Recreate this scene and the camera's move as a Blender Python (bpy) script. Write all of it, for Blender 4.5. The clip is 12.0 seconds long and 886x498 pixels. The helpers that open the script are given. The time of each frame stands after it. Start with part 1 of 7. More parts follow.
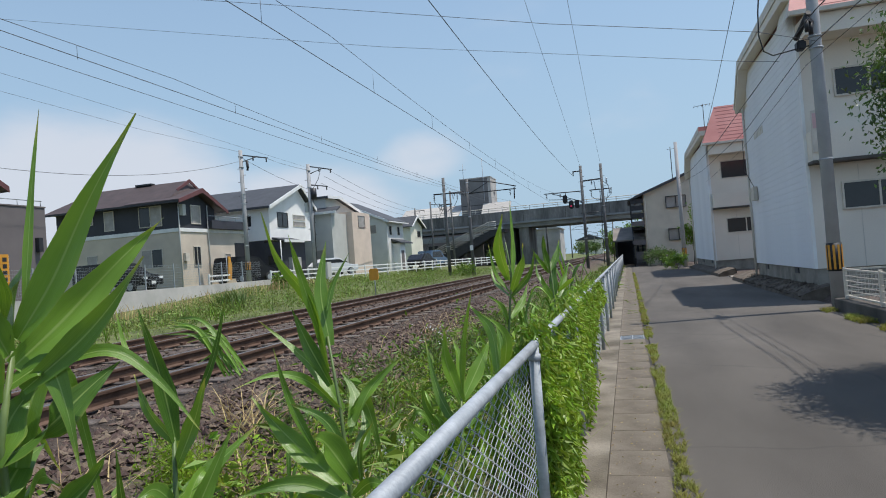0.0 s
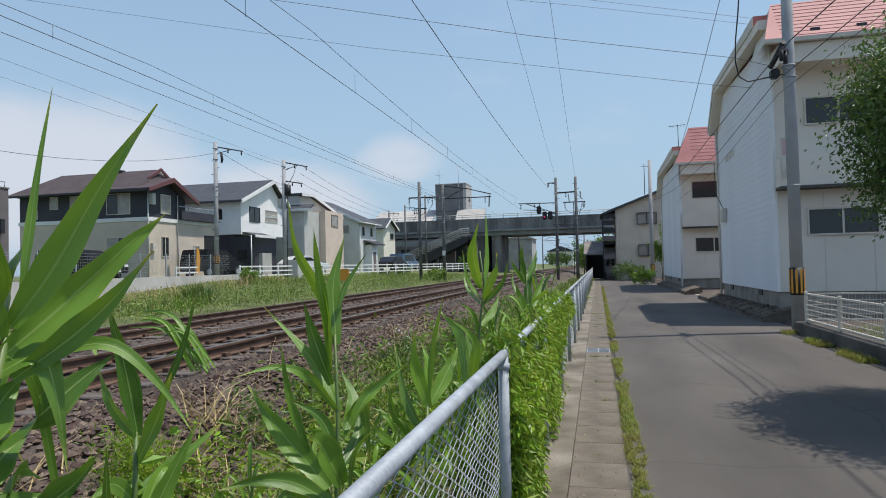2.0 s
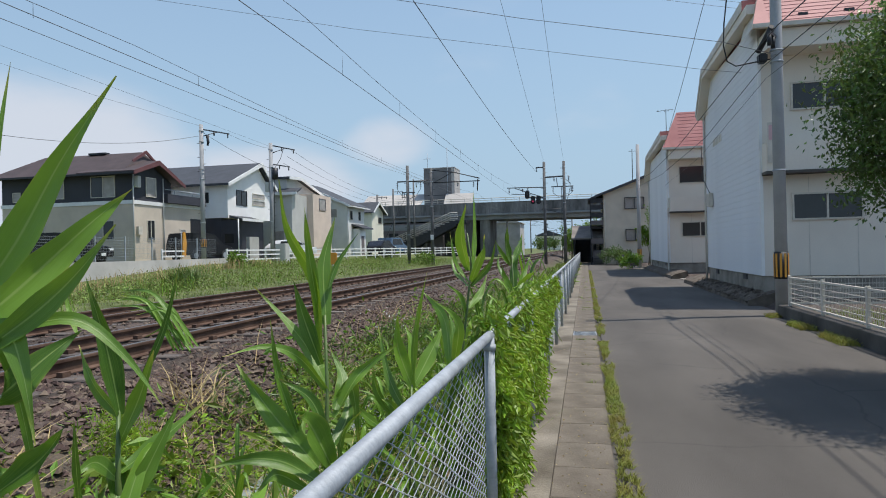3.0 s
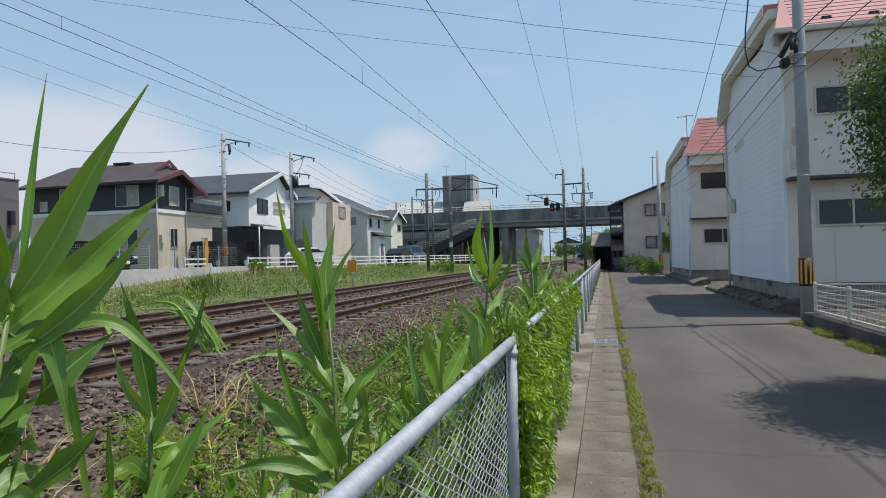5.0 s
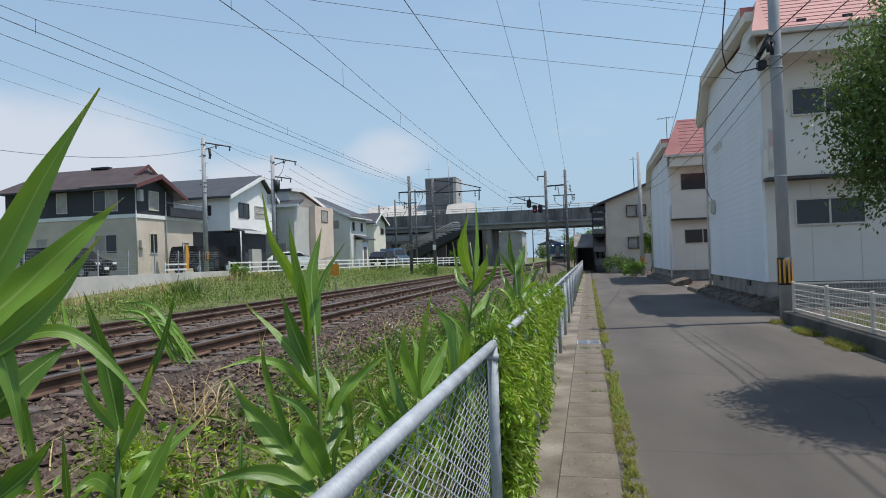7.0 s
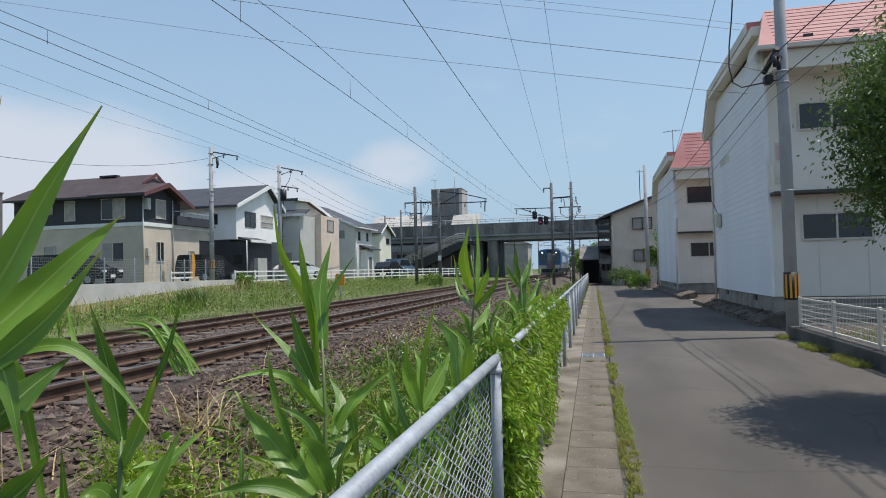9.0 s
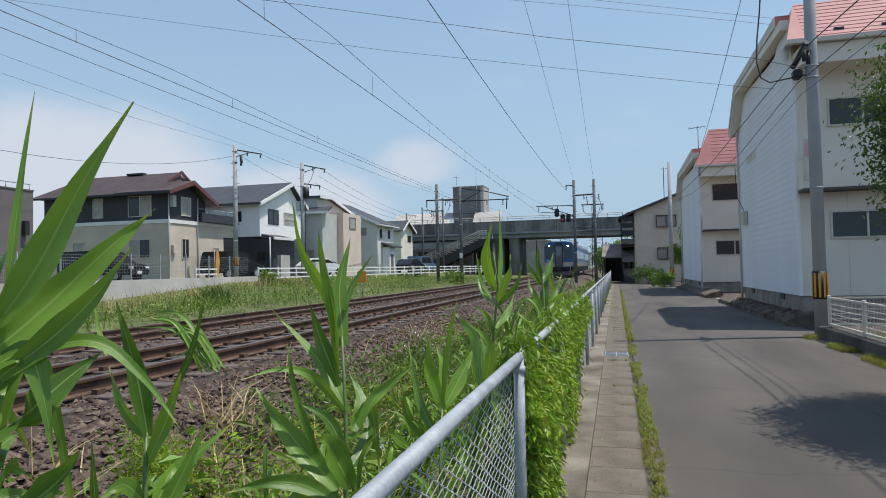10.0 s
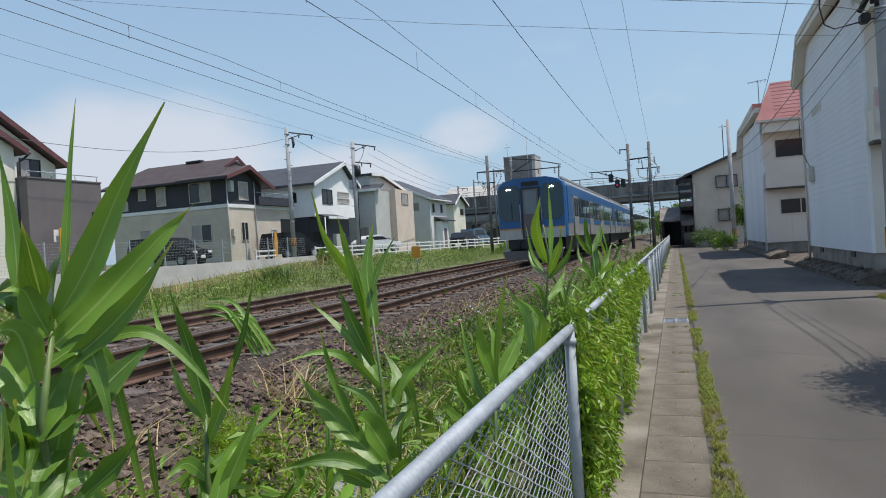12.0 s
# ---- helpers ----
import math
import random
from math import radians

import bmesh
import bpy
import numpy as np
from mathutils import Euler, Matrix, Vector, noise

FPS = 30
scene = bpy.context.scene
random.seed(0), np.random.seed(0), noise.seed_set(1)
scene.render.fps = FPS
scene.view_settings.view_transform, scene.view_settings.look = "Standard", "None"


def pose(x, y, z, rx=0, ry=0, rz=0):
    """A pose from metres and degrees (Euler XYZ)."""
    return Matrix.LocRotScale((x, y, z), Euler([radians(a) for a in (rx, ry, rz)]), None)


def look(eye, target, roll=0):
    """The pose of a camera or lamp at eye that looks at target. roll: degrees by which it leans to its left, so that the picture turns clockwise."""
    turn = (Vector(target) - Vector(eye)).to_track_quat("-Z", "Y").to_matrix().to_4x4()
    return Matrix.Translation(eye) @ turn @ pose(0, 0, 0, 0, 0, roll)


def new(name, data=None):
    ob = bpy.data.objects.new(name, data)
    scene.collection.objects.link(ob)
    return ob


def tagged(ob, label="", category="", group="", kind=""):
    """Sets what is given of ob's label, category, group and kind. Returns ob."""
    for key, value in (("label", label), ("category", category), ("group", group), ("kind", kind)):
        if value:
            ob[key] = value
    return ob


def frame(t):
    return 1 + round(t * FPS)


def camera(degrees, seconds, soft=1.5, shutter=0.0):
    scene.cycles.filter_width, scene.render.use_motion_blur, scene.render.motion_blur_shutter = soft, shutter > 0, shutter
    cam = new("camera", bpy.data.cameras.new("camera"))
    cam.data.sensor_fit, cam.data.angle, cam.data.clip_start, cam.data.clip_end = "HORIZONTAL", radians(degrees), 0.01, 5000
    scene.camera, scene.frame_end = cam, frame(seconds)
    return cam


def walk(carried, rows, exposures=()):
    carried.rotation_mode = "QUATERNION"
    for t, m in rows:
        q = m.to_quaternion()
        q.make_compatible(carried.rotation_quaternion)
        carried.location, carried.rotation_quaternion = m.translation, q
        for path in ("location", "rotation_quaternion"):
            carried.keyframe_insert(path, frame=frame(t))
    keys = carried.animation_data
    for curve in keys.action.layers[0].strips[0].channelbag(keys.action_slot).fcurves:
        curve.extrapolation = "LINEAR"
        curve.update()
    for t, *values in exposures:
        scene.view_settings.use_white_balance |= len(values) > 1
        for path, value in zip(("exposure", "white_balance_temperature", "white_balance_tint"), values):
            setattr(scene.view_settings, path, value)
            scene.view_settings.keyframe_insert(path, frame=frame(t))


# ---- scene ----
cam = camera(69.12, 12.0, soft=1.0)
EYE = 1.62
PATH = [
    (0.0, pose(0.006, 0.005, EYE + 0.003, 91.26, 4.37, 16.09)),
    (0.5, pose(0.010, 0.005, EYE + 0.006, 91.05, 3.52, 15.92)),
    (1.0, pose(-0.002, 0.004, EYE + 0.003, 91.41, 2.67, 15.26)),
    (1.5, pose(-0.014, 0.006, EYE + 0.003, 91.24, 1.62, 13.78)),
    (2.0, pose(-0.009, -0.007, EYE + 0.010, 91.53, 1.35, 13.53)),
    (2.5, pose(0.000, -0.000, EYE + -0.000, 91.50, 0.30, 12.90)),
    (3.0, pose(-0.001, -0.003, EYE + -0.005, 90.11, 1.26, 12.49)),
    (3.2, pose(0.005, 0.002, EYE + 0.002, 89.89, 2.24, 13.15)),
    (4.8, pose(-0.011, -0.015, EYE + -0.008, 90.67, 2.28, 13.80)),
    (5.0, pose(-0.013, -0.021, EYE + -0.013, 90.82, 1.36, 14.17)),
    (5.5, pose(-0.015, -0.014, EYE + -0.008, 90.63, 1.93, 14.45)),
    (6.0, pose(-0.013, -0.007, EYE + -0.005, 90.83, 2.05, 13.90)),
    (6.5, pose(-0.009, -0.009, EYE + -0.005, 90.92, 1.56, 13.02)),
    (7.0, pose(0.001, 0.005, EYE + -0.008, 91.01, 1.93, 12.71)),
    (8.8, pose(0.000, -0.000, EYE + -0.000, 91.81, 1.98, 13.09)),
    (9.0, pose(0.010, -0.003, EYE + 0.007, 91.97, 1.37, 13.18)),
    (9.5, pose(0.002, -0.004, EYE + -0.002, 91.70, 0.47, 13.92)),
    (10.0, pose(-0.003, 0.014, EYE + 0.006, 91.79, 1.17, 15.08)),
    (10.5, pose(0.006, 0.007, EYE + -0.000, 90.22, 2.25, 15.54)),
    (11.0, pose(-0.001, 0.019, EYE + 0.004, 88.66, 2.65, 16.16)),
    (11.5, pose(0.008, 0.014, EYE + 0.010, 89.85, 3.76, 18.46)),
    (12.0, pose(0.040, 0.017, EYE + 0.023, 89.55, 3.61, 19.91)),
]
walk(cam, PATH)

# ---- sky and sun ----
SUN_DIR = Vector((0.93, 0.26, 2.55)).normalized()
world = bpy.data.worlds.new("world")
scene.world = world
world.use_nodes = True


def sky():
    nt = world.node_tree
    n, l = nt.nodes, nt.links
    n.clear()
    out = n.new("ShaderNodeOutputWorld")
    bg = n.new("ShaderNodeBackground")
    st = n.new("ShaderNodeTexSky")
    st.sky_type, st.sun_disc = "NISHITA", False
    st.sun_elevation = math.asin(SUN_DIR.z)
    st.sun_rotation = math.atan2(SUN_DIR.x, SUN_DIR.y)
    st.air_density, st.dust_density, st.ozone_density = 1.3, 0.6, 1.6
    tc = n.new("ShaderNodeTexCoord")
    sep = n.new("ShaderNodeSeparateXYZ")
    l.new(tc.outputs["Generated"], sep.inputs[0])
    mp = n.new("ShaderNodeMapping")
    mp.inputs["Scale"].default_value = (1.0, 1.0, 2.2)
    no = n.new("ShaderNodeTexNoise")
    no.inputs["Scale"].default_value, no.inputs["Detail"].default_value = 3.4, 9
    no.inputs["Roughness"].default_value = 0.5
    l.new(tc.outputs["Generated"], mp.inputs["Vector"])
    l.new(mp.outputs[0], no.inputs["Vector"])
    # cloud banks low over the houses, ragged by the noise
    total = None
    for way, reach, weight in (((-0.70, 0.68, 0.13), 0.34, 1.0), ((-0.45, 0.88, 0.10), 0.22, 0.8), ((-0.29, 0.945, 0.165), 0.13, 0.75), ((-0.95, 0.2, 0.2), 0.5, 0.9)):
        off = n.new("ShaderNodeVectorMath")
        off.operation = "SUBTRACT"
        off.inputs[1].default_value = way
        l.new(tc.outputs["Generated"], off.inputs[0])
        flat = n.new("ShaderNodeVectorMath")
        flat.operation = "MULTIPLY"
        flat.inputs[1].default_value = (1, 1, 2.0)
        l.new(off.outputs[0], flat.inputs[0])
        far = n.new("ShaderNodeVectorMath")
        far.operation = "LENGTH"
        l.new(flat.outputs[0], far.inputs[0])
        fall = n.new("ShaderNodeMapRange")
        fall.interpolation_type = "SMOOTHSTEP"
        fall.inputs["From Min"].default_value, fall.inputs["From Max"].default_value = reach, reach * 0.2
        fall.inputs["To Max"].default_value = weight
        l.new(far.outputs["Value"], fall.inputs["Value"])
        if total is None:
            total = fall.outputs[0]
        else:
            mx = n.new("ShaderNodeMath")
            mx.operation = "MAXIMUM"
            l.new(total, mx.inputs[0])
            l.new(fall.outputs[0], mx.inputs[1])
            total = mx.outputs[0]
    edge = n.new("ShaderNodeMath")
    edge.operation = "MULTIPLY_ADD"
    edge.inputs[1].default_value = 1.5
    l.new(no.outputs["Fac"], edge.inputs[0])
    l.new(total, edge.inputs[2])
    ramp = n.new("ShaderNodeMapRange")
    ramp.interpolation_type = "SMOOTHSTEP"
    ramp.inputs["From Min"].default_value, ramp.inputs["From Max"].default_value = 0.92, 1.6
    ramp.inputs["To Max"].default_value = 0.85
    l.new(edge.outputs[0], ramp.inputs["Value"])
    mix = n.new("ShaderNodeMix")
    mix.data_type = "RGBA"
    mix.inputs["B"].default_value = CLOUD
    l.new(ramp.outputs[0], mix.inputs["Factor"])
    haze = n.new("ShaderNodeMix")
    haze.data_type = "RGBA"
    haze.inputs["B"].default_value = HAZE
    low = n.new("ShaderNodeMapRange")
    low.inputs["From Min"].default_value, low.inputs["From Max"].default_value = 0.75, 0.05
    low.inputs["To Max"].default_value = 0.92
    l.new(sep.outputs["Z"], low.inputs["Value"])
    l.new(low.outputs[0], haze.inputs["Factor"])
    l.new(st.outputs[0], haze.inputs["A"])
    l.new(haze.outputs["Result"], mix.inputs["A"])
    l.new(mix.outputs["Result"], bg.inputs["Color"])
    bg.inputs["Strength"].default_value = 0.15
    l.new(bg.outputs[0], out.inputs["Surface"])


CLOUD = (4.5, 4.75, 5.3, 1)
HAZE = (2.45, 3.55, 4.75, 1)
sky()
sun_data = bpy.data.lights.new("sun", "SUN")
sun_data.energy, sun_data.angle, sun_data.color = 4.2, radians(0.6), (1.0, 0.95, 0.88)
sun = new("sun", sun_data)
sun.matrix_world = look(SUN_DIR * 60, (0, 0, 0))
scene.view_settings.exposure = 0.0


# ---- materials ----
def mat(name, color, rough=0.8, vary=0.25, scale=6.0, fine=60.0, bump=0.3, metal=0.0, second=None, per_piece=0.0, depth=0.01,
        stretch=(1, 1, 1), trans=0.0, island=0.0):
    """A surface with blotches at one scale and grain at another. second: a colour that the blotches lead to."""
    m = bpy.data.materials.new(name)
    m.use_nodes = True
    nt = m.node_tree
    n, l = nt.nodes, nt.links
    b = n["Principled BSDF"]
    tc = n.new("ShaderNodeTexCoord")
    mp = n.new("ShaderNodeMapping")
    mp.inputs["Scale"].default_value = stretch
    l.new(tc.outputs["Object"], mp.inputs["Vector"])
    big = n.new("ShaderNodeTexNoise")
    big.inputs["Scale"].default_value, big.inputs["Detail"].default_value = scale, 5
    small = n.new("ShaderNodeTexNoise")
    small.inputs["Scale"].default_value, small.inputs["Detail"].default_value = fine, 4
    l.new(mp.outputs[0], big.inputs["Vector"])
    l.new(mp.outputs[0], small.inputs["Vector"])
    c = Vector(color)
    lo = tuple(c * (1 - vary)) + (1,)
    hi = tuple(second) + (1,) if second else tuple(min(1, v) for v in c * (1 + vary)) + (1,)
    mix = n.new("ShaderNodeMix")
    mix.data_type = "RGBA"
    mix.inputs["A"].default_value, mix.inputs["B"].default_value = lo, hi
    ramp = n.new("ShaderNodeMapRange")
    ramp.inputs["From Min"].default_value, ramp.inputs["From Max"].default_value = 0.32, 0.68
    l.new(big.outputs["Fac"], ramp.inputs["Value"])
    l.new(ramp.outputs[0], mix.inputs["Factor"])
    hue = n.new("ShaderNodeHueSaturation")
    grain = n.new("ShaderNodeMapRange")
    grain.inputs["To Min"].default_value, grain.inputs["To Max"].default_value = 1 - vary, 1 + vary
    l.new(small.outputs["Fac"], grain.inputs["Value"])
    l.new(mix.outputs["Result"], hue.inputs["Color"])
    value = grain.outputs[0]
    for amount, node, output in ((per_piece, "ShaderNodeObjectInfo", "Random"), (island, "ShaderNodeNewGeometry", "Random Per Island")):
        if amount:
            oi = n.new(node)
            r = n.new("ShaderNodeMapRange")
            r.inputs["To Min"].default_value, r.inputs["To Max"].default_value = 1 - amount, 1 + amount
            l.new(oi.outputs[output], r.inputs["Value"])
            mu = n.new("ShaderNodeMath")
            mu.operation = "MULTIPLY"
            l.new(value, mu.inputs[0])
            l.new(r.outputs[0], mu.inputs[1])
            value = mu.outputs[0]
            r2 = n.new("ShaderNodeMapRange")
            r2.inputs["To Min"].default_value, r2.inputs["To Max"].default_value = 0.5 - amount * 0.06, 0.5 + amount * 0.06
            l.new(oi.outputs[output], r2.inputs["Value"])
            l.new(r2.outputs[0], hue.inputs["Hue"])
    l.new(value, hue.inputs["Value"])
    l.new(hue.outputs[0], b.inputs["Base Color"])
    b.inputs["Roughness"].default_value, b.inputs["Metallic"].default_value = rough, metal
    if bump:
        bp = n.new("ShaderNodeBump")
        bp.inputs["Strength"].default_value, bp.inputs["Distance"].default_value = bump, depth
        l.new(small.outputs["Fac"], bp.inputs["Height"])
        l.new(bp.outputs[0], b.inputs["Normal"])
    if trans:
        tr = n.new("ShaderNodeBsdfTranslucent")
        l.new(hue.outputs[0], tr.inputs["Color"])
        ms = n.new("ShaderNodeMixShader")
        ms.inputs[0].default_value = trans
        l.new(b.outputs[0], ms.inputs[1])
        l.new(tr.outputs[0], ms.inputs[2])
        l.new(ms.outputs[0], n["Material Output"].inputs["Surface"])
    return m


def lamp_mat(name, color, strength):
    m = bpy.data.materials.new(name)
    m.use_nodes = True
    b = m.node_tree.nodes["Principled BSDF"]
    b.inputs["Base Color"].default_value = (*color, 1)
    b.inputs["Emission Color"].default_value, b.inputs["Emission Strength"].default_value = (*color, 1), strength
    return m


ASPHALT = mat("asphalt", (0.082, 0.072, 0.062), 0.9, 0.17, 0.55, 140, 0.6, second=(0.116, 0.103, 0.089), depth=0.005, stretch=(1.6, 0.5, 1))


def add_cracks(m, scale, width, strength):
    """Thin dark wandering cracks."""
    n, l = m.node_tree.nodes, m.node_tree.links
    b = n["Principled BSDF"]
    base = b.inputs["Base Color"].links[0].from_socket
    geo = n.new("ShaderNodeNewGeometry")
    wob = n.new("ShaderNodeTexNoise")
    wob.inputs["Scale"].default_value = 1.4
    wm = n.new("ShaderNodeVectorMath")
    wm.operation = "MULTIPLY_ADD"
    wm.inputs[1].default_value = (0.5, 0.5, 0)
    l.new(geo.outputs["Position"], wob.inputs["Vector"])
    l.new(wob.outputs["Color"], wm.inputs[0])
    l.new(geo.outputs["Position"], wm.inputs[2])
    v = n.new("ShaderNodeTexVoronoi")
    v.feature = "DISTANCE_TO_EDGE"
    v.inputs["Scale"].default_value = scale
    l.new(wm.outputs[0], v.inputs["Vector"])
    r = n.new("ShaderNodeMapRange")
    r.inputs["From Max"].default_value = width
    r.inputs["To Min"].default_value, r.inputs["To Max"].default_value = strength, 0.0
    l.new(v.outputs["Distance"], r.inputs["Value"])
    mx = n.new("ShaderNodeMix")
    mx.data_type = "RGBA"
    mx.inputs["B"].default_value = (0.035, 0.033, 0.03, 1)
    l.new(r.outputs[0], mx.inputs["Factor"])
    l.new(base, mx.inputs["A"])
    l.new(mx.outputs["Result"], b.inputs["Base Color"])


add_cracks(ASPHALT, 0.30, 0.006, 0.5)
CONCRETE = mat("concrete", (0.235, 0.21, 0.175), 0.9, 0.25, 2.2, 70, 0.4, second=(0.33, 0.30, 0.255))
KERB_CONCRETE = mat("kerb_concrete", (0.15, 0.125, 0.092), 0.92, 0.32, 1.7, 60, 0.5, second=(0.27, 0.238, 0.19))
GUTTER = mat("gutter_concrete", (0.125, 0.103, 0.076), 0.92, 0.24, 2.4, 70, 0.5, second=(0.205, 0.175, 0.138), per_piece=0.05)
DARK_CONCRETE = mat("dark_concrete", (0.065, 0.057, 0.05), 0.92, 0.3, 1.5, 40, 0.5, second=(0.12, 0.108, 0.095))
PALE_CONCRETE = mat("pale_concrete", (0.42, 0.41, 0.38), 0.9, 0.12, 0.8, 40, 0.3, second=(0.52, 0.50, 0.47))
SOIL = mat("soil", (0.10, 0.075, 0.055), 0.95, 0.35, 3, 50, 0.8, second=(0.16, 0.13, 0.10), depth=0.02)
BALLAST = mat("ballast_bed", (0.06, 0.042, 0.033), 0.95, 0.45, 9, 45, 1.0, second=(0.10, 0.075, 0.058), depth=0.04)
STONE = mat("ballast_stone", (0.11, 0.07, 0.053), 0.9, 0.3, 6, 60, 0.4, second=(0.17, 0.12, 0.095), island=0.5)
RUST = mat("rusty_steel", (0.105, 0.056, 0.037), 0.8, 0.3, 3, 60, 0.3, second=(0.16, 0.098, 0.068), metal=0.2)
RAILHEAD = mat("polished_rail", (0.30, 0.27, 0.25), 0.38, 0.15, 2, 40, 0.1, metal=0.9)
SLEEPER = mat("sleeper_wood", (0.10, 0.078, 0.064), 0.92, 0.3, 4, 50, 0.6, second=(0.165, 0.14, 0.12), stretch=(0.4, 3, 3), per_piece=0.2)
GALV = mat("galvanised_steel", (0.34, 0.37, 0.40), 0.62, 0.16, 9, 60, 0.2, metal=0.15, second=(0.43, 0.46, 0.49))
WIRE = mat("galvanised_wire", (0.36, 0.38, 0.39), 0.6, 0.2, 5, 50, 0.0, metal=0.2)
WHITE_WALL = mat("white_siding", (0.76, 0.76, 0.775), 0.75, 0.05, 0.6, 30, 0.15, second=(0.80, 0.80, 0.81))
CREAM_WALL = mat("cream_siding", (0.74, 0.67, 0.575), 0.75, 0.06, 0.6, 30, 0.15, second=(0.78, 0.71, 0.61))
DARK_SIDING = mat("charcoal_siding", (0.042, 0.043, 0.055), 0.7, 0.15, 1, 40, 0.2)
BEIGE_WALL = mat("beige_render", (0.60, 0.52, 0.42), 0.85, 0.08, 1, 60, 0.3)
WHITE_HOUSE = mat("white_render", (0.85, 0.84, 0.82), 0.8, 0.05, 1, 60, 0.2)
GREY_HOUSE = mat("grey_render", (0.50, 0.50, 0.47), 0.85, 0.07, 1, 60, 0.3)
TAN_HOUSE = mat("tan_render", (0.66, 0.54, 0.45), 0.85, 0.07, 1, 60, 0.3)
PALE_HOUSE = mat("pale_grey_render", (0.70, 0.69, 0.65), 0.85, 0.07, 1, 60, 0.3)
CREAM_HOUSE = mat("pale_cream_render", (0.76, 0.73, 0.62), 0.85, 0.07, 1, 60, 0.3)
BROWN_GREY = mat("brown_grey_render", (0.155, 0.135, 0.135), 0.85, 0.08, 1, 60, 0.3)
BROWN_ROOF = mat("brown_roof", (0.075, 0.053, 0.05), 0.65, 0.18, 1.5, 40, 0.3)
DARK_ROOF = mat("dark_slate_roof", (0.055, 0.058, 0.065), 0.65, 0.18, 1.5, 40, 0.3)
RED_ROOF = mat("red_metal_roof", (0.43, 0.145, 0.135), 0.65, 0.14, 0.8, 30, 0.15, second=(0.48, 0.20, 0.185))
MAROON = mat("maroon_trim", (0.14, 0.052, 0.052), 0.6, 0.12, 2, 40, 0.1)
WHITE_TRIM = mat("white_paint", (0.80, 0.80, 0.78), 0.55, 0.06, 2, 40, 0.1)
OFF_WHITE = mat("worn_white_paint", (0.60, 0.55, 0.47), 0.65, 0.12, 3, 40, 0.2)
DARK_METAL = mat("dark_metal", (0.035, 0.035, 0.04), 0.5, 0.2, 4, 40, 0.1, metal=0.3)
BLACK = mat("black_rubber", (0.018, 0.018, 0.02), 0.6, 0.2, 4, 40, 0.1)
POLE_GREY = mat("pole_concrete", (0.38, 0.385, 0.39), 0.85, 0.15, 2.5, 60, 0.25, second=(0.40, 0.40, 0.40))
POLE_DARK = mat("weathered_pole", (0.11, 0.108, 0.11), 0.85, 0.2, 2.5, 60, 0.25, second=(0.17, 0.168, 0.165))
GLASS = mat("window_glass", (0.03, 0.032, 0.034), 0.14, 0.1, 1, 10, 0.0)
CURTAIN = mat("curtained_glass", (0.36, 0.33, 0.30), 0.25, 0.15, 2, 12, 0.0)
YELLOW = mat("yellow_paint", (0.66, 0.30, 0.03), 0.55, 0.1, 4, 40, 0.1)
ORANGE = mat("orange_board", (0.72, 0.31, 0.03), 0.6, 0.1, 4, 40, 0.1)
BRIDGE = mat("bridge_concrete", (0.15, 0.145, 0.138), 0.92, 0.42, 0.6, 5, 0.4, second=(0.26, 0.25, 0.235), stretch=(1.4, 1, 0.3))
BRIDGE_STEEL = mat("bridge_girder", (0.25, 0.265, 0.27), 0.75, 0.25, 0.4, 10, 0.2, second=(0.30, 0.31, 0.31))
TIN_ROOF = mat("pale_tin_roof", (0.46, 0.43, 0.39), 0.6, 0.15, 0.3, 6, 0.2)
ROOF_SHEET = mat("weathered_roof_sheet", (0.17, 0.145, 0.125), 0.8, 0.25, 0.8, 20, 0.3, second=(0.25, 0.22, 0.19))
TOWER_GREY = mat("grey_panels", (0.19, 0.18, 0.172), 0.8, 0.15, 0.5, 8, 0.2)
TRAIN_BLUE = mat("train_blue", (0.018, 0.11, 0.29), 0.38, 0.08, 2, 30, 0.05)
TRAIN_STEEL = mat("train_steel", (0.42, 0.41, 0.39), 0.42, 0.1, 2, 30, 0.05, metal=0.5)
TRAIN_GLASS = mat("train_glass", (0.03, 0.06, 0.075), 0.06, 0.05, 2, 30, 0.0)


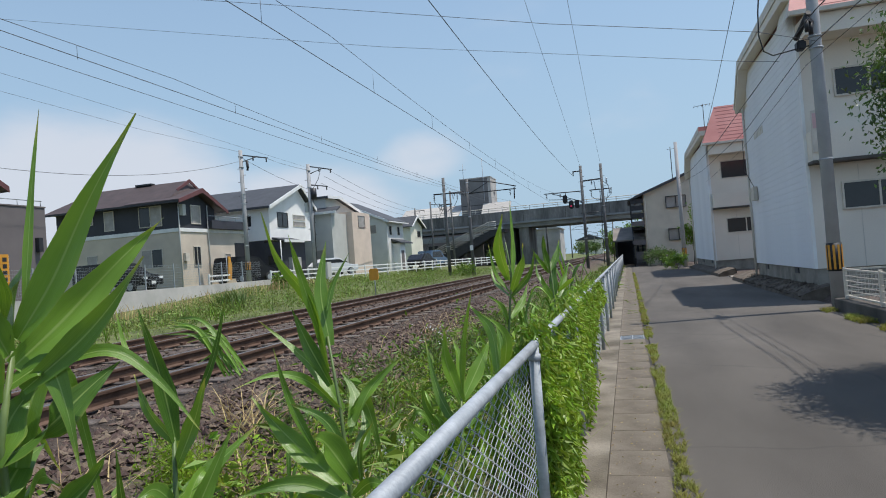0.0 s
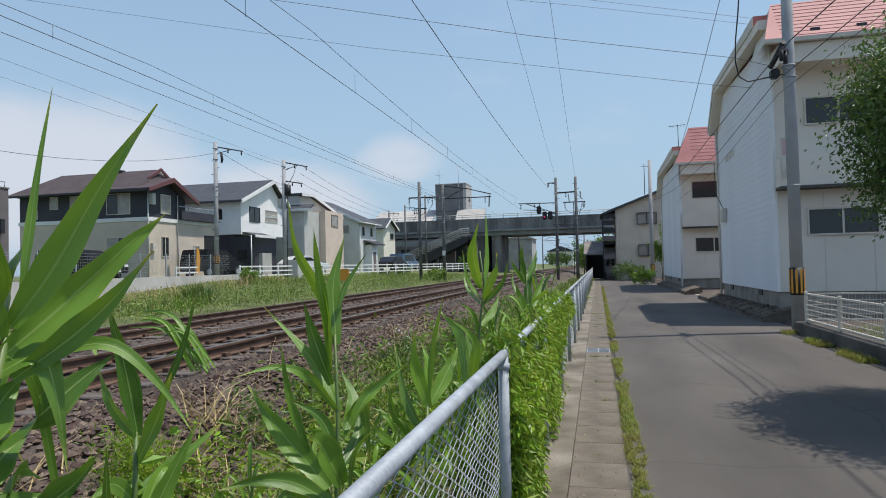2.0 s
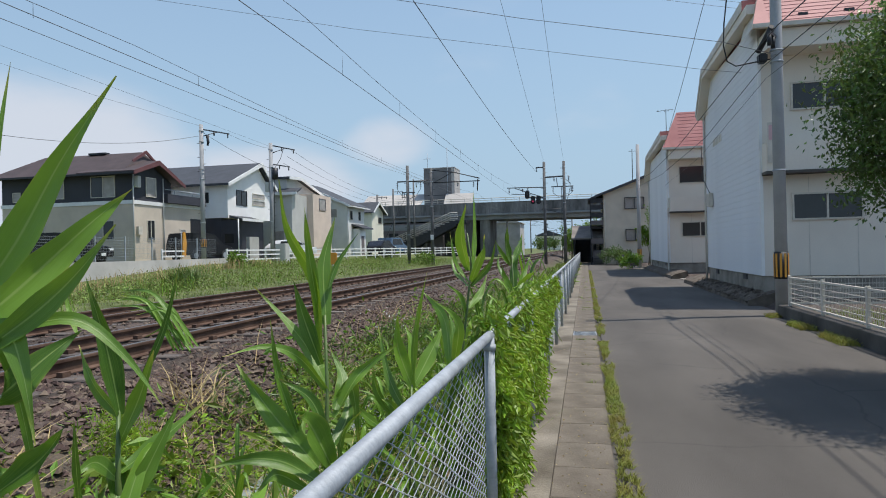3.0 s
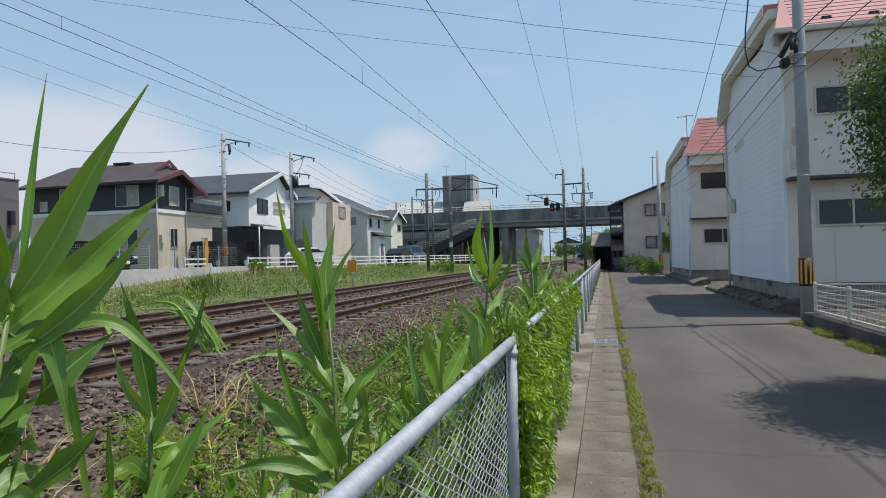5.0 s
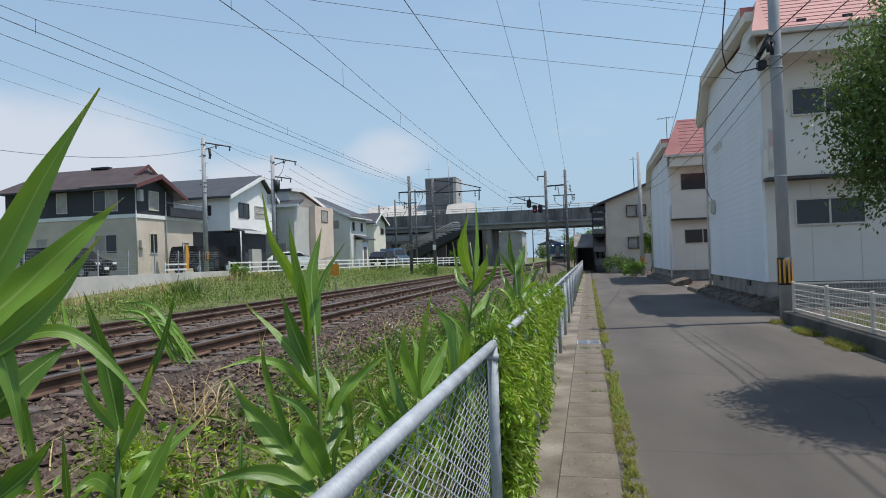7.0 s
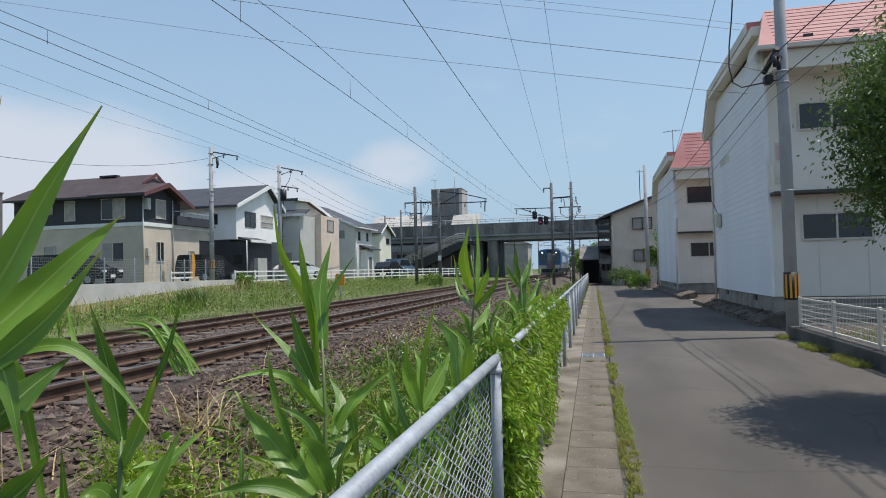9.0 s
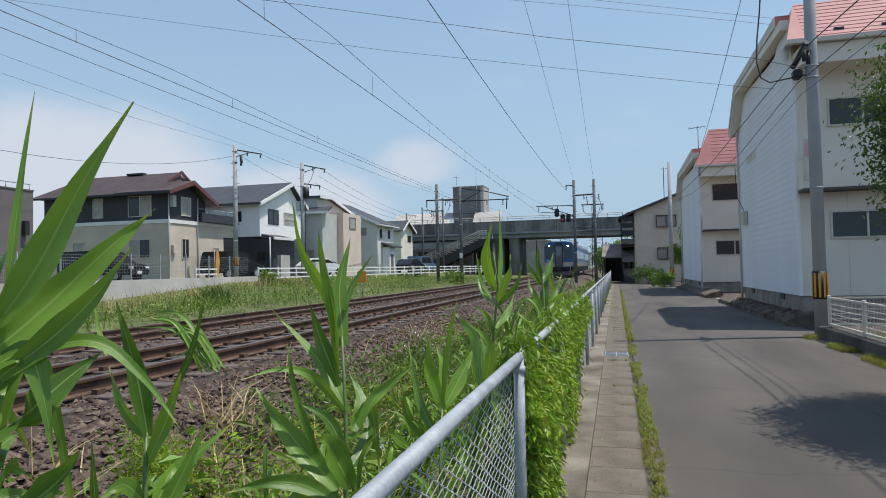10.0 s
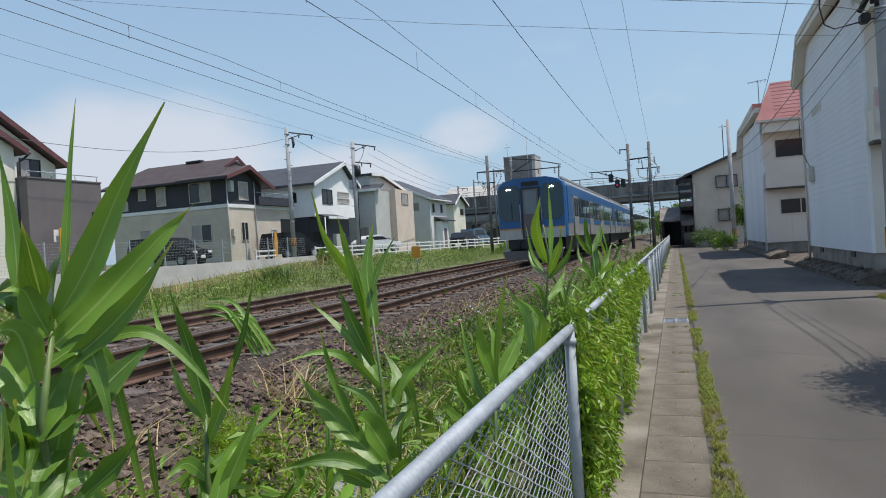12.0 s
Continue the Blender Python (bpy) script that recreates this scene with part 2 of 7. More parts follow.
def leaf_material():
    """A ribbed grass leaf: pale midrib, fine veins along it, yellowing tip and edges, light shining through."""
    m = bpy.data.materials.new("reed_leaf")
    m.use_nodes = True
    n, l = m.node_tree.nodes, m.node_tree.links
    b = n["Principled BSDF"]

    def math_node(op, a, c=None, e=None):
        q = n.new("ShaderNodeMath")
        q.operation = op
        for i, v in enumerate((a, c, e)):
            if v is None:
                continue
            if isinstance(v, (int, float)):
                q.inputs[i].default_value = v
            else:
                l.new(v, q.inputs[i])
        return q.outputs[0]

    def blend(fac, a, c):
        q = n.new("ShaderNodeMix")
        q.data_type = "RGBA"
        l.new(fac, q.inputs["Factor"])
        for key, v in (("A", a), ("B", c)):
            if isinstance(v, tuple):
                q.inputs[key].default_value = (*v, 1)
            else:
                l.new(v, q.inputs[key])
        return q.outputs["Result"]

    def ramp(v, a, c, hi=1.0):
        q = n.new("ShaderNodeMapRange")
        q.inputs["From Min"].default_value, q.inputs["From Max"].default_value, q.inputs["To Max"].default_value = a, c, hi
        l.new(v, q.inputs["Value"])
        return q.outputs[0]

    tc = n.new("ShaderNodeTexCoord")
    sep = n.new("ShaderNodeSeparateXYZ")
    l.new(tc.outputs["UV"], sep.inputs[0])
    u, v = sep.outputs["X"], sep.outputs["Y"]
    across = math_node("ABSOLUTE", math_node("SUBTRACT", u, 0.5))
    big = n.new("ShaderNodeTexNoise")
    big.inputs["Scale"].default_value, big.inputs["Detail"].default_value = 9, 5
    l.new(tc.outputs["Object"], big.inputs["Vector"])
    info = n.new("ShaderNodeObjectInfo")
    tone = math_node("MULTIPLY_ADD", info.outputs["Random"], 0.95, math_node("MULTIPLY_ADD", big.outputs["Fac"], 0.7, -0.25))
    color = blend(tone, (0.035, 0.105, 0.012), (0.17, 0.32, 0.034))
    streak = n.new("ShaderNodeTexNoise")
    streak.inputs["Scale"].default_value, streak.inputs["Detail"].default_value = 1.0, 3
    mp = n.new("ShaderNodeMapping")
    mp.inputs["Scale"].default_value = (34, 1.6, 1)
    l.new(tc.outputs["UV"], mp.inputs["Vector"])
    l.new(mp.outputs[0], streak.inputs["Vector"])
    color = blend(ramp(streak.outputs["Fac"], 0.35, 0.75, 0.4), color, (0.21, 0.36, 0.06))
    color = blend(ramp(across, 0.045, 0.015, 0.6), color, (0.34, 0.46, 0.15))
    dry = math_node("ADD", ramp(v, 0.82, 1.0), ramp(across, 0.42, 0.5, 0.3))
    dry = math_node("MULTIPLY", dry, ramp(big.outputs["Fac"], 0.4, 0.62))
    color = blend(dry, color, (0.45, 0.40, 0.10))
    l.new(color, b.inputs["Base Color"])
    b.inputs["Roughness"].default_value = 0.34
    bp = n.new("ShaderNodeBump")
    bp.inputs["Strength"].default_value, bp.inputs["Distance"].default_value = 0.35, 0.003
    l.new(streak.outputs["Fac"], bp.inputs["Height"])
    l.new(bp.outputs[0], b.inputs["Normal"])
    tr = n.new("ShaderNodeBsdfTranslucent")
    warm = n.new("ShaderNodeMix")
    warm.data_type, warm.blend_type = "RGBA", "MULTIPLY"
    warm.inputs["Factor"].default_value = 1.0
    warm.inputs["B"].default_value = (1.7, 1.45, 0.7, 1)
    l.new(color, warm.inputs["A"])
    l.new(warm.outputs["Result"], tr.inputs["Color"])
    ms = n.new("ShaderNodeMixShader")
    ms.inputs[0].default_value = 0.28
    l.new(b.outputs[0], ms.inputs[1])
    l.new(tr.outputs[0], ms.inputs[2])
    l.new(ms.outputs[0], n["Material Output"].inputs["Surface"])
    return m


REED = leaf_material()
REED_STEM = mat("reed_stem", (0.08, 0.15, 0.035), 0.5, 0.2, 6, 40, 0.1, second=(0.15, 0.21, 0.06))
DRY = mat("dry_grass", (0.46, 0.35, 0.17), 0.85, 0.25, 5, 40, 0.1, island=0.3, trans=0.25)
GRASS = mat("grass_blades", (0.16, 0.245, 0.04), 0.6, 0.25, 0.5, 12, 0.0, second=(0.28, 0.33, 0.085), trans=0.35, island=0.5)
WEED = mat("weed_leaves", (0.12, 0.23, 0.02), 0.55, 0.28, 1.0, 14, 0.0, second=(0.21, 0.33, 0.035), trans=0.35, island=0.35)
VINE = mat("vine_leaves", (0.17, 0.31, 0.02), 0.45, 0.25, 2.0, 14, 0.0, second=(0.34, 0.47, 0.04), trans=0.4, island=0.3)
TREE_LEAF = mat("tree_leaves", (0.085, 0.15, 0.03), 0.4, 0.25, 1.0, 14, 0.0, second=(0.15, 0.225, 0.05), trans=0.35, island=0.4)
BARK = mat("bark", (0.10, 0.08, 0.06), 0.9, 0.3, 6, 40, 0.6)
MOSS = mat("yellow_grass", (0.36, 0.30, 0.07), 0.8, 0.3, 2, 20, 0.0, second=(0.24, 0.30, 0.05), trans=0.3, island=0.3)
PINK = mat("faded_pink_print", (0.62, 0.40, 0.40), 0.7, 0.1, 3, 30, 0.0)
WATER = mat("ditch_water", (0.30, 0.33, 0.33), 0.12, 0.1, 2, 20, 0.1)


# ---- building blocks ----
def box(bm, x0, x1, y0, y1, z0, z1):
    v = [bm.verts.new(p) for p in ((x0, y0, z0), (x1, y0, z0), (x1, y1, z0), (x0, y1, z0),
                                   (x0, y0, z1), (x1, y0, z1), (x1, y1, z1), (x0, y1, z1))]
    for f in ((0, 3, 2, 1), (4, 5, 6, 7), (0, 1, 5, 4), (1, 2, 6, 5), (2, 3, 7, 6), (3, 0, 4, 7)):
        bm.faces.new([v[i] for i in f])
    return v


def boxes(*rows):
    bm = bmesh.new()
    for r in rows:
        box(bm, *r)
    return bm


def rounded(x0, x1, y0, y1, z0, z1, r=0.02, seg=2):
    bm = boxes((x0, x1, y0, y1, z0, z1))
    bmesh.ops.bevel(bm, geom=list(bm.edges), offset=r, segments=seg, affect="EDGES")
    return bm


def tube(bm, points, radius, sides=8, radius_end=None, cap=True):
    """A pipe along points, which may taper."""
    pts = [Vector(p) for p in points]
    rings = []
    n = len(pts)
    for i, p in enumerate(pts):
        d = (pts[min(i + 1, n - 1)] - pts[max(i - 1, 0)]).normalized()
        a = d.orthogonal().normalized() if abs(d.z) > 0.99 else d.cross(Vector((0, 0, 1))).normalized()
        b = d.cross(a)
        r = radius if radius_end is None else radius + (radius_end - radius) * i / (n - 1)
        rings.append([bm.verts.new(p + (a * math.cos(k * math.tau / sides) + b * math.sin(k * math.tau / sides)) * r) for k in range(sides)])
    for r0, r1 in zip(rings, rings[1:]):
        for k in range(sides):
            f = bm.faces.new((r0[k], r0[(k + 1) % sides], r1[(k + 1) % sides], r1[k]))
            f.smooth = True
    if cap:
        bm.faces.new(rings[0][::-1])
        bm.faces.new(rings[-1])
    return bm


def tubes(*rows):
    bm = bmesh.new()
    for r in rows:
        tube(bm, *r)
    return bm


def prism(outline, y0, y1, axis="y"):
    """A solid from an outline in (x, z), drawn out along y; axis 'x': an outline in (y, z), drawn out along x."""
    bm = bmesh.new()
    put = (lambda a, b, c: (a, c, b)) if axis == "y" else (lambda a, b, c: (c, a, b))
    lo = [bm.verts.new(put(a, b, y0)) for a, b in outline]
    hi = [bm.verts.new(put(a, b, y1)) for a, b in outline]
    n = len(outline)
    for i in range(n):
        bm.faces.new((lo[i], lo[(i + 1) % n], hi[(i + 1) % n], hi[i]))
    bm.faces.new(lo[::-1])
    bm.faces.new(hi)
    bmesh.ops.recalc_face_normals(bm, faces=list(bm.faces))
    return bm


def mesh_of(bm, material, name):
    me = bpy.data.meshes.new(name)
    bm.normal_update()
    bm.to_mesh(me)
    bm.free()
    for m in material if isinstance(material, (list, tuple)) else (material,):
        me.materials.append(m)
    return me


def part(name, bm, material, parent=None, label="", at=None):
    ob = new(name, mesh_of(bm, material, name))
    if parent:
        ob.parent = parent
    if at:
        ob.location = at
    if label:
        ob["label"] = label
    return ob


def thing(name, label, category, group="", kind="", at=(0, 0, 0), turn=0):
    ob = new(name)
    ob.empty_display_size = 0.2
    ob.matrix_basis = pose(*at, 0, 0, turn)
    return tagged(ob, label, category, group, kind)


def sheet(name, verts, faces, material):
    me = bpy.data.meshes.new(name)
    me.from_pydata(verts, [], faces)
    me.materials.append(material)
    return new(name, me)


# ---- ground ----
PROFILE = ((-900, 1.3), (-60, 1.3), (-22.2, 1.3), (-21.6, 0.8), (-18, 0.72), (-11.5, 0.42), (-10.9, 0.34), (-3.9, 0.40), (-3.2, 0.14), (-2.65, -0.08), (-2.45, -0.2),
           (-1.95, -0.2), (-1.7, -0.05), (-0.8, -0.02), (-0.56, -0.05), (-0.3, -0.05), (4.5, -0.05), (4.75, 0.12), (12, 0.2), (60, 0.2), (900, 0.2))


def ground_z(x, y):
    for (x0, z0), (x1, z1) in zip(PROFILE, PROFILE[1:]):
        if x <= x1:
            z = z0 + (z1 - z0) * (x - x0) / (x1 - x0)
            break
    else:
        z = PROFILE[-1][1]
    if x < -12.5 and x > -22.6:
        # the bank falls away along the retaining wall towards the near end
        s = min(1, (-12.5 - x) / 5)
        z -= s * max(0.0, min(0.75, (34.0 - y) * 0.052))
    if x < -0.9 and x > -21:
        z += (noise.noise((x * 0.9, y * 0.9, 0)) * 0.07 + noise.noise((x * 3, y * 3, 5)) * 0.03) * min(1, (-0.9 - x) / 0.8)
    return z


def ground_material():
    m = mat("ground_cover", (0.10, 0.125, 0.035), 0.95, 0.35, 1.3, 25, 0.8, second=(0.16, 0.185, 0.06), depth=0.03)
    n, l = m.node_tree.nodes, m.node_tree.links
    b = n["Principled BSDF"]
    base = b.inputs["Base Color"].links[0].from_socket
    geo = n.new("ShaderNodeNewGeometry")
    sep = n.new("ShaderNodeSeparateXYZ")
    l.new(geo.outputs["Position"], sep.inputs[0])
    wob = n.new("ShaderNodeTexNoise")
    wob.inputs["Scale"].default_value, wob.inputs["Detail"].default_value = 1.2, 6
    l.new(geo.outputs["Position"], wob.inputs["Vector"])
    x = n.new("ShaderNodeMath")
    x.operation = "MULTIPLY_ADD"
    x.inputs[1].default_value = 1.8
    l.new(wob.outputs["Fac"], x.inputs[0])
    l.new(sep.outputs["X"], x.inputs[2])
    ramp = n.new("ShaderNodeValToRGB")
    mr = n.new("ShaderNodeMapRange")
    mr.inputs["From Min"].default_value, mr.inputs["From Max"].default_value = -12, 8
    l.new(x.outputs[0], mr.inputs["Value"])
    l.new(mr.outputs[0], ramp.inputs[0])
    e = ramp.color_ramp.elements
    e[0].position, e[0].color = 0.10, (0, 0, 0, 1)
    e[1].position, e[1].color = 0.13, (1, 1, 1, 1)
    for p, c in ((0.47, 1), (0.53, 0.25), (0.60, 0.5), (0.64, 1)):
        e.new(p).color = (c, c, c, 1)
    gravel = n.new("ShaderNodeTexVoronoi")
    gravel.inputs["Scale"].default_value = 16
    l.new(geo.outputs["Position"], gravel.inputs["Vector"])
    gm = n.new("ShaderNodeMix")
    gm.data_type = "RGBA"
    gm.inputs["A"].default_value, gm.inputs["B"].default_value = (0.05, 0.036, 0.028, 1), (0.135, 0.10, 0.082, 1)
    l.new(gravel.outputs["Color"], gm.inputs["Factor"])
    mix = n.new("ShaderNodeMix")
    mix.data_type = "RGBA"
    l.new(ramp.outputs[0], mix.inputs["Factor"])
    l.new(base, mix.inputs["A"])
    l.new(gm.outputs["Result"], mix.inputs["B"])
    l.new(mix.outputs["Result"], b.inputs["Base Color"])
    return m


def ground():
    xs = sorted({p[0] for p in PROFILE} | {-10.9 + 0.35 * i for i in range(30)} | {-20 + i for i in range(10)})
    ys = [-60, -30, -15, -6] + [-3 + 0.35 * i for i in range(80)] + [26 + 1.5 * i for i in range(40)] + [90, 110, 140, 200, 350, 700, 1500]
    verts = [(x, y, ground_z(x, y)) for y in ys for x in xs]
    w = len(xs)
    faces = [(j * w + i, j * w + i + 1, (j + 1) * w + i + 1, (j + 1) * w + i) for j in range(len(ys) - 1) for i in range(w - 1)]
    ob = sheet("ground", verts, faces, ground_material())
    tagged(ob, "ground of grass, soil and ballast sloping beside the railway", "ground", kind="structure")


ground()


def road():
    verts, faces = [], []
    ys = [-25 + 2.0 * i for i in range(60)]
    for y in ys:
        for x in (0.24, 1.2, 2.3, 3.4, 4.4):
            verts.append((x, y, 0.012 * math.sin(x * 0.75) + 0.004 * noise.noise((x, y * 0.2, 2))))
    for j in range(len(ys) - 1):
        for i in range(4):
            faces.append((j * 5 + i, j * 5 + i + 1, j * 5 + i + 6, j * 5 + i + 5))
    tagged(sheet("road", verts, faces, ASPHALT), "narrow worn grey asphalt lane with faint cracks and patches", "road", kind="structure")


road()


def gutter():
    kerb = part("trim", boxes((-0.60, -0.264, -25, 66, -0.4, 0.012)), KERB_CONCRETE)
    tagged(kerb, "weathered concrete footing that carries the wire fence", "kerb", kind="structure")
    lid_bm = boxes((-0.262, 0.17, 0.003, 0.597, -0.12, 0.006))
    bmesh.ops.bevel(lid_bm, geom=[e for e in lid_bm.edges if all(v.co.z > 0 for v in e.verts)], offset=0.006, segments=1, affect="EDGES")
    me = mesh_of(lid_bm, GUTTER, "gutter_lid")
    pave = thing("pavement", "strip of brown-grey concrete gutter lids beside the lane", "pavement", kind="structure")
    grate_bm = bmesh.new()
    for i in range(9):
        box(grate_bm, -0.25, 0.16, 0.03 + i * 0.062, 0.05 + i * 0.062, -0.05, 0.006)
    for x in (-0.255, -0.05, 0.15):
        box(grate_bm, x, x + 0.015, 0.01, 0.59, -0.06, 0.008)
    for j in range(-8, 108):
        if j in (20,):
            g = part("grate", grate_bm, GALV, pave, "galvanised steel drain grating", at=(0, j * 0.6, 0))
            continue
        ob = new("gutter_lid", me)
        ob.parent = pave
        ob.location, ob.rotation_euler = (0, j * 0.6, random.uniform(-0.003, 0.002)), (random.uniform(-0.004, 0.004), random.uniform(-0.005, 0.005), 0)
    part("lid_bed", boxes((-0.266, 0.24, -25, 66, -0.3, -0.03)), DARK_CONCRETE, pave)


gutter()


# ---- railway ----
TRACKS = ((-5.5, 0.65), (-9.3, 0.54))


def rail_outline(x, z):
    h = 0.153
    half = [(0.055, -h), (0.055, -h + 0.012), (0.009, -h + 0.03), (0.009, -0.038), (0.032, -0.03), (0.032, -0.006), (0.026, 0.0)]
    return [(x + a, z + b) for a, b in half] + [(x - a, z + b) for a, b in reversed(half)]


def railway():
    for k, (cx, z) in enumerate(TRACKS):
        track = thing("railway_track", "rusty rails on weathered sleepers in brown ballast", "railway track", group="railway tracks", kind="structure")
        for s in (-0.5655, 0.5655):
            part("rail", prism(rail_outline(cx + s, z), -60, 420), RUST, track)
            part("rail_head", boxes((cx + s - 0.026, cx + s + 0.026, -60, 420, z - 0.002, z + 0.003)), RAILHEAD, track, "polished running surface of the rail")
        bm = rounded(-1.0, 1.0, -0.11, 0.11, -0.14, 0.0, 0.012, 1)
        me = mesh_of(bm, SLEEPER, "sleeper")
        clip = boxes(*[(s - 0.5655 + d - 0.035, s - 0.5655 + d + 0.035, -0.05, 0.05, 0, 0.05) for s in (0, 1.131) for d in (-0.1, 0.1)])
        clips = mesh_of(clip, RUST, "fastener")
        for j in range(-8, 130 if k == 0 else 110):
            ob = new("sleeper", me)
            ob.parent = track
            ob.location, ob.rotation_euler = (cx + random.uniform(-0.03, 0.03), j * 0.64 + random.uniform(-0.03, 0.03), z - 0.153), (0, 0, random.uniform(-0.02, 0.02))
            f = new("fastener", clips)
            f.parent = ob
    part("cable_trough", boxes((-4.72, -4.46, -30, 200, 0.30, 0.46)), RUST, track, "rust-stained cable trough lid")


railway()


# ---- wire fence beside the lane ----
FX, FTOP, SPAN = -0.50, 1.165, 2.5


def diamond_mesh(y0, y1, z0, z1, pitch, r):
    """Woven wire: zigzag strands hooked into one another."""
    verts, faces = [], []
    n = int((y1 - y0) / pitch)
    rows = int((z1 - z0) / (pitch / 2))
    for k in range(n + 1):
        pts = []
        for j in range(rows + 1):
            y = min(max(y0 + k * pitch + pitch * (0.51 if (j + k) % 2 else -0.51), y0), y1)
            x = FX - 0.03 + 0.004 * (1 if (j + k) % 2 else -1) + 0.008 * noise.noise((y * 2, j * 0.2, 1))
            pts.append(Vector((x, y + 0.006 * noise.noise((k, j, 3)), z0 + j * pitch / 2)))
        for a, b in zip(pts, pts[1:]):
            d = (b - a).normalized()
            u = d.cross(Vector((1, 0, 0))).normalized() * r
            w = Vector((r, 0, 0))
            i = len(verts)
            verts += [a + u, a - u * 0.5 + w * 0.87, a - u * 0.5 - w * 0.87, b + u, b - u * 0.5 + w * 0.87, b - u * 0.5 - w * 0.87]
            faces += [(i, i + 1, i + 4, i + 3), (i + 1, i + 2, i + 5, i + 4), (i + 2, i, i + 3, i + 5)]
    me = bpy.data.meshes.new("wire_mesh")
    me.from_pydata(verts, [], faces)
    me.materials.append(WIRE)
    return new("wire_mesh", me)


def wire_fence():
    post = mesh_of(tubes(([(0, 0, 0), (0, 0, FTOP - 0.01)], 0.028, 12)), GALV, "post")
    cap = mesh_of(tubes(([(0, 0, FTOP - 0.075), (0, 0, FTOP - 0.045)], 0.034, 12)), GALV, "collar")
    for k in range(-2, 24):
        y0 = 3.31 + k * SPAN
        f = thing("wire_fence", "bare galvanised chain-link fence panel with a tubular top rail" if k < 1 or k > 2
                  else "chain-link fence panel overgrown with bright green vines", "fence", group="fence panels")
        p = new("post", post)
        p.parent, p.location = f, (FX, y0, 0)
        c = new("collar", cap)
        c.parent = p
        part("top_rail", tubes(([(FX, y0 - SPAN + 0.002, FTOP), (FX, y0 - 0.002, FTOP)], 0.025, 12)), GALV, f, "dull galvanised top rail")
        if k >= -1:
            m = diamond_mesh(y0 - SPAN + 0.03, y0 - 0.03, 0.07, FTOP - 0.03, 0.058 if k < 4 else 0.12, 0.0019 if k < 4 else 0.003)
            m.parent = f
            m["kind"] = "stuff"


wire_fence()


# ---- right side of the lane ----
def window(parent, face, at, u0, u1, z0, z1, panes=2, frame_mat=None, glass=None, depth=0.05):
    """A window on a wall: face '-y' at y = at, u along x; '+x' or '-x' at x = at, u along y."""
    w = 0.045
    sgn = 1 if face == "+x" else -1

    def bx(a, b, c, d, o0, o1):
        lo, hi = sorted((at + sgn * o0, at + sgn * o1))
        return (a, b, lo, hi, c, d) if face == "-y" else (lo, hi, a, b, c, d)

    frame_mat = frame_mat or WHITE_TRIM
    rows = [bx(u0 - w, u1 + w, z0 - w, z0, -0.02, depth), bx(u0 - w, u1 + w, z1, z1 + w, -0.02, depth),
            bx(u0 - w, u0, z0, z1, -0.02, depth), bx(u1, u1 + w, z0, z1, -0.02, depth)]
    for k in range(1, panes):
        u = u0 + (u1 - u0) * k / panes
        rows.append(bx(u - 0.025, u + 0.025, z0, z1, -0.02, depth - 0.01))
    fr = part("window", boxes(*rows), frame_mat, parent)
    for k in range(panes):
        a, b = u0 + (u1 - u0) * k / panes, u0 + (u1 - u0) * (k + 1) / panes
        g = glass[k % len(glass)] if isinstance(glass, (list, tuple)) else (glass or GLASS)
        part("pane", boxes(bx(a + 0.02 * (k > 0), b, z0, z1, 0.004, 0.018)), g, fr)
    return fr


def drain_pipe(parent, x, y, z0, z1, m):
    part("drain_pipe", tubes(([(x, y, z0), (x, y, z1)], 0.04, 8)), m, parent)


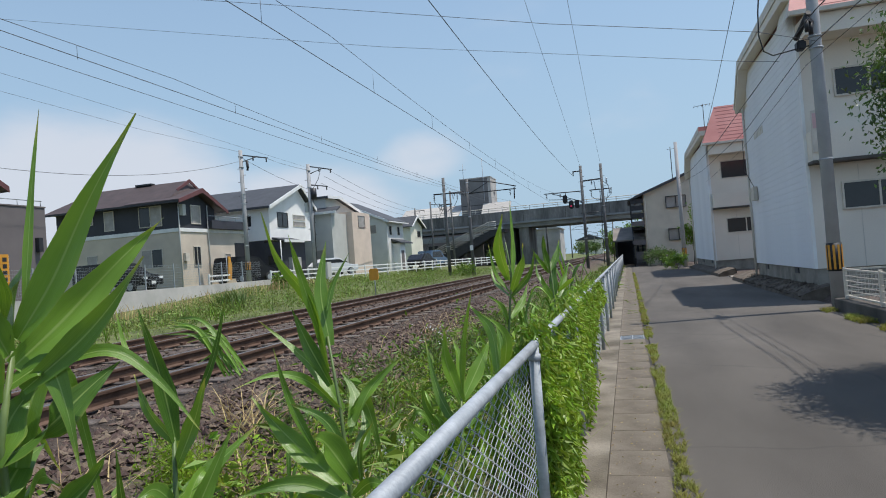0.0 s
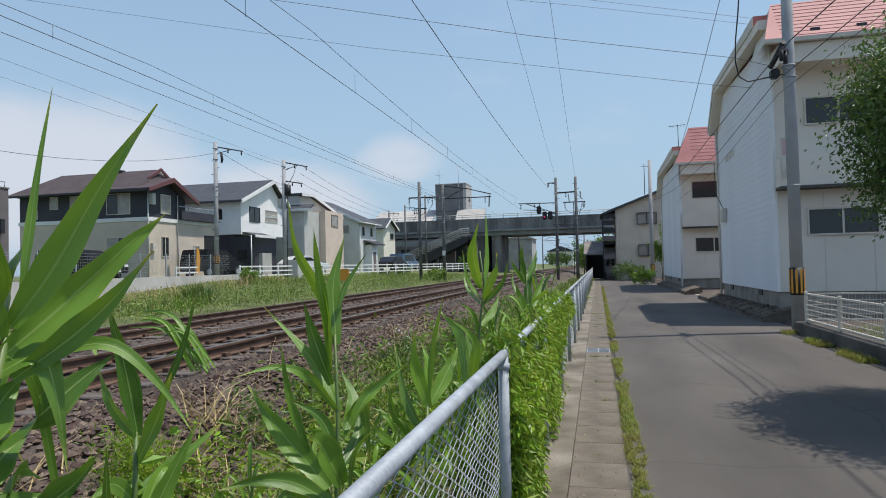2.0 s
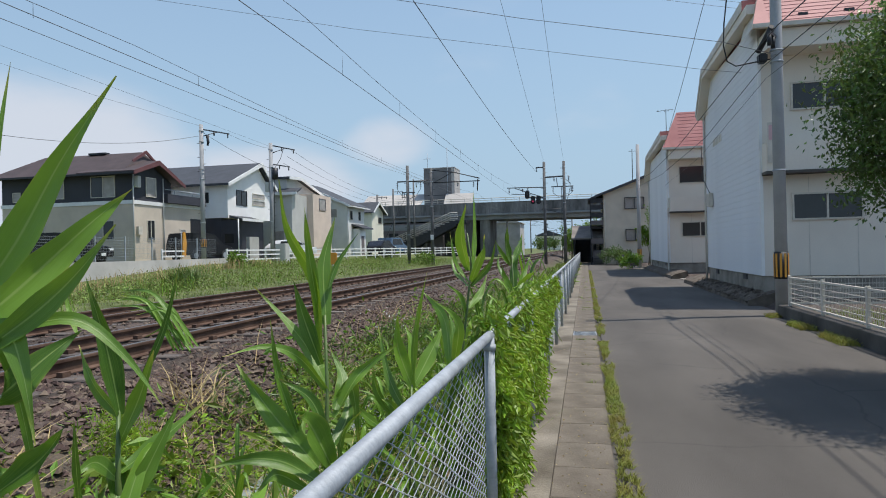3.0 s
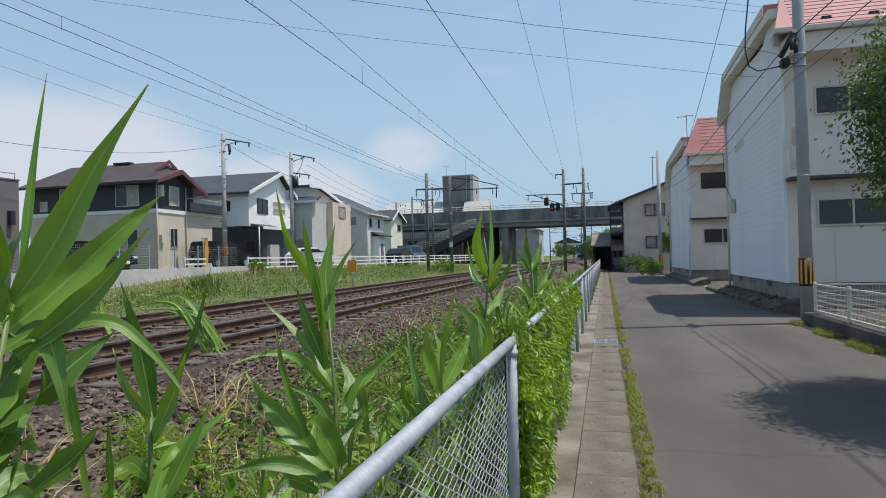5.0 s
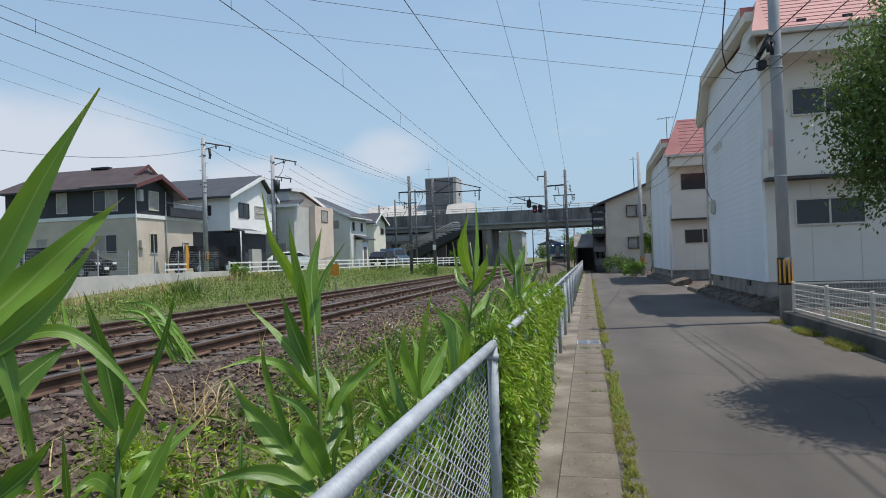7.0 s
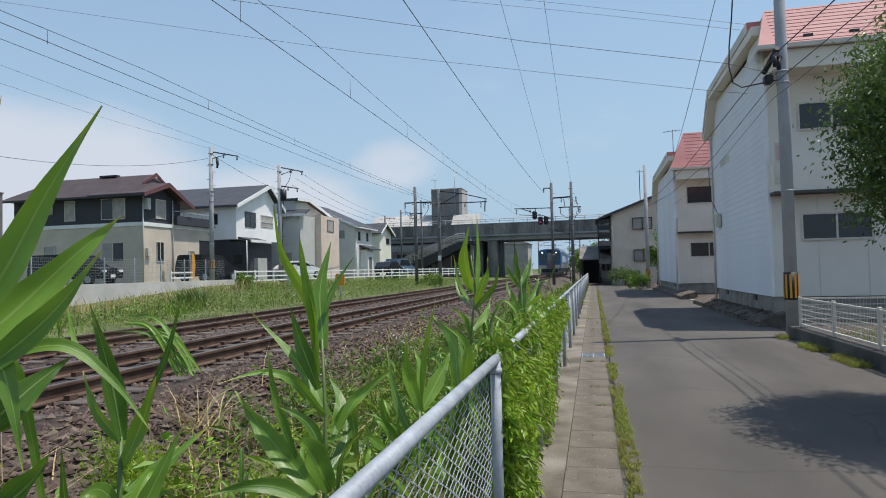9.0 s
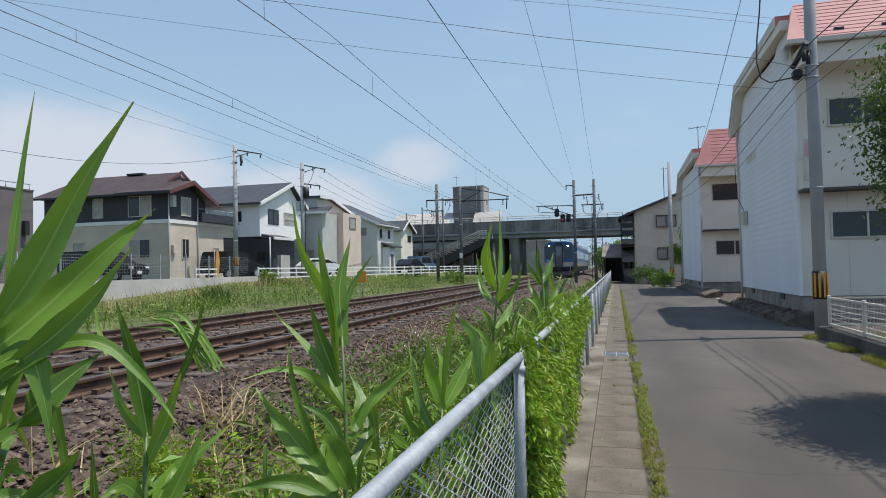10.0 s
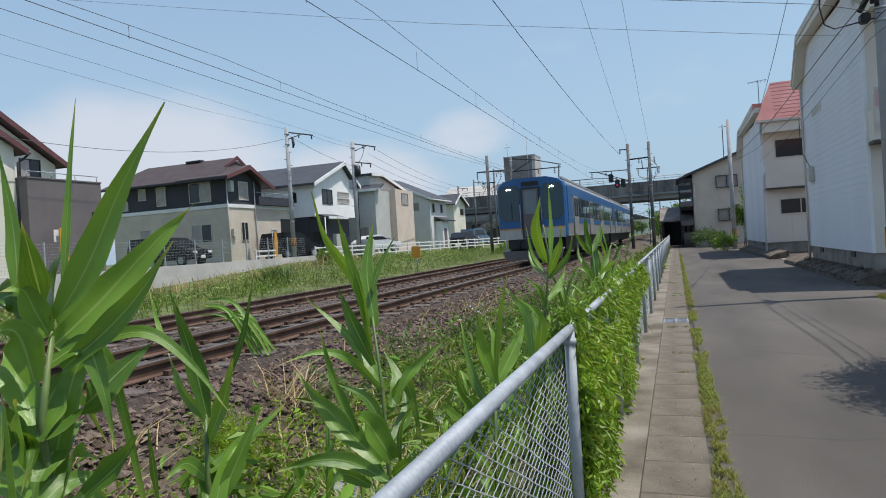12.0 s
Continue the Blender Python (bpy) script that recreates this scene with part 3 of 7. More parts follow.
def apartment(x0, y0, y1, base, x1, label, windows, shift=0.0, sign=False, ridge=8.45, hip=0.42):
    """Two storeys, a long low-pitched roof that bends down at the far side and a steep red front slope."""
    a = thing("apartment_building", label, "apartment", group="white apartment blocks")
    d = y1 - y0
    eave, top, knee, low = base + 7.0 - shift, base + 7.5 - shift, base + 7.2 - shift, base + 5.9 - shift
    front = base + 6.45 - shift
    outline = [(y0, base), (y1, base), (y1, low + 0.05), (y1 - 1.2, knee - 0.22), (y0, eave - 0.25)]
    part("wall", prism(outline, x0 + 0.02, x1, "x"), CREAM_WALL, a)
    part("foundation", boxes((x0 + 0.06, x1, y0 + 0.05, y1 - 0.05, 0.0, base)), CONCRETE, a, "bare concrete foundation")
    part("foundation_vent", boxes((x0 + 0.03, x0 + 0.07, y0 + 1.9, y0 + 2.3, base - 0.18, base - 0.02), (x0 + 0.03, x0 + 0.07, y0 + 6.0, y0 + 6.4, base - 0.18, base - 0.02)), DARK_METAL, a)
    board = mesh_of(prism([(0.0, 0.0), (0.0, 0.179), (-0.008, 0.179), (-0.013, 0.001)], y0 + 0.004, y1 - 0.004), WHITE_WALL, "siding_board")
    upper = mesh_of(prism([(0.0, 0.0), (0.0, 0.179), (-0.008, 0.179), (-0.013, 0.001)], y0 + 0.004, y1 - 0.75), WHITE_WALL, "siding_board")
    z = base
    while z < knee - 0.4:
        ob = new("siding_board", board if z < low - 0.2 else upper)
        ob.parent, ob.location = a, (x0 + 0.022, 0, z)
        z += 0.18
    part("corner_trim", boxes((x0 - 0.015, x0 + 0.06, y0 - 0.02, y0 + 0.055, base, eave - 0.3)), WHITE_TRIM, a)
    # roof: thick shell following the side outline
    o = 0.3
    shell = [(y0 + 0.3, top - 0.2), (y0 + 0.3, top), (y1 - 1.35, knee + 0.12), (y1 + 0.12, low), (y1 + 0.02, low - 0.06), (y1 - 1.42, knee - 0.08), (y0 + 0.3, top - 0.28)]
    part("roof", prism(shell, x0 - o, x1, "x"), RED_ROOF, a, "faded red metal roof")
    part("barge_board", prism([(p[0], p[1] - 0.03) for p in shell], x0 - o - 0.03, x0 - o - 0.003, "x"), OFF_WHITE, a, "dull white barge board")
    part("soffit", prism([(y0 - 0.2, top - 0.3), (y1 - 1.42, knee - 0.1), (y1 + 0.0, low - 0.08), (y1 + 0.0, low - 0.02 - 0.2), (y1 - 1.4, knee - 0.25), (y0 - 0.2, top - 0.55)], x0 - o, x0 + 0.02, "x"), CREAM_WALL, a)
    # steep red front slope with its ribs and snow guards
    slope = bmesh.new()
    quad = ((x0 - 0.32, y0 - 0.9, front), (x1, y0 - 0.9, front), (x1, y0 + 0.15, ridge), (x0 - 0.32 + hip, y0 + 0.15, ridge))
    lo = [slope.verts.new(p) for p in quad]
    hi = [slope.verts.new((p[0], p[1] + 0.1, p[2] - 0.08)) for p in quad]
    slope.faces.new(lo)
    slope.faces.new(hi[::-1])
    for i in range(4):
        slope.faces.new((lo[i], hi[i], hi[(i + 1) % 4], lo[(i + 1) % 4]))
    part("front_roof", slope, RED_ROOF, a, "steep faded red front roof slope")
    end = bmesh.new()
    e = [end.verts.new(p) for p in ((x0 - 0.3, y0 - 0.86, front - 0.06), (x0 - 0.3 + hip, y0 + 0.15, ridge - 0.06), (x0 - 0.3 + hip, y0 + 1.2, ridge - 0.1), (x0 - 0.3, y0 + 0.6, front - 0.06), (x0 - 0.3, y0 - 0.25, top - 0.1))]
    end.faces.new(e[:4])
    part("roof_end", end, OFF_WHITE, a)
    rib = mesh_of(boxes((x0 - 0.32 + hip, x1, -0.01, 0.006, -0.008, 0.005)), RED_ROOF, "roof_batten")
    for k in range(10):
        ob = new("roof_batten", rib)
        s = (k + 0.5) / 10
        ob.parent, ob.location = a, (0, y0 - 0.9 + 1.05 * s, front + (ridge - front) * s)
    guard = mesh_of(boxes((-0.11, 0.11, -0.04, 0.02, -0.03, 0.045)), DARK_METAL, "snow_guard")
    for k in range(6):
        ob = new("snow_guard", guard)
        ob.parent, ob.location = a, (x0 + 0.9 + k * 1.05, y0 - 0.72, front + 0.2)
    part("gutter", prism([(y0 - 1.0, front - 0.13), (y0 - 0.86, front - 0.13), (y0 - 0.86, front - 0.02), (y0 - 1.0, front - 0.02)], x0 - 0.34, x1, "x"), OFF_WHITE, a, "white roof gutter")
    part("fascia", boxes((x0 + 0.02, x1, y0 - 0.84, y0 - 0.002, front - 0.62, front - 0.14)), CREAM_WALL, a)
    # jutting upper storey band
    part("bay", boxes((x0 + 0.05, x1, y0 - 0.45, y0 - 0.002, base + 2.75, base + 3.5)), CREAM_WALL, a)
    # dark ledge colours in the shade under the jutting floor
    part("bay_shade", boxes((x0 + 0.03, x1, y0 - 0.5, y0 - 0.002, base + 2.67, base + 2.745)), DARK_CONCRETE, a, "thin ledge under the upper floor, dark to stand in for the shade there")
    for (u0, u1, z0, z1, n) in windows:
        window(a, "-y", y0, u0, u1, z0, z1, n, OFF_WHITE)
    x = x0 + 1.15
    while x < x1:
        part("panel_joint", boxes((x, x + 0.02, y0 - 0.008, y0 + 0.01, base, base + 2.6)), OFF_WHITE, a)
        x += 1.15
    drain_pipe(a, x0 - 0.05, y1 - 0.12, 0.05, low, OFF_WHITE)
    if not sign:
        drain_pipe(a, x0 - 0.06, y0 - 0.07, 0.1, front - 0.2, WHITE_TRIM)
    if sign:
        part("sign_board", boxes((x0 + 0.07, x0 + 0.42, y0 - 0.49, y0 - 0.455, base + 2.95, base + 4.0)), OFF_WHITE, a, "small white and faded pink notice board")
        part("notice_patch", boxes((x0 + 0.1, x0 + 0.39, y0 - 0.498, y0 - 0.492, base + 3.55, base + 3.93)), PINK, a)
        part("meter_box", boxes((x0 - 0.12, x0 + 0.0, y0 + 6.9, y0 + 7.2, base + 2.3, base + 2.75)), OFF_WHITE, a)
        # faded lettering on the side wall, no longer readable
        for k in range(6):
            part("faded_letter_bar", boxes((x0 - 0.001, x0 + 0.01, y0 + 4.9 + k * 0.26, y0 + 5.06 + k * 0.26, base + 4.4, base + 4.65)), OFF_WHITE, a)
    return a


apartment(4.6, 18.6, 26.5, 0.74, 17, "white board-sided apartment block with a faded red roof beside the lane",
          [(5.42, 6.95, 5.15, 5.8, 2), (5.4, 7.0, 2.25, 2.88, 2), (9.2, 10.8, 5.15, 5.8, 2), (9.2, 10.8, 2.25, 2.88, 2)], sign=True)
apartment(4.4, 36.4, 46.6, 0.66, 17, "farther white apartment block with a brighter red metal roof",
          [(5.0, 6.7, 4.95, 5.8, 1), (5.1, 6.9, 2.1, 2.8, 2)], shift=0.35, ridge=8.75, hip=0.85)

aerial = thing("tv_antenna", "dark rooftop television aerial on the farther apartment block", "aerial", at=(4.6, 38.2, 8.0))
part("mast", tubes(([(0, 0, -0.2), (0, 0, 1.3)], 0.018, 6)), DARK_METAL, aerial)
part("boom", tubes(([(-0.5, 0, 1.2), (0.4, 0, 1.28)], 0.014, 6)), DARK_METAL, aerial)
for k in range(5):
    part("element", tubes(([(-0.45 + k * 0.2, -0.3, 1.22), (-0.45 + k * 0.2, 0.3, 1.22)], 0.009, 5)), DARK_METAL, aerial)
aircon = thing("wall_cable_box", "small pale cable box with hanging wires on the apartment side wall", "cable box")
part("box", rounded(4.46, 4.6, 25.1, 25.4, 3.0, 3.5, 0.02), OFF_WHITE, aircon)
part("hanging_wire", tubes(([(4.5, 25.2, 3.5), (4.42, 26.2, 4.2), (4.45, 26.4, 5.4)], 0.012, 5)), BLACK, aircon)


def kerb_and_lawn():
    k = part("retaining_kerb", prism([(4.08, -0.2), (4.1, 0.24), (4.12, 0.26), (4.36, 0.26), (4.38, 0.24), (4.38, -0.2)], -12, 15.35), DARK_CONCRETE)
    tagged(k, "low stained concrete kerb wall carrying a white wire fence", "kerb wall")
    for y0, y1, x in ((18.0, 29.2, 4.05), (32.6, 47.5, 3.95)):
        bm = prism([(x, -0.1), (x + 0.07, 0.14), (x + 0.3, 0.24), (x + 0.8, 0.36), (x + 0.9, -0.1)], y0, y1)
        tagged(part("raised_verge", bm, SOIL), "raised verge of dark soil and rubble beside the lane", "verge")
    d = sheet("driveway", [(4.38, 27.2, 0.02), (14, 27.2, 0.24), (14, 35.6, 0.24), (4.38, 33.6, 0.02), (4.36, 27.6, 0.015)], [(0, 1, 2, 3)], CONCRETE)
    tagged(d, "sloping concrete driveway between the apartment blocks", "driveway", kind="structure")


kerb_and_lawn()


def garden_fence():
    y = -4.0
    span = 1.95
    post = mesh_of(rounded(-0.03, 0.03, -0.03, 0.03, 0, 0.66, 0.006, 1), OFF_WHITE, "post")
    rows = [(-0.008, 0.008, 0.03, span - 0.03, z, z + 0.014) for z in (0.17, 0.27, 0.37, 0.47)]
    rows += [(-0.02, 0.02, 0.03, span - 0.03, z, z + 0.035) for z in (0.05, 0.59)]
    bars = boxes(*rows)
    j = 0.09
    while j < span - 0.05:
        box(bars, -0.012, -0.008, j, j + 0.004, 0.06, 0.6)
        j += 0.065
    me = mesh_of(bars, OFF_WHITE, "mesh_panel")
    y = 15.0 - span * 10
    for k in range(10):
        f = thing("garden_fence", "low cream-white welded wire fence panel on a concrete kerb", "fence", group="white garden fence panels", at=(4.24, y + k * span, 0.26))
        for o in (0, span) if k == 9 else (0,):
            p = new("post", post)
            p.parent, p.location = f, (0, o, 0)
        m = new("mesh_panel", me)
        m.parent = f
    for k in range(4):
        f = thing("garden_fence", "cream-white wire fence panel at the back of the lawn", "fence", group="white garden fence panels", at=(4.24 + k * span, 15.0, 0.26), turn=-90)
        p = new("post", post)
        p.parent, p.location = f, (0, span, 0)
        m = new("mesh_panel", me)
        m.parent = f


garden_fence()


def utility_pole(x, y, z0, h, r, label, m, bands=True, arms=(), pole_lean=0.0):
    p = thing("utility_pole", label, "utility pole", group="utility poles", at=(x, y, z0))
    part("pole", tubes(([(0, 0, -0.2), (pole_lean, 0, h)], r, 16, r * 0.78)), m, p)
    if bands:
        part("warning_sleeve", tubes(([(0, 0, 0.82), (0, 0, 1.42)], r + 0.012, 20)), BLACK, p, "black plastic sleeve")
        for k in range(10):
            a = k * math.tau / 10
            c, s = math.cos(a), math.sin(a)
            rr = r + 0.016
            stripe = boxes((-0.022, 0.022, -0.004, 0.004, 0.86, 1.38))
            bmesh.ops.rotate(stripe, verts=stripe.verts, matrix=Matrix.Rotation(a + math.pi / 2, 3, "Z"))
            bmesh.ops.translate(stripe, verts=stripe.verts, vec=(c * rr, s * rr, 0))
            part("stripe", stripe, YELLOW, p)
        for zz in (3.2, 5.6, 5.85):
            part("band", tubes(([(0, 0, zz), (0, 0, zz + 0.03)], r + 0.006, 14)), GALV, p)
    for (ax, ay, az, length, turn) in arms:
        arm = boxes((-0.035, 0.035, -0.1, length, -0.035, 0.035))
        bmesh.ops.rotate(arm, verts=arm.verts, matrix=Matrix.Rotation(radians(turn), 3, "Z"))
        bmesh.ops.translate(arm, verts=arm.verts, vec=(ax, ay, az))
        part("crossarm", arm, DARK_METAL, p)
        for s in (0.45, 0.95):
            v = Matrix.Rotation(radians(turn), 3, "Z") @ Vector((0, length * s, 0))
            part("insulator", tubes(([(ax + v.x, ay + v.y, az - 0.28), (ax + v.x, ay + v.y, az - 0.03)], 0.045, 8)), BLACK, p)
    return p


pole_1 = utility_pole(4.22, 15.5, 0, 11.5, 0.135, "grey concrete utility pole with a black and yellow striped sleeve", POLE_GREY,
                      arms=((0, 0, 6.15, 0.55, 150),))
part("cable_clamp", rounded(-0.38, -0.2, -0.1, 0.14, 5.62, 5.82, 0.03), BLACK, pole_1, "black cable splice")
part("cable_splice", tubes(([(-0.14, -0.2, 6.35), (-0.2, 0.2, 6.15), (-0.26, 0.45, 6.0)], 0.06, 8)), BLACK, pole_1)
utility_pole(3.9, 49.5, 0, 9.1, 0.15, "farther grey concrete utility pole with a striped sleeve", POLE_GREY)



def stair_house():
    h = thing("house", "beige two-storey house with a dark roof and a dark outside staircase", "house", group="houses by the lane")
    part("wall", prism([(1.65, 0), (9.5, 0), (9.5, 6.6), (5.9, 8.0), (1.65, 6.45)], 60, 69), BEIGE_WALL, h)
    part("roof", prism([(0.9, 6.25), (5.9, 8.12), (10.2, 6.5), (10.2, 6.3), (5.9, 7.9), (0.9, 6.05)], 59.5, 69.5), DARK_ROOF, h, "dark slate roof")
    for a, b, c, d in ((3.55, 5.15, 5.0, 5.95), (3.6, 5.2, 2.15, 3.1)):
        window(h, "-y", 60, a, b, c, d, 2, DARK_METAL, CURTAIN, depth=0.22)
    drain_pipe(h, 1.78, 59.93, 0.1, 6.3, OFF_WHITE)
    part("antenna", tubes(([(4.4, 62, 7.4), (4.4, 62, 10.6)], 0.035, 6), ([(4.1, 62, 10.4), (4.75, 62, 10.4)], 0.02, 6)), DARK_METAL, h)
    st = thing("outside_staircase", "dark rusted steel staircase on the side of a house", "staircase")
    for k in range(13):
        part("tread", boxes((0.75, 1.6, 60.2 + k * 0.3, 60.48 + k * 0.3, 0.3 + k * 0.24, 0.34 + k * 0.24)), DARK_METAL, st)
    for x in (0.72, 1.55):
        part("stringer", prism([(60.1, 0.1), (60.4, 0.1), (64.2, 3.3), (64.2, 3.6)], x, x + 0.04, "x"), DARK_METAL, st)
    part("landing", boxes((0.5, 1.64, 61.0, 66, 3.3, 3.42)), DARK_METAL, st)
    for k in range(7):
        part("baluster", boxes((0.5, 0.54, 60.4 + k * 0.8, 60.44 + k * 0.8, 3.42, 4.5)), DARK_METAL, st)
    part("side_screen", boxes((0.55, 0.6, 60.2, 66, 3.6, 5.9)), BROWN_GREY, st, "dark corrugated side screen")
    for y in (60.3, 63, 66):
        part("post", boxes((0.5, 0.58, y, y + 0.08, 0, 6.1)), DARK_METAL, st)
    for z in (1.9, 3.6, 4.3, 5.0, 5.6):
        part("screen_board", boxes((0.52, 1.62, 60.05, 60.1, z, z + 0.42)), BROWN_GREY if z < 4 else DARK_METAL, st, "dark weathered board")
    part("canopy", prism([(0.3, 6.0), (1.64, 6.5), (1.64, 6.35), (0.3, 5.85)], 59.9, 66), DARK_ROOF, st)
    part("side_stack", boxes((0.7, 1.5, 60.6, 62.0, 0.0, 1.3)), BROWN_GREY, st, "boxes stored under the stairs")
    c = thing("carport", "dark carport with a grey roof at the lane end", "carport")
    part("roof", prism([(60.9, 2.45), (65.5, 3.75), (70, 3.75), (70, 3.62), (65.5, 3.62), (60.9, 2.33)], -1.25, 1.62, "x"), ROOF_SHEET, c, "weathered grey sheet roof")
    part("back_wall", boxes((-1.1, 1.9, 69.2, 69.4, 0, 2.6)), DARK_METAL, c)
    part("side_wall", boxes((-1.15, -1.0, 63.9, 69.2, 0, 2.6)), DARK_METAL, c)
    part("side_wall", boxes((1.6, 1.66, 66.2, 69.2, 0, 2.6)), DARK_METAL, c)
    for x in (0.6, 1.1):
        part("hanging_cloth", boxes((x, x + 0.3, 68.6, 68.66, 0.6, 1.9)), OFF_WHITE, c)
    w = thing("block_wall", "brown concrete block garden wall below a house", "garden wall")
    part("block_course", boxes((3.0, 4.3, 54.0, 54.15, 0, 0.9)), BROWN_GREY, w)
    part("block_course", boxes((3.0, 3.15, 54.15, 59.8, 0, 0.9)), BROWN_GREY, w)


stair_house()


# ---- far side of the railway ----
LOT = 1.3


def slab_roof(parent, axis, lo, hi, peak, z_lo, z_hi, z_peak, a0, a1, material, t=0.12, label=""):
    """A two-sided roof: eaves at lo and hi, ridge at peak, drawn out from a0 to a1 along the other axis."""
    out = [(lo, z_lo), (peak, z_peak), (hi, z_hi), (hi, z_hi - t), (peak, z_peak - t * 1.3), (lo, z_lo - t)]
    return part("roof", prism(out, a0, a1, axis), material, parent, label)


def house_brown():
    h = thing("house", "house with charcoal upper walls, beige lower walls and brown roof", "house", group="houses beyond the railway")
    part("lower_wall", boxes((-36.7, -27, 34.4, 41.5, LOT, 4.88)), BEIGE_WALL, h, "beige rendered lower wall")
    part("belt_trim", boxes((-36.76, -26.94, 34.34, 41.56, 4.885, 5.12)), WHITE_TRIM, h)
    part("upper_wall", prism([(34.4, 5.125), (38.1, 5.125), (38.1, 6.5), (36.1, 7.45), (34.4, 6.8)], -36.7, -27, "x"), DARK_SIDING, h, "charcoal board siding")
    main = bmesh.new()
    v = [main.verts.new(p) for p in ((-37.3, 33.8, 6.78), (-27.3, 33.8, 6.78), (-28.0, 36.6, 8.42), (-35.5, 36.6, 8.42), (-37.3, 39.4, 6.78), (-27.3, 39.4, 6.78))]
    for f in ((0, 1, 2, 3), (3, 2, 5, 4), (0, 3, 4), (1, 5, 2), (0, 4, 5, 1)):
        main.faces.new([v[i] for i in f])
    part("roof", main, BROWN_ROOF, h, "brown shingle roof")
    slab_roof(h, "x", 33.75, 38.7, 36.1, 6.86, 6.42, 7.72, -30.5, -26.4, BROWN_ROOF)
    part("barge_board", prism([(33.7, 6.84), (36.1, 7.72), (38.75, 6.4), (38.75, 6.18), (36.1, 7.42), (33.7, 6.6)], -26.4, -26.33, "x"), MAROON, h, "maroon barge board")
    part("barge_board", prism([(35.3, 7.75), (36.6, 8.5), (37.5, 7.95), (37.5, 7.8), (36.6, 8.28), (35.3, 7.58)], -27.75, -27.65, "x"), MAROON, h)
    part("eave_gutter", boxes((-37.35, -26.4, 33.68, 33.8, 6.66, 6.78)), DARK_METAL, h)
    part("ridge_vent", boxes((-31.9, -30.6, 36.4, 36.8, 8.4, 8.52)), DARK_METAL, h)
    part("balcony", boxes((-27.02, -26.6, 37.2, 41.5, 5.13, 5.7), (-30, -27.02, 41.35, 41.5, 5.13, 5.7)), DARK_SIDING, h, "charcoal balcony parapet")
    part("balcony_rail", tubes(([(-26.8, 37.2, 6.0), (-26.8, 41.4, 6.0)], 0.03, 6), ([(-26.8, 38.2, 5.7), (-26.8, 38.2, 6.0)], 0.02, 6), ([(-26.8, 40.2, 5.7), (-26.8, 40.2, 6.0)], 0.02, 6)), GALV, h)
    part("back_wall", boxes((-36, -30, 38.1, 41.4, 5.13, 6.2)), DARK_SIDING, h)
    for (a, b, c, d, n, g) in ((-29.96, -28.3, 5.38, 6.62, 2, (GLASS, CURTAIN)), (-32.7, -32.0, 5.4, 6.6, 1, CURTAIN), (-34.25, -33.7, 5.9, 6.62, 1, CURTAIN),
                               (-35.8, -35.3, 5.3, 5.85, 1, CURTAIN), (-29.95, -28.4, 2.75, 3.86, 2, (CURTAIN, GLASS)), (-34.3, -33.5, 2.9, 3.8, 1, CURTAIN)):
        window(h, "-y", 34.4, a, b, c, d, n, OFF_WHITE, g)
    window(h, "+x", -27, 35.65, 36.3, 2.7, 3.9, 2, OFF_WHITE, GLASS)
    window(h, "+x", -27, 35.6, 36.5, 5.45, 6.6, 1, OFF_WHITE, CURTAIN)
    window(h, "+x", -27, 39.0, 39.6, 2.7, 3.4, 1, OFF_WHITE, CURTAIN)
    # no recess is cut: a flat dark sheet paints in the doorway's shade
    part("doorway", boxes((-27.0, -26.98, 40.2, 41.5, LOT, 4.2)), DARK_METAL, h, "flat dark doorway sheet standing in for a shaded recess")
    for y in (34.32, 37.2):
        drain_pipe(h, -26.93, y, LOT, 6.7, GREY_HOUSE)
    part("meter_box", boxes((-26.98, -26.8, 34.6, 34.95, 3.0, 3.5)), OFF_WHITE, h)
    part("wiring_box", boxes((-26.95, -26.7, 34.45, 34.75, 5.9, 6.6)), GREY_HOUSE, h)


house_brown()


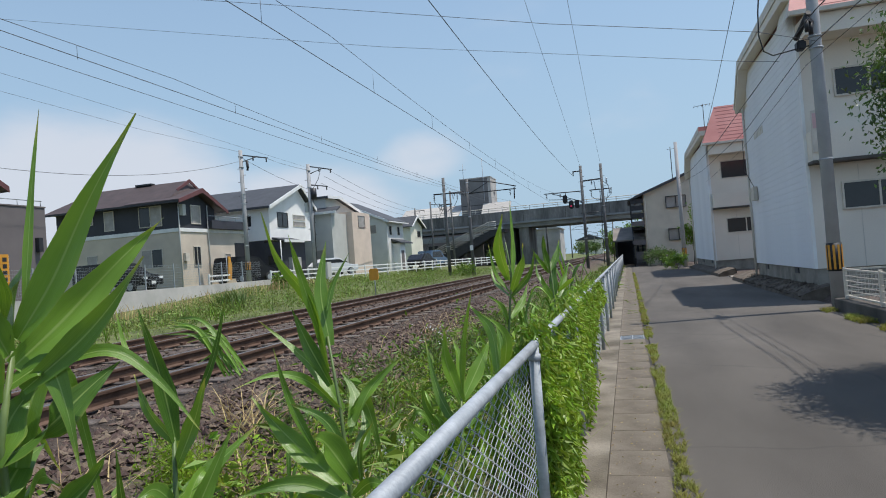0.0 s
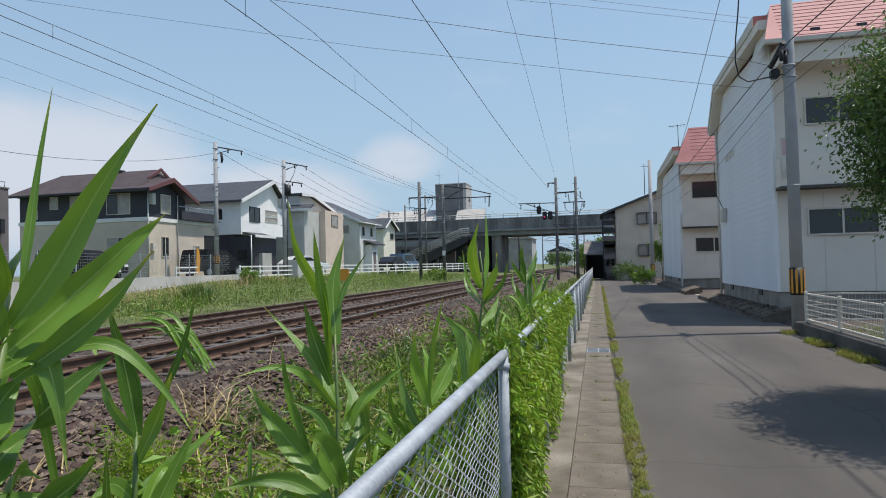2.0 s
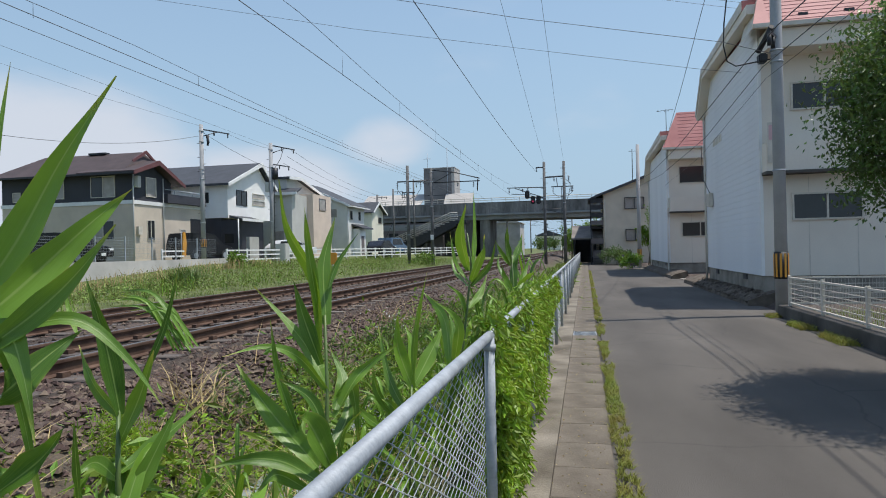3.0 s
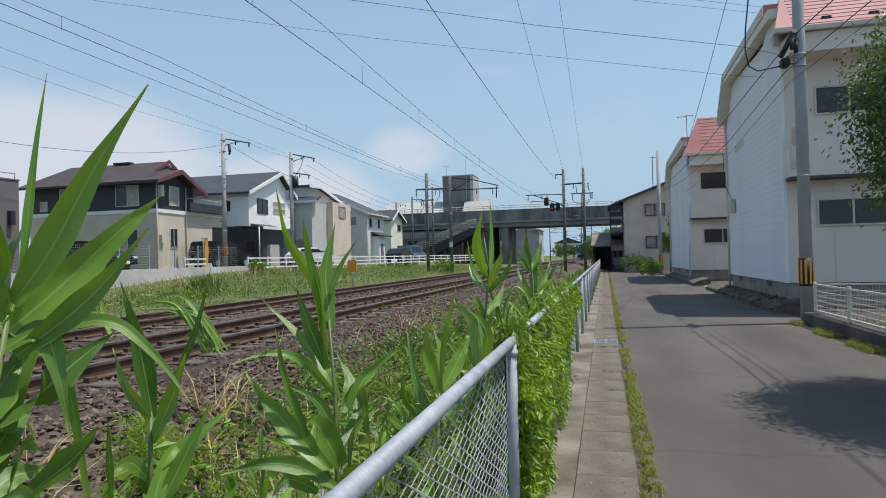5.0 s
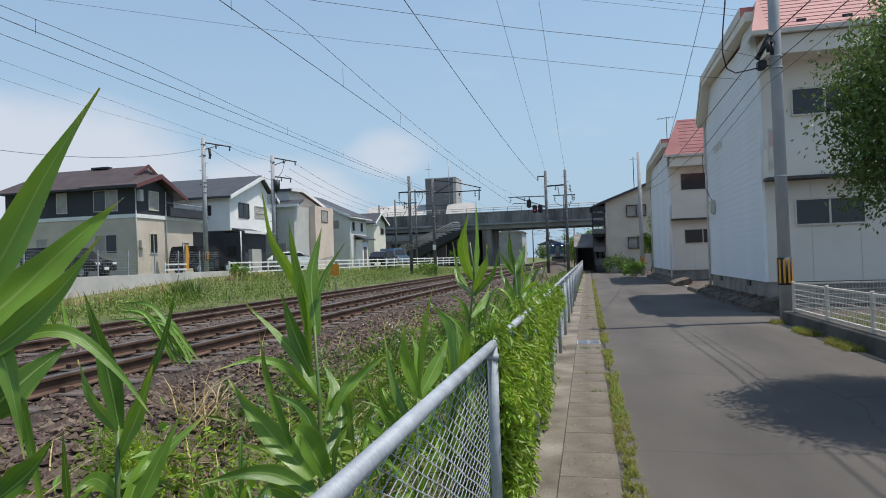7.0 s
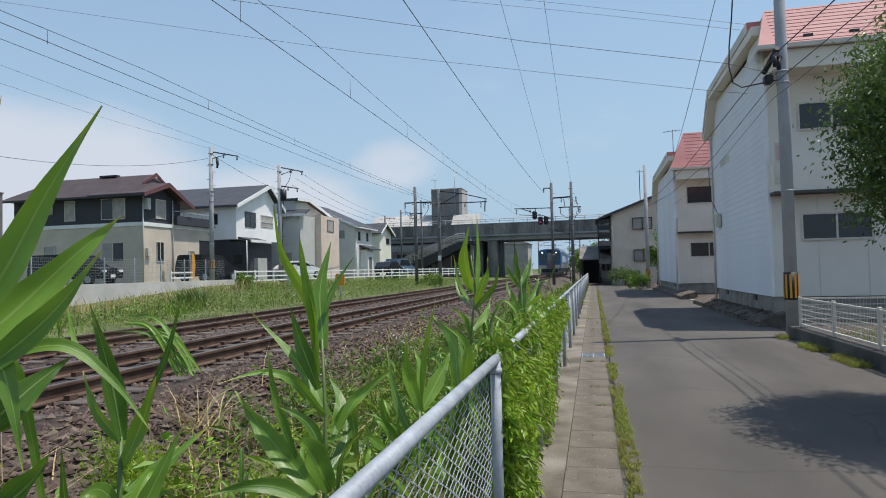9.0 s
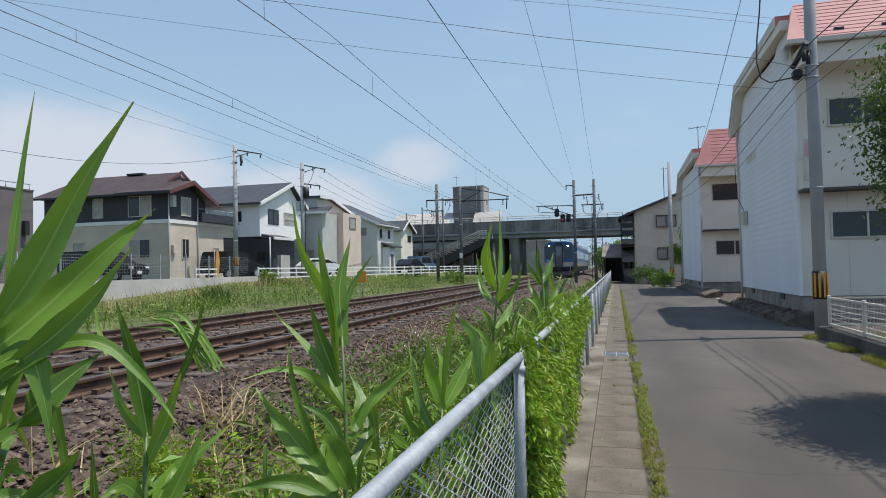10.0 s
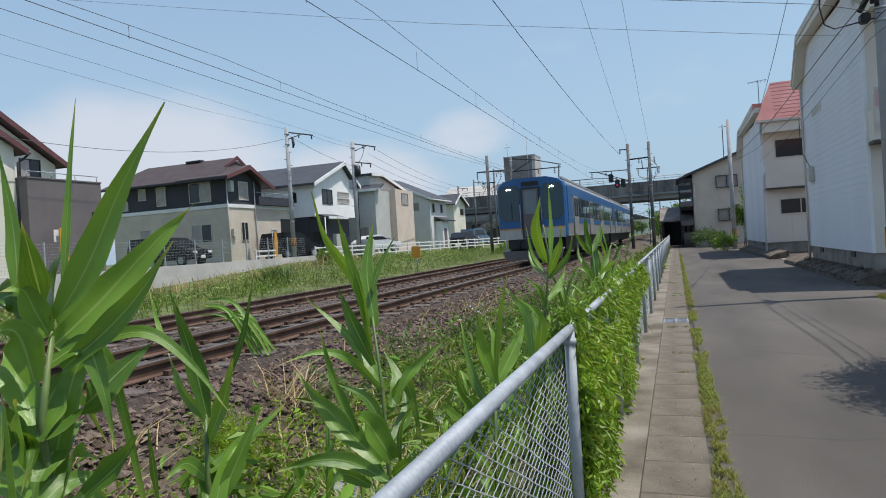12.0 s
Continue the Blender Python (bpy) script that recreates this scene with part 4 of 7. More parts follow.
def house_white():
    h = thing("house", "white two-storey house with a dark roof and a black tiled porch", "house", group="houses beyond the railway")
    part("wall", prism([(43.4, 4.4), (50.0, 4.4), (50.0, 7.1), (48.0, 8.75), (43.4, 6.95)], -34, -26, "x"), WHITE_HOUSE, h)
    part("lower_wall", boxes((-34, -26.6, 43.45, 49.9, LOT, 4.4)), DARK_SIDING, h, "black panelled ground floor")
    part("roof", prism([(42.9, 6.95), (48.0, 9.05), (50.5, 7.15), (50.5, 6.98), (48.0, 8.86), (42.9, 6.78)], -34.5, -25.6, "x"), DARK_ROOF, h, "dark slate roof")
    part("barge_board", prism([(42.85, 6.95), (48.0, 9.07), (50.55, 7.17), (50.55, 6.9), (48.0, 8.75), (42.85, 6.68)], -25.6, -25.53, "x"), WHITE_TRIM, h)
    window(h, "+x", -26, 44.65, 46.15, 5.45, 6.55, 2, DARK_METAL, GLASS)
    for z in (5.6, 6.15):
        window(h, "+x", -26, 47.1, 49.0, z, z + 0.32, 1, OFF_WHITE, CURTAIN)
    window(h, "-y", 43.4, -28.2, -27.6, 5.6, 6.3, 1, DARK_METAL, GLASS)
    part("porch_roof", prism([(-26.6, 4.75), (-24.9, 4.3), (-24.9, 4.18), (-26.6, 4.55)], 43.6, 46.6), DARK_ROOF, h)
    part("porch_fascia", boxes((-24.92, -24.86, 43.55, 46.65, 4.14, 4.34)), WHITE_TRIM, h)
    part("porch_wall", boxes((-26.6, -25.2, 43.46, 43.7, LOT, 4.2)), DARK_SIDING, h)
    part("gate_pier", boxes((-25.0, -24.7, 44.2, 45.6, LOT, 2.95)), PALE_CONCRETE, h, "white gate pier")
    drain_pipe(h, -25.15, 43.4, LOT, 4.3, WHITE_TRIM)
    part("porch_window", boxes((-26.3, -25.6, 43.43, 43.455, 2.5, 3.2)), GLASS, h)


house_white()


def house_grey():
    h = thing("house", "grey and tan two-storey house with stepped dark roofs", "house", group="houses beyond the railway")
    part("wall", boxes((-34, -25.2, 52.5, 57.2, LOT, 6.9)), GREY_HOUSE, h)
    part("upper_wall", prism([(53.2, 6.9), (62, 6.9), (62, 6.9), (55.2, 8.4), (53.2, 8.3)], -34, -26, "x"), GREY_HOUSE, h)
    part("tan_wall", boxes((-28, -24.6, 55.7, 60.0, LOT, 7.12)), TAN_HOUSE, h, "tan rendered corner block")
    part("roof", prism([(52.2, 7.0), (53.3, 7.5), (53.3, 7.35), (52.2, 6.85)], -34, -24.6, "x"), DARK_ROOF, h)
    part("roof", prism([(53.0, 8.5), (55.4, 8.62), (62.4, 6.95), (62.4, 6.8), (55.4, 8.42), (53.0, 8.32)], -34.4, -25.6, "x"), DARK_ROOF, h, "dark slate roof")
    part("barge_board", prism([(52.95, 8.52), (55.4, 8.64), (62.45, 6.97), (62.45, 6.75), (55.4, 8.35), (52.95, 8.25)], -25.6, -25.54, "x"), WHITE_TRIM, h)
    part("eave_trim", boxes((-34, -24.55, 52.12, 52.22, 6.8, 7.02)), WHITE_TRIM, h)
    window(h, "+x", -24.6, 57.1, 58.6, 5.7, 6.75, 1, BROWN_GREY, CURTAIN)
    window(h, "-y", 52.5, -27.0, -26.0, 2.6, 3.6, 1, OFF_WHITE, CURTAIN)


house_grey()


def house_row(x0, x1, y0, y1, eave, peak, wall_mat, label, windows, porch=None, ridge=0.5):
    h = thing("house", label, "house", group="houses beyond the railway")
    ym = y0 + (y1 - y0) * ridge
    part("wall", prism([(y0, LOT - 0.3), (y1, LOT - 0.3), (y1, eave), (ym, peak - 0.2), (y0, eave)], x0, x1, "x"), wall_mat, h)
    slab_roof(h, "x", y0 - 0.5, y1 + 0.5, ym, eave - 0.1, eave - 0.1, peak, x0 - 0.5, x1 + 0.45, DARK_ROOF)
    part("barge_board", prism([(y0 - 0.5, eave - 0.08), (ym, peak + 0.02), (y1 + 0.5, eave - 0.08), (y1 + 0.5, eave - 0.3), (ym, peak - 0.25), (y0 - 0.5, eave - 0.3)], x1 + 0.45, x1 + 0.52, "x"), WHITE_TRIM, h)
    for (a, b, c, d) in windows:
        window(h, "+x", x1, a, b, c, d, 1, OFF_WHITE, GLASS)
    if porch:
        part("porch_roof", prism([(x1, porch[2] + 0.5), (x1 + 1.2, porch[2]), (x1 + 1.2, porch[2] - 0.15), (x1, porch[2] + 0.3)], porch[0], porch[1]), DARK_ROOF, h)
        part("porch_wall", boxes((x1, x1 + 0.9, porch[0] + 0.2, porch[1] - 0.2, LOT - 0.3, porch[2] - 0.1)), wall_mat, h)


def house_long():
    h = thing("house", "pale grey rendered house with a long low dark roof", "house", group="houses beyond the railway")
    x1, y0, y1 = -25.0, 65.5, 70.9
    part("wall", prism([(x1, LOT - 0.3), (x1, 6.8), (-30.6, 9.25), (-36.2, 6.8), (-36.2, LOT - 0.3)], y0, y1), PALE_HOUSE, h)
    part("roof", prism([(-24.5, 6.7), (-30.6, 9.45), (-36.7, 6.7), (-36.7, 6.55), (-30.6, 9.28), (-24.5, 6.55)], y0 - 0.5, y1 + 0.5), DARK_ROOF, h, "dark slate roof")
    part("barge_board", prism([(-24.5, 6.7), (-30.6, 9.45), (-36.7, 6.7), (-36.7, 6.45), (-30.6, 9.18), (-24.5, 6.45)], y0 - 0.56, y0 - 0.505), WHITE_TRIM, h)
    part("eave_gutter", boxes((-24.5, -24.4, y0 - 0.5, y1 + 0.5, 6.5, 6.62)), WHITE_TRIM, h)
    window(h, "-y", y0, -26.9, -26.2, 5.45, 6.3, 1, OFF_WHITE, CURTAIN)
    for a, z in ((66.3, 5.2), (68.9, 5.2)):
        window(h, "+x", x1, a, a + 0.75, z, z + 0.95, 1, OFF_WHITE, GLASS)
    part("porch_roof", prism([(x1, 4.75), (x1 + 1.2, 4.3), (x1 + 1.2, 4.15), (x1, 4.55)], 66.7, 70.6), DARK_ROOF, h)
    part("porch_wall", boxes((x1, x1 + 0.8, 67.2, 69.0, LOT - 0.3, 4.2)), WHITE_HOUSE, h)
    part("porch_door", boxes((x1 + 0.805, x1 + 0.83, 67.6, 68.5, LOT - 0.2, 3.4)), BROWN_GREY, h)
    drain_pipe(h, x1 + 0.06, y0 + 0.1, LOT, 6.5, WHITE_TRIM)


house_long()
house_row(-34, -26.5, 78.0, 82.8, 6.75, 8.1, CREAM_HOUSE, "pale cream house at the end of the row", [(80.6, 82.0, 5.3, 6.1), (80.6, 82.0, 2.6, 3.1)], ridge=0.42)


def house_corner():
    h = thing("house", "cream house with a brown roof and a brown-grey garage block", "house", group="houses beyond the railway")
    part("garage_block", boxes((-32, -24, 18.46, 21.95, LOT, 5.3)), BROWN_GREY, h, "brown-grey rendered block")
    part("coping", boxes((-32.03, -23.97, 18.43, 21.98, 5.304, 5.36)), BROWN_GREY, h)
    part("parapet_rail", tubes(([(-24.1, 18.5, 5.6), (-24.1, 21.9, 5.6)], 0.022, 6), *[([(-24.1, 18.55 + k * 1.1, 5.36), (-24.1, 18.55 + k * 1.1, 5.6)], 0.016, 6) for k in range(4)]), GALV, h)
    part("wall", prism([(12, LOT), (23.05, LOT), (23.05, 6.62), (17.0, 10.3), (12, 7.2)], -36, -28, "x"), CREAM_HOUSE, h)
    roof = part("roof", prism([(11, 6.9), (17.0, 10.63), (23.3, 6.73), (23.3, 6.55), (17.0, 10.45), (11, 6.72)], -36.4, -27.56, "x"), BROWN_ROOF, h, "brown roof")
    part("barge_board", prism([(11, 6.92), (17.0, 10.65), (23.33, 6.74), (23.33, 6.47), (17.0, 10.36), (11, 6.64)], -27.56, -27.5, "x"), MAROON, roof, "maroon barge board")
    part("gutter", tubes(([(-36, 23.38, 6.56), (-27.6, 23.38, 6.56)], 0.06, 8)), DARK_METAL, roof)
    part("front_wall", prism([(11, LOT), (18.45, LOT), (18.45, 6.55), (15.0, 8.4), (11, 6.1)], -27.99, -24.6, "x"), CREAM_HOUSE, h)
    low = part("roof", prism([(10.5, 6.1), (15.0, 8.72), (18.85, 6.5), (18.85, 6.34), (15.0, 8.56), (10.5, 5.94)], -27.99, -24.36, "x"), BROWN_ROOF, h, "brown roof")
    part("barge_board", prism([(10.5, 6.12), (15.0, 8.74), (18.88, 6.51), (18.88, 6.27), (15.0, 8.48), (10.5, 5.86)], -24.36, -24.3, "x"), MAROON, low, "maroon barge board")
    part("gutter", tubes(([(-27.9, 18.92, 6.36), (-24.3, 18.92, 6.36), (-24.45, 18.7, 6.1), (-24.5, 18.52, 5.95), (-24.5, 18.4, 2.0)], 0.045, 8)), DARK_METAL, low)
    window(h, "+x", -28, 21.25, 22.2, 5.95, 6.75, 2, DARK_METAL, (CURTAIN, GLASS))
    part("wall_lamp", boxes((-24.0, -23.8, 21.4, 21.6, 3.4, 4.0)), DARK_METAL, h)
    s = thing("notice_sign", "yellow notice sign on a post in front of a dark block", "sign")
    part("board", boxes((-23.25, -23.2, 19.1, 19.46, 1.75, 3.26)), YELLOW, s)
    part("post", boxes((-23.32, -23.26, 19.24, 19.32, LOT, 3.1)), GALV, s)
    part("back_board", boxes((-23.4, -23.36, 18.98, 19.6, 2.7, 3.2)), WHITE_TRIM, s)
    for k in range(5):
        part("text_bar", boxes((-23.198, -23.192, 19.19, 19.37, 1.93 + k * 0.26, 2.1 + k * 0.26)), BLACK, s)



house_corner()


def lot_edges():
    w = part("retaining_wall", prism([(-22.25, 0.4), (-21.9, 0.4), (-21.98, 1.42), (-22.2, 1.42)], 6, 36.5), PALE_CONCRETE)
    tagged(w, "pale concrete retaining wall along the railway bank", "retaining wall")
    pan = bmesh.new()
    for k in range(9):
        z = 0.1 + k * 0.13
        box(pan, -0.005, 0.005, 0.03, 1.95, z, z + 0.007)
    for k in range(20):
        box(pan, -0.007, -0.004, 0.05 + k * 0.1, 0.053 + k * 0.1, 0.08, 1.18)
    me = mesh_of(pan, GALV, "mesh_panel")
    post = mesh_of(boxes((-0.025, 0.025, -0.025, 0.025, 0, 1.22)), GALV, "post")
    for k in range(12):
        f = thing("lot_fence", "grey welded wire fence panel on a retaining wall", "fence", group="grey lot fence panels", at=(-22.1, 11.5 + k * 2, 1.42))
        for n, m in (("mesh_panel", me), ("post", post)):
            ob = new(n, m)
            ob.parent = f
    # white rail fence along the street, in straight runs
    rail_fence((-22.0, 36.5), (-21.2, 45.0))
    rail_fence((-21.2, 45.0), (-19.0, 62.0))
    rail_fence((-19.0, 62.0), (-16.0, 84.0))
    g = rail_fence((-22.9, 31.4), (-22.9, 33.4))


def rail_fence(a, b):
    a, b = Vector((*a, 0)), Vector((*b, 0))
    d = b - a
    n = max(1, round(d.length / 2.0))
    turn = math.degrees(math.atan2(d.y, d.x)) - 90
    step = d.length / n
    post = mesh_of(rounded(-0.045, 0.045, -0.045, 0.045, 0, 1.0, 0.01, 1), WHITE_TRIM, "post")
    rail = mesh_of(boxes((-0.03, 0.03, 0, step, -0.045, 0.045)), WHITE_TRIM, "rail")
    for k in range(n):
        p = a + d * (k / n)
        f = thing("rail_fence", "white painted rail fence section beside the street", "fence", group="white rail fence", at=(p.x, p.y, 1.0), turn=turn)
        ob = new("post", post)
        ob.parent = f
        for z in (0.3, 0.6, 0.9):
            r = new("rail", rail)
            r.parent, r.location = f, (0, 0, z)


lot_edges()


def car(x, y, turn, label, paint, length=4.6, height=1.6, van=False):
    c = thing("car", label, "car", group="parked cars", at=(x, y, LOT), turn=turn)
    l2, w = length / 2, 0.85
    hood = 0.95
    if van:
        side = [(-l2, 0.35), (l2, 0.35), (l2, 0.85), (l2 - 0.9, 1.05), (l2 - 1.75, height - 0.08), (l2 - 2.3, height), (-l2 + 0.25, height - 0.02), (-l2, 1.0)]
    else:
        side = [(-l2, 0.35), (l2, 0.35), (l2, 0.75), (l2 - 1.1, hood), (l2 - 1.9, height - 0.05), (l2 - 2.4, height), (-l2 + 0.9, height - 0.08), (-l2 + 0.15, hood), (-l2, 0.8)]
    bm = prism(side, -w, w)
    bmesh.ops.bevel(bm, geom=list(bm.edges), offset=0.06, segments=2, affect="EDGES")
    part("body", bm, paint, c)
    zs = (1.05, height - 0.16)
    for s in (-1, 1):
        part("side_window", prism([(-l2 + 0.45, zs[0]), (l2 - 1.35, zs[0]), (l2 - 1.95, zs[1]), (-l2 + 0.6, zs[1])], s * (w + 0.002) - 0.006, s * (w + 0.002) + 0.006), GLASS, c)
        part("headlight", rounded(l2 - 0.28, l2 + 0.02, s * 0.62 - 0.17, s * 0.62 + 0.17, 0.68, 0.84, 0.03), WHITE_TRIM, c)
        for wx in (-l2 + 0.85, l2 - 0.85):
            t = part("wheel", tubes(([(wx, s * 0.7, 0.32), (wx, s * 0.88, 0.32)], 0.32, 18)), BLACK, c)
            part("rim", tubes(([(wx, s * 0.885, 0.32), (wx, s * 0.895, 0.32)], 0.2, 12)), GALV, t)
    part("windscreen", prism([(l2 - 1.05, hood + 0.06), (l2 - 0.98, hood + 0.1), (l2 - 1.78, height - 0.12), (l2 - 1.9, height - 0.14)], -0.7, 0.7), GLASS, c)
    part("number_plate", boxes((l2 + 0.0, l2 + 0.02, -0.17, 0.17, 0.42, 0.58)), WHITE_TRIM, c)
    return c


CAR_DARK = mat("dark_car_paint", (0.02, 0.021, 0.025), 0.2, 0.05, 2, 20, 0.0)
CAR_WHITE = mat("white_car_paint", (0.75, 0.76, 0.78), 0.25, 0.04, 2, 20, 0.0)
CAR_BLUE = mat("pale_blue_car_paint", (0.10, 0.16, 0.24), 0.25, 0.04, 2, 20, 0.0)
car(-28.25, 30.4, 0, "dark blue-black minivan parked beside a house", CAR_DARK, 4.9, 1.75, True)
car(-25.2, 38.6, 80, "dark minivan parked by a beige wall", CAR_DARK, 4.4, 1.8, True)
car(-24.4, 50.5, 60, "white hatchback parked behind the rail fence", CAR_WHITE, 4.2, 1.5)
car(-21.3, 70.0, 80, "pale blue van parked behind the rail fence", CAR_BLUE, 4.5, 1.85, True)
car(-21.0, 65.0, 85, "dark car parked behind the rail fence", CAR_DARK, 4.3, 1.5)
car(6.8, 51.8, 90, "white car parked beside the far apartment block", CAR_WHITE, 4.2, 1.5)

flag = thing("banner_flag", "yellow banner on a thin pole by the parking lot", "banner")
part("pole", tubes(([(-23.4, 33.9, LOT), (-23.4, 33.9, 3.1)], 0.02, 6)), GALV, flag)
cloth = prism([(0, 0), (0.32, 0.1), (0.42, 0.9), (0.3, 1.5), (0.12, 1.55), (0.05, 0.9)], -0.03, 0.03, "x")
part("cloth", cloth, YELLOW, flag, "faded yellow cloth", at=(-23.35, 33.9, 1.5))

marker = thing("track_sign", "small orange rectangular sign on a thin post beside the track", "sign")
part("board", rounded(-11.02, -10.6, 26.38, 26.42, 1.1, 1.62, 0.04, 2), ORANGE, marker)
part("post", tubes(([(-10.8, 26.44, 0.3), (-10.8, 26.44, 1.6)], 0.025, 6)), GALV, marker)

lp1 = utility_pole(-24.0, 37.1, LOT, 8.75, 0.16, "grey concrete utility pole by the parking lot", POLE_GREY, arms=((0, 0, 8.45, 2.2, -20),))
lp2 = utility_pole(-22.0, 42.6, 0.9, 8.7, 0.17, "grey utility pole with a transformer and crossarms", POLE_GREY, bands=False, arms=((0, 0, 8.55, 2.6, -15), (0, 0, 7.2, 2.0, -15)))
part("transformer", tubes(([(0.28, 0.05, 6.1), (0.28, 0.05, 6.9)], 0.22, 12)), DARK_METAL, lp2, "grey drum transformer")
box_ob = thing("control_box", "grey steel control cabinet at the foot of a utility pole", "cabinet", at=(-21.4, 42.9, 0.9))
part("body", rounded(-0.4, 0.4, -0.35, 0.35, 0, 1.45, 0.03), GREY_HOUSE, box_ob)
part("door", rounded(-0.34, 0.34, -0.37, -0.352, 0.1, 1.35, 0.006, 1), GREY_HOUSE, box_ob)
for (px, py, ph) in ((-26, 86, 8.0), (-22.5, 84, 9.0), (-29, 88, 7.5)):
    utility_pole(px, py, 0.8, ph + 1.5, 0.14, "dark distant utility pole behind the houses", POLE_DARK, bands=False, arms=((0, 0, ph + 1.1, 1.4, -70),))


# ---- catenary poles ----
def catenary_pole(x, y, z0, h, label, arms, r=0.14, m=None):
    p = thing("catenary_pole", label, "catenary pole", group="catenary poles", at=(x, y, z0))
    part("pole", tubes(([(0, 0, -0.3), (0, 0, h)], r, 12, r * 0.85)), m or POLE_DARK, p)
    for name, pts, rr in arms:
        part(name, tubes((pts, rr, 6)), GALV if name == "insulator" else DARK_METAL, p)
    return p


def pole_fittings(p, h, r, bands, bolts_from):
    """Steel bands round a pole and the step bolts that climb it."""
    for z in bands:
        part("band", tubes(([(0, 0, z), (0, 0, z + 0.06)], r + 0.012, 12)), GALV, p)
    z, side = bolts_from, 1
    while z < h - 0.3:
        part("step_bolt", tubes(([(side * r * 0.8, 0, z), (side * (r + 0.16), 0, z)], 0.016, 5)), DARK_METAL, p)
        z += 0.45
        side = -side


def disc_insulator(p, x, z, drop, n=3):
    """A hanging string of porcelain discs."""
    bm = tubes(([(x, 0, z), (x, 0, z - drop)], 0.018, 6))
    for k in range(n):
        zz = z - drop * (k + 0.6) / (n + 0.4)
        tube(bm, [(x, 0, zz), (x, 0, zz - 0.05)], 0.085, 10, 0.05)
    part("insulator_string", bm, PORCELAIN, p, "grey porcelain insulator string")


PORCELAIN = mat("porcelain", (0.20, 0.20, 0.21), 0.3, 0.1, 4, 30, 0.0)
pole_fittings(lp1, 8.75, 0.15, (2.4, 5.2, 7.6, 8.3), 2.6)
pole_fittings(lp2, 8.7, 0.16, (3.0, 5.9, 6.95, 8.2), 2.6)
part("cable_coil", tubes(([(0.5, -0.1, 8.0), (0.55, -0.1, 7.55), (0.5, -0.1, 7.35)], 0.09, 8)), BLACK, lp1, "black cable splice hanging under the arm")
part("arm_brace", tubes(([(0.1, 0, 8.0), (0.75, 0.9, 8.4)], 0.03, 6)), DARK_METAL, lp1)
part("arm_brace", tubes(([(0.1, 0, 8.0), (0.5, 1.3, 8.5)], 0.03, 6)), DARK_METAL, lp2)
part("switch_box", rounded(-0.42, -0.14, -0.2, 0.2, 5.2, 5.9, 0.03), GREY_HOUSE, lp2, "grey switch box")
part("lead_cable", tubes(([(0.3, 0.0, 6.9), (0.5, 0.5, 7.6), (0.42, 1.2, 8.5)], 0.02, 5), ([(0.28, 0, 6.1), (0.2, 0, 4.2), (0.18, 0, 0.3)], 0.025, 5)), BLACK, lp2)
LONG_ARM = [("bracket", [(0, 0, 7.6), (2.0, 0, 7.3), (4.0, 0, 6.75)], 0.045), ("bracket", [(0.1, 0, 6.55), (4.0, 0, 6.55)], 0.045), ("drop", [(3.85, 0, 6.7), (3.8, 0, 5.75)], 0.05),
            ("strut", [(0.2, 0, 6.55), (1.7, 0, 7.3)], 0.03)]
mast_a = catenary_pole(-12.2, 51.2, 0.6, 7.75, "dark catenary pole with a long bracket over the tracks", LONG_ARM)
mast_b = catenary_pole(-14.1, 50.8, 0.7, 7.9, "dark catenary pole with crossarms beside its neighbour", [("crossarm", [(-0.9, 0, 6.6), (1.7, 0, 6.6)], 0.06), ("crossarm", [(-0.5, 0, 5.7), (0.6, 0, 5.7)], 0.05),
              ("insulator", [(-0.85, 0, 6.6), (-0.85, 0, 6.2)], 0.04), ("insulator", [(0.7, 0, 6.6), (0.75, 0, 6.1)], 0.04), ("insulator", [(-0.3, 0, 5.7), (-0.3, 0, 5.3)], 0.04),
              ("guy", [(-0.1, 0, 5.5), (-2.8, -0.3, 0.3)], 0.02)])
mast_c = catenary_pole(-3.4, 57.0, 0.4, 8.75, "dark catenary pole carrying a bracket over the near track", [("bracket", [(0, 0, 6.55), (-3.3, 0, 6.6)], 0.045), ("bracket", [(-0.1, 0, 5.65), (-2.6, 0, 6.55)], 0.035), ("bracket", [(-1.0, 0, 5.9), (-2.9, 0, 6.05)], 0.03),
              ("crossarm", [(-0.7, 0, 8.3), (0, 0, 8.3)], 0.05), ("insulator", [(-0.65, 0, 8.3), (-0.65, 0, 7.95)], 0.04), ("crossarm", [(-0.1, 0, 7.4), (1.8, 0, 7.45)], 0.07)])
mast_d = catenary_pole(-1.7, 57.0, 0.3, 8.85, "dark catenary pole beside the lane fence", [("crossarm", [(-1.1, 0, 6.65), (0.8, 0, 6.65)], 0.05), ("insulator", [(0.6, 0, 6.65), (0.6, 0, 6.2)], 0.05), ("insulator", [(0.35, 0, 7.6), (0.45, 0, 6.9)], 0.04),
              ("insulator", [(-0.65, 0, 7.4), (-0.55, 0, 6.6)], 0.04), ("cable", [(-0.2, 0, 6.6), (-0.3, 0, 0.2)], 0.03)])
for mast, high, bands in ((mast_a, 7.7, (2.2, 4.6, 6.6, 7.4)), (mast_b, 7.8, (2.2, 5.7, 6.6, 7.3)), (mast_c, 8.7, (2.4, 5.6, 6.5, 7.4, 8.2)), (mast_d, 8.8, (2.4, 5.2, 6.6, 7.5, 8.3))):
    pole_fittings(mast, high, 0.125, bands, 2.4)
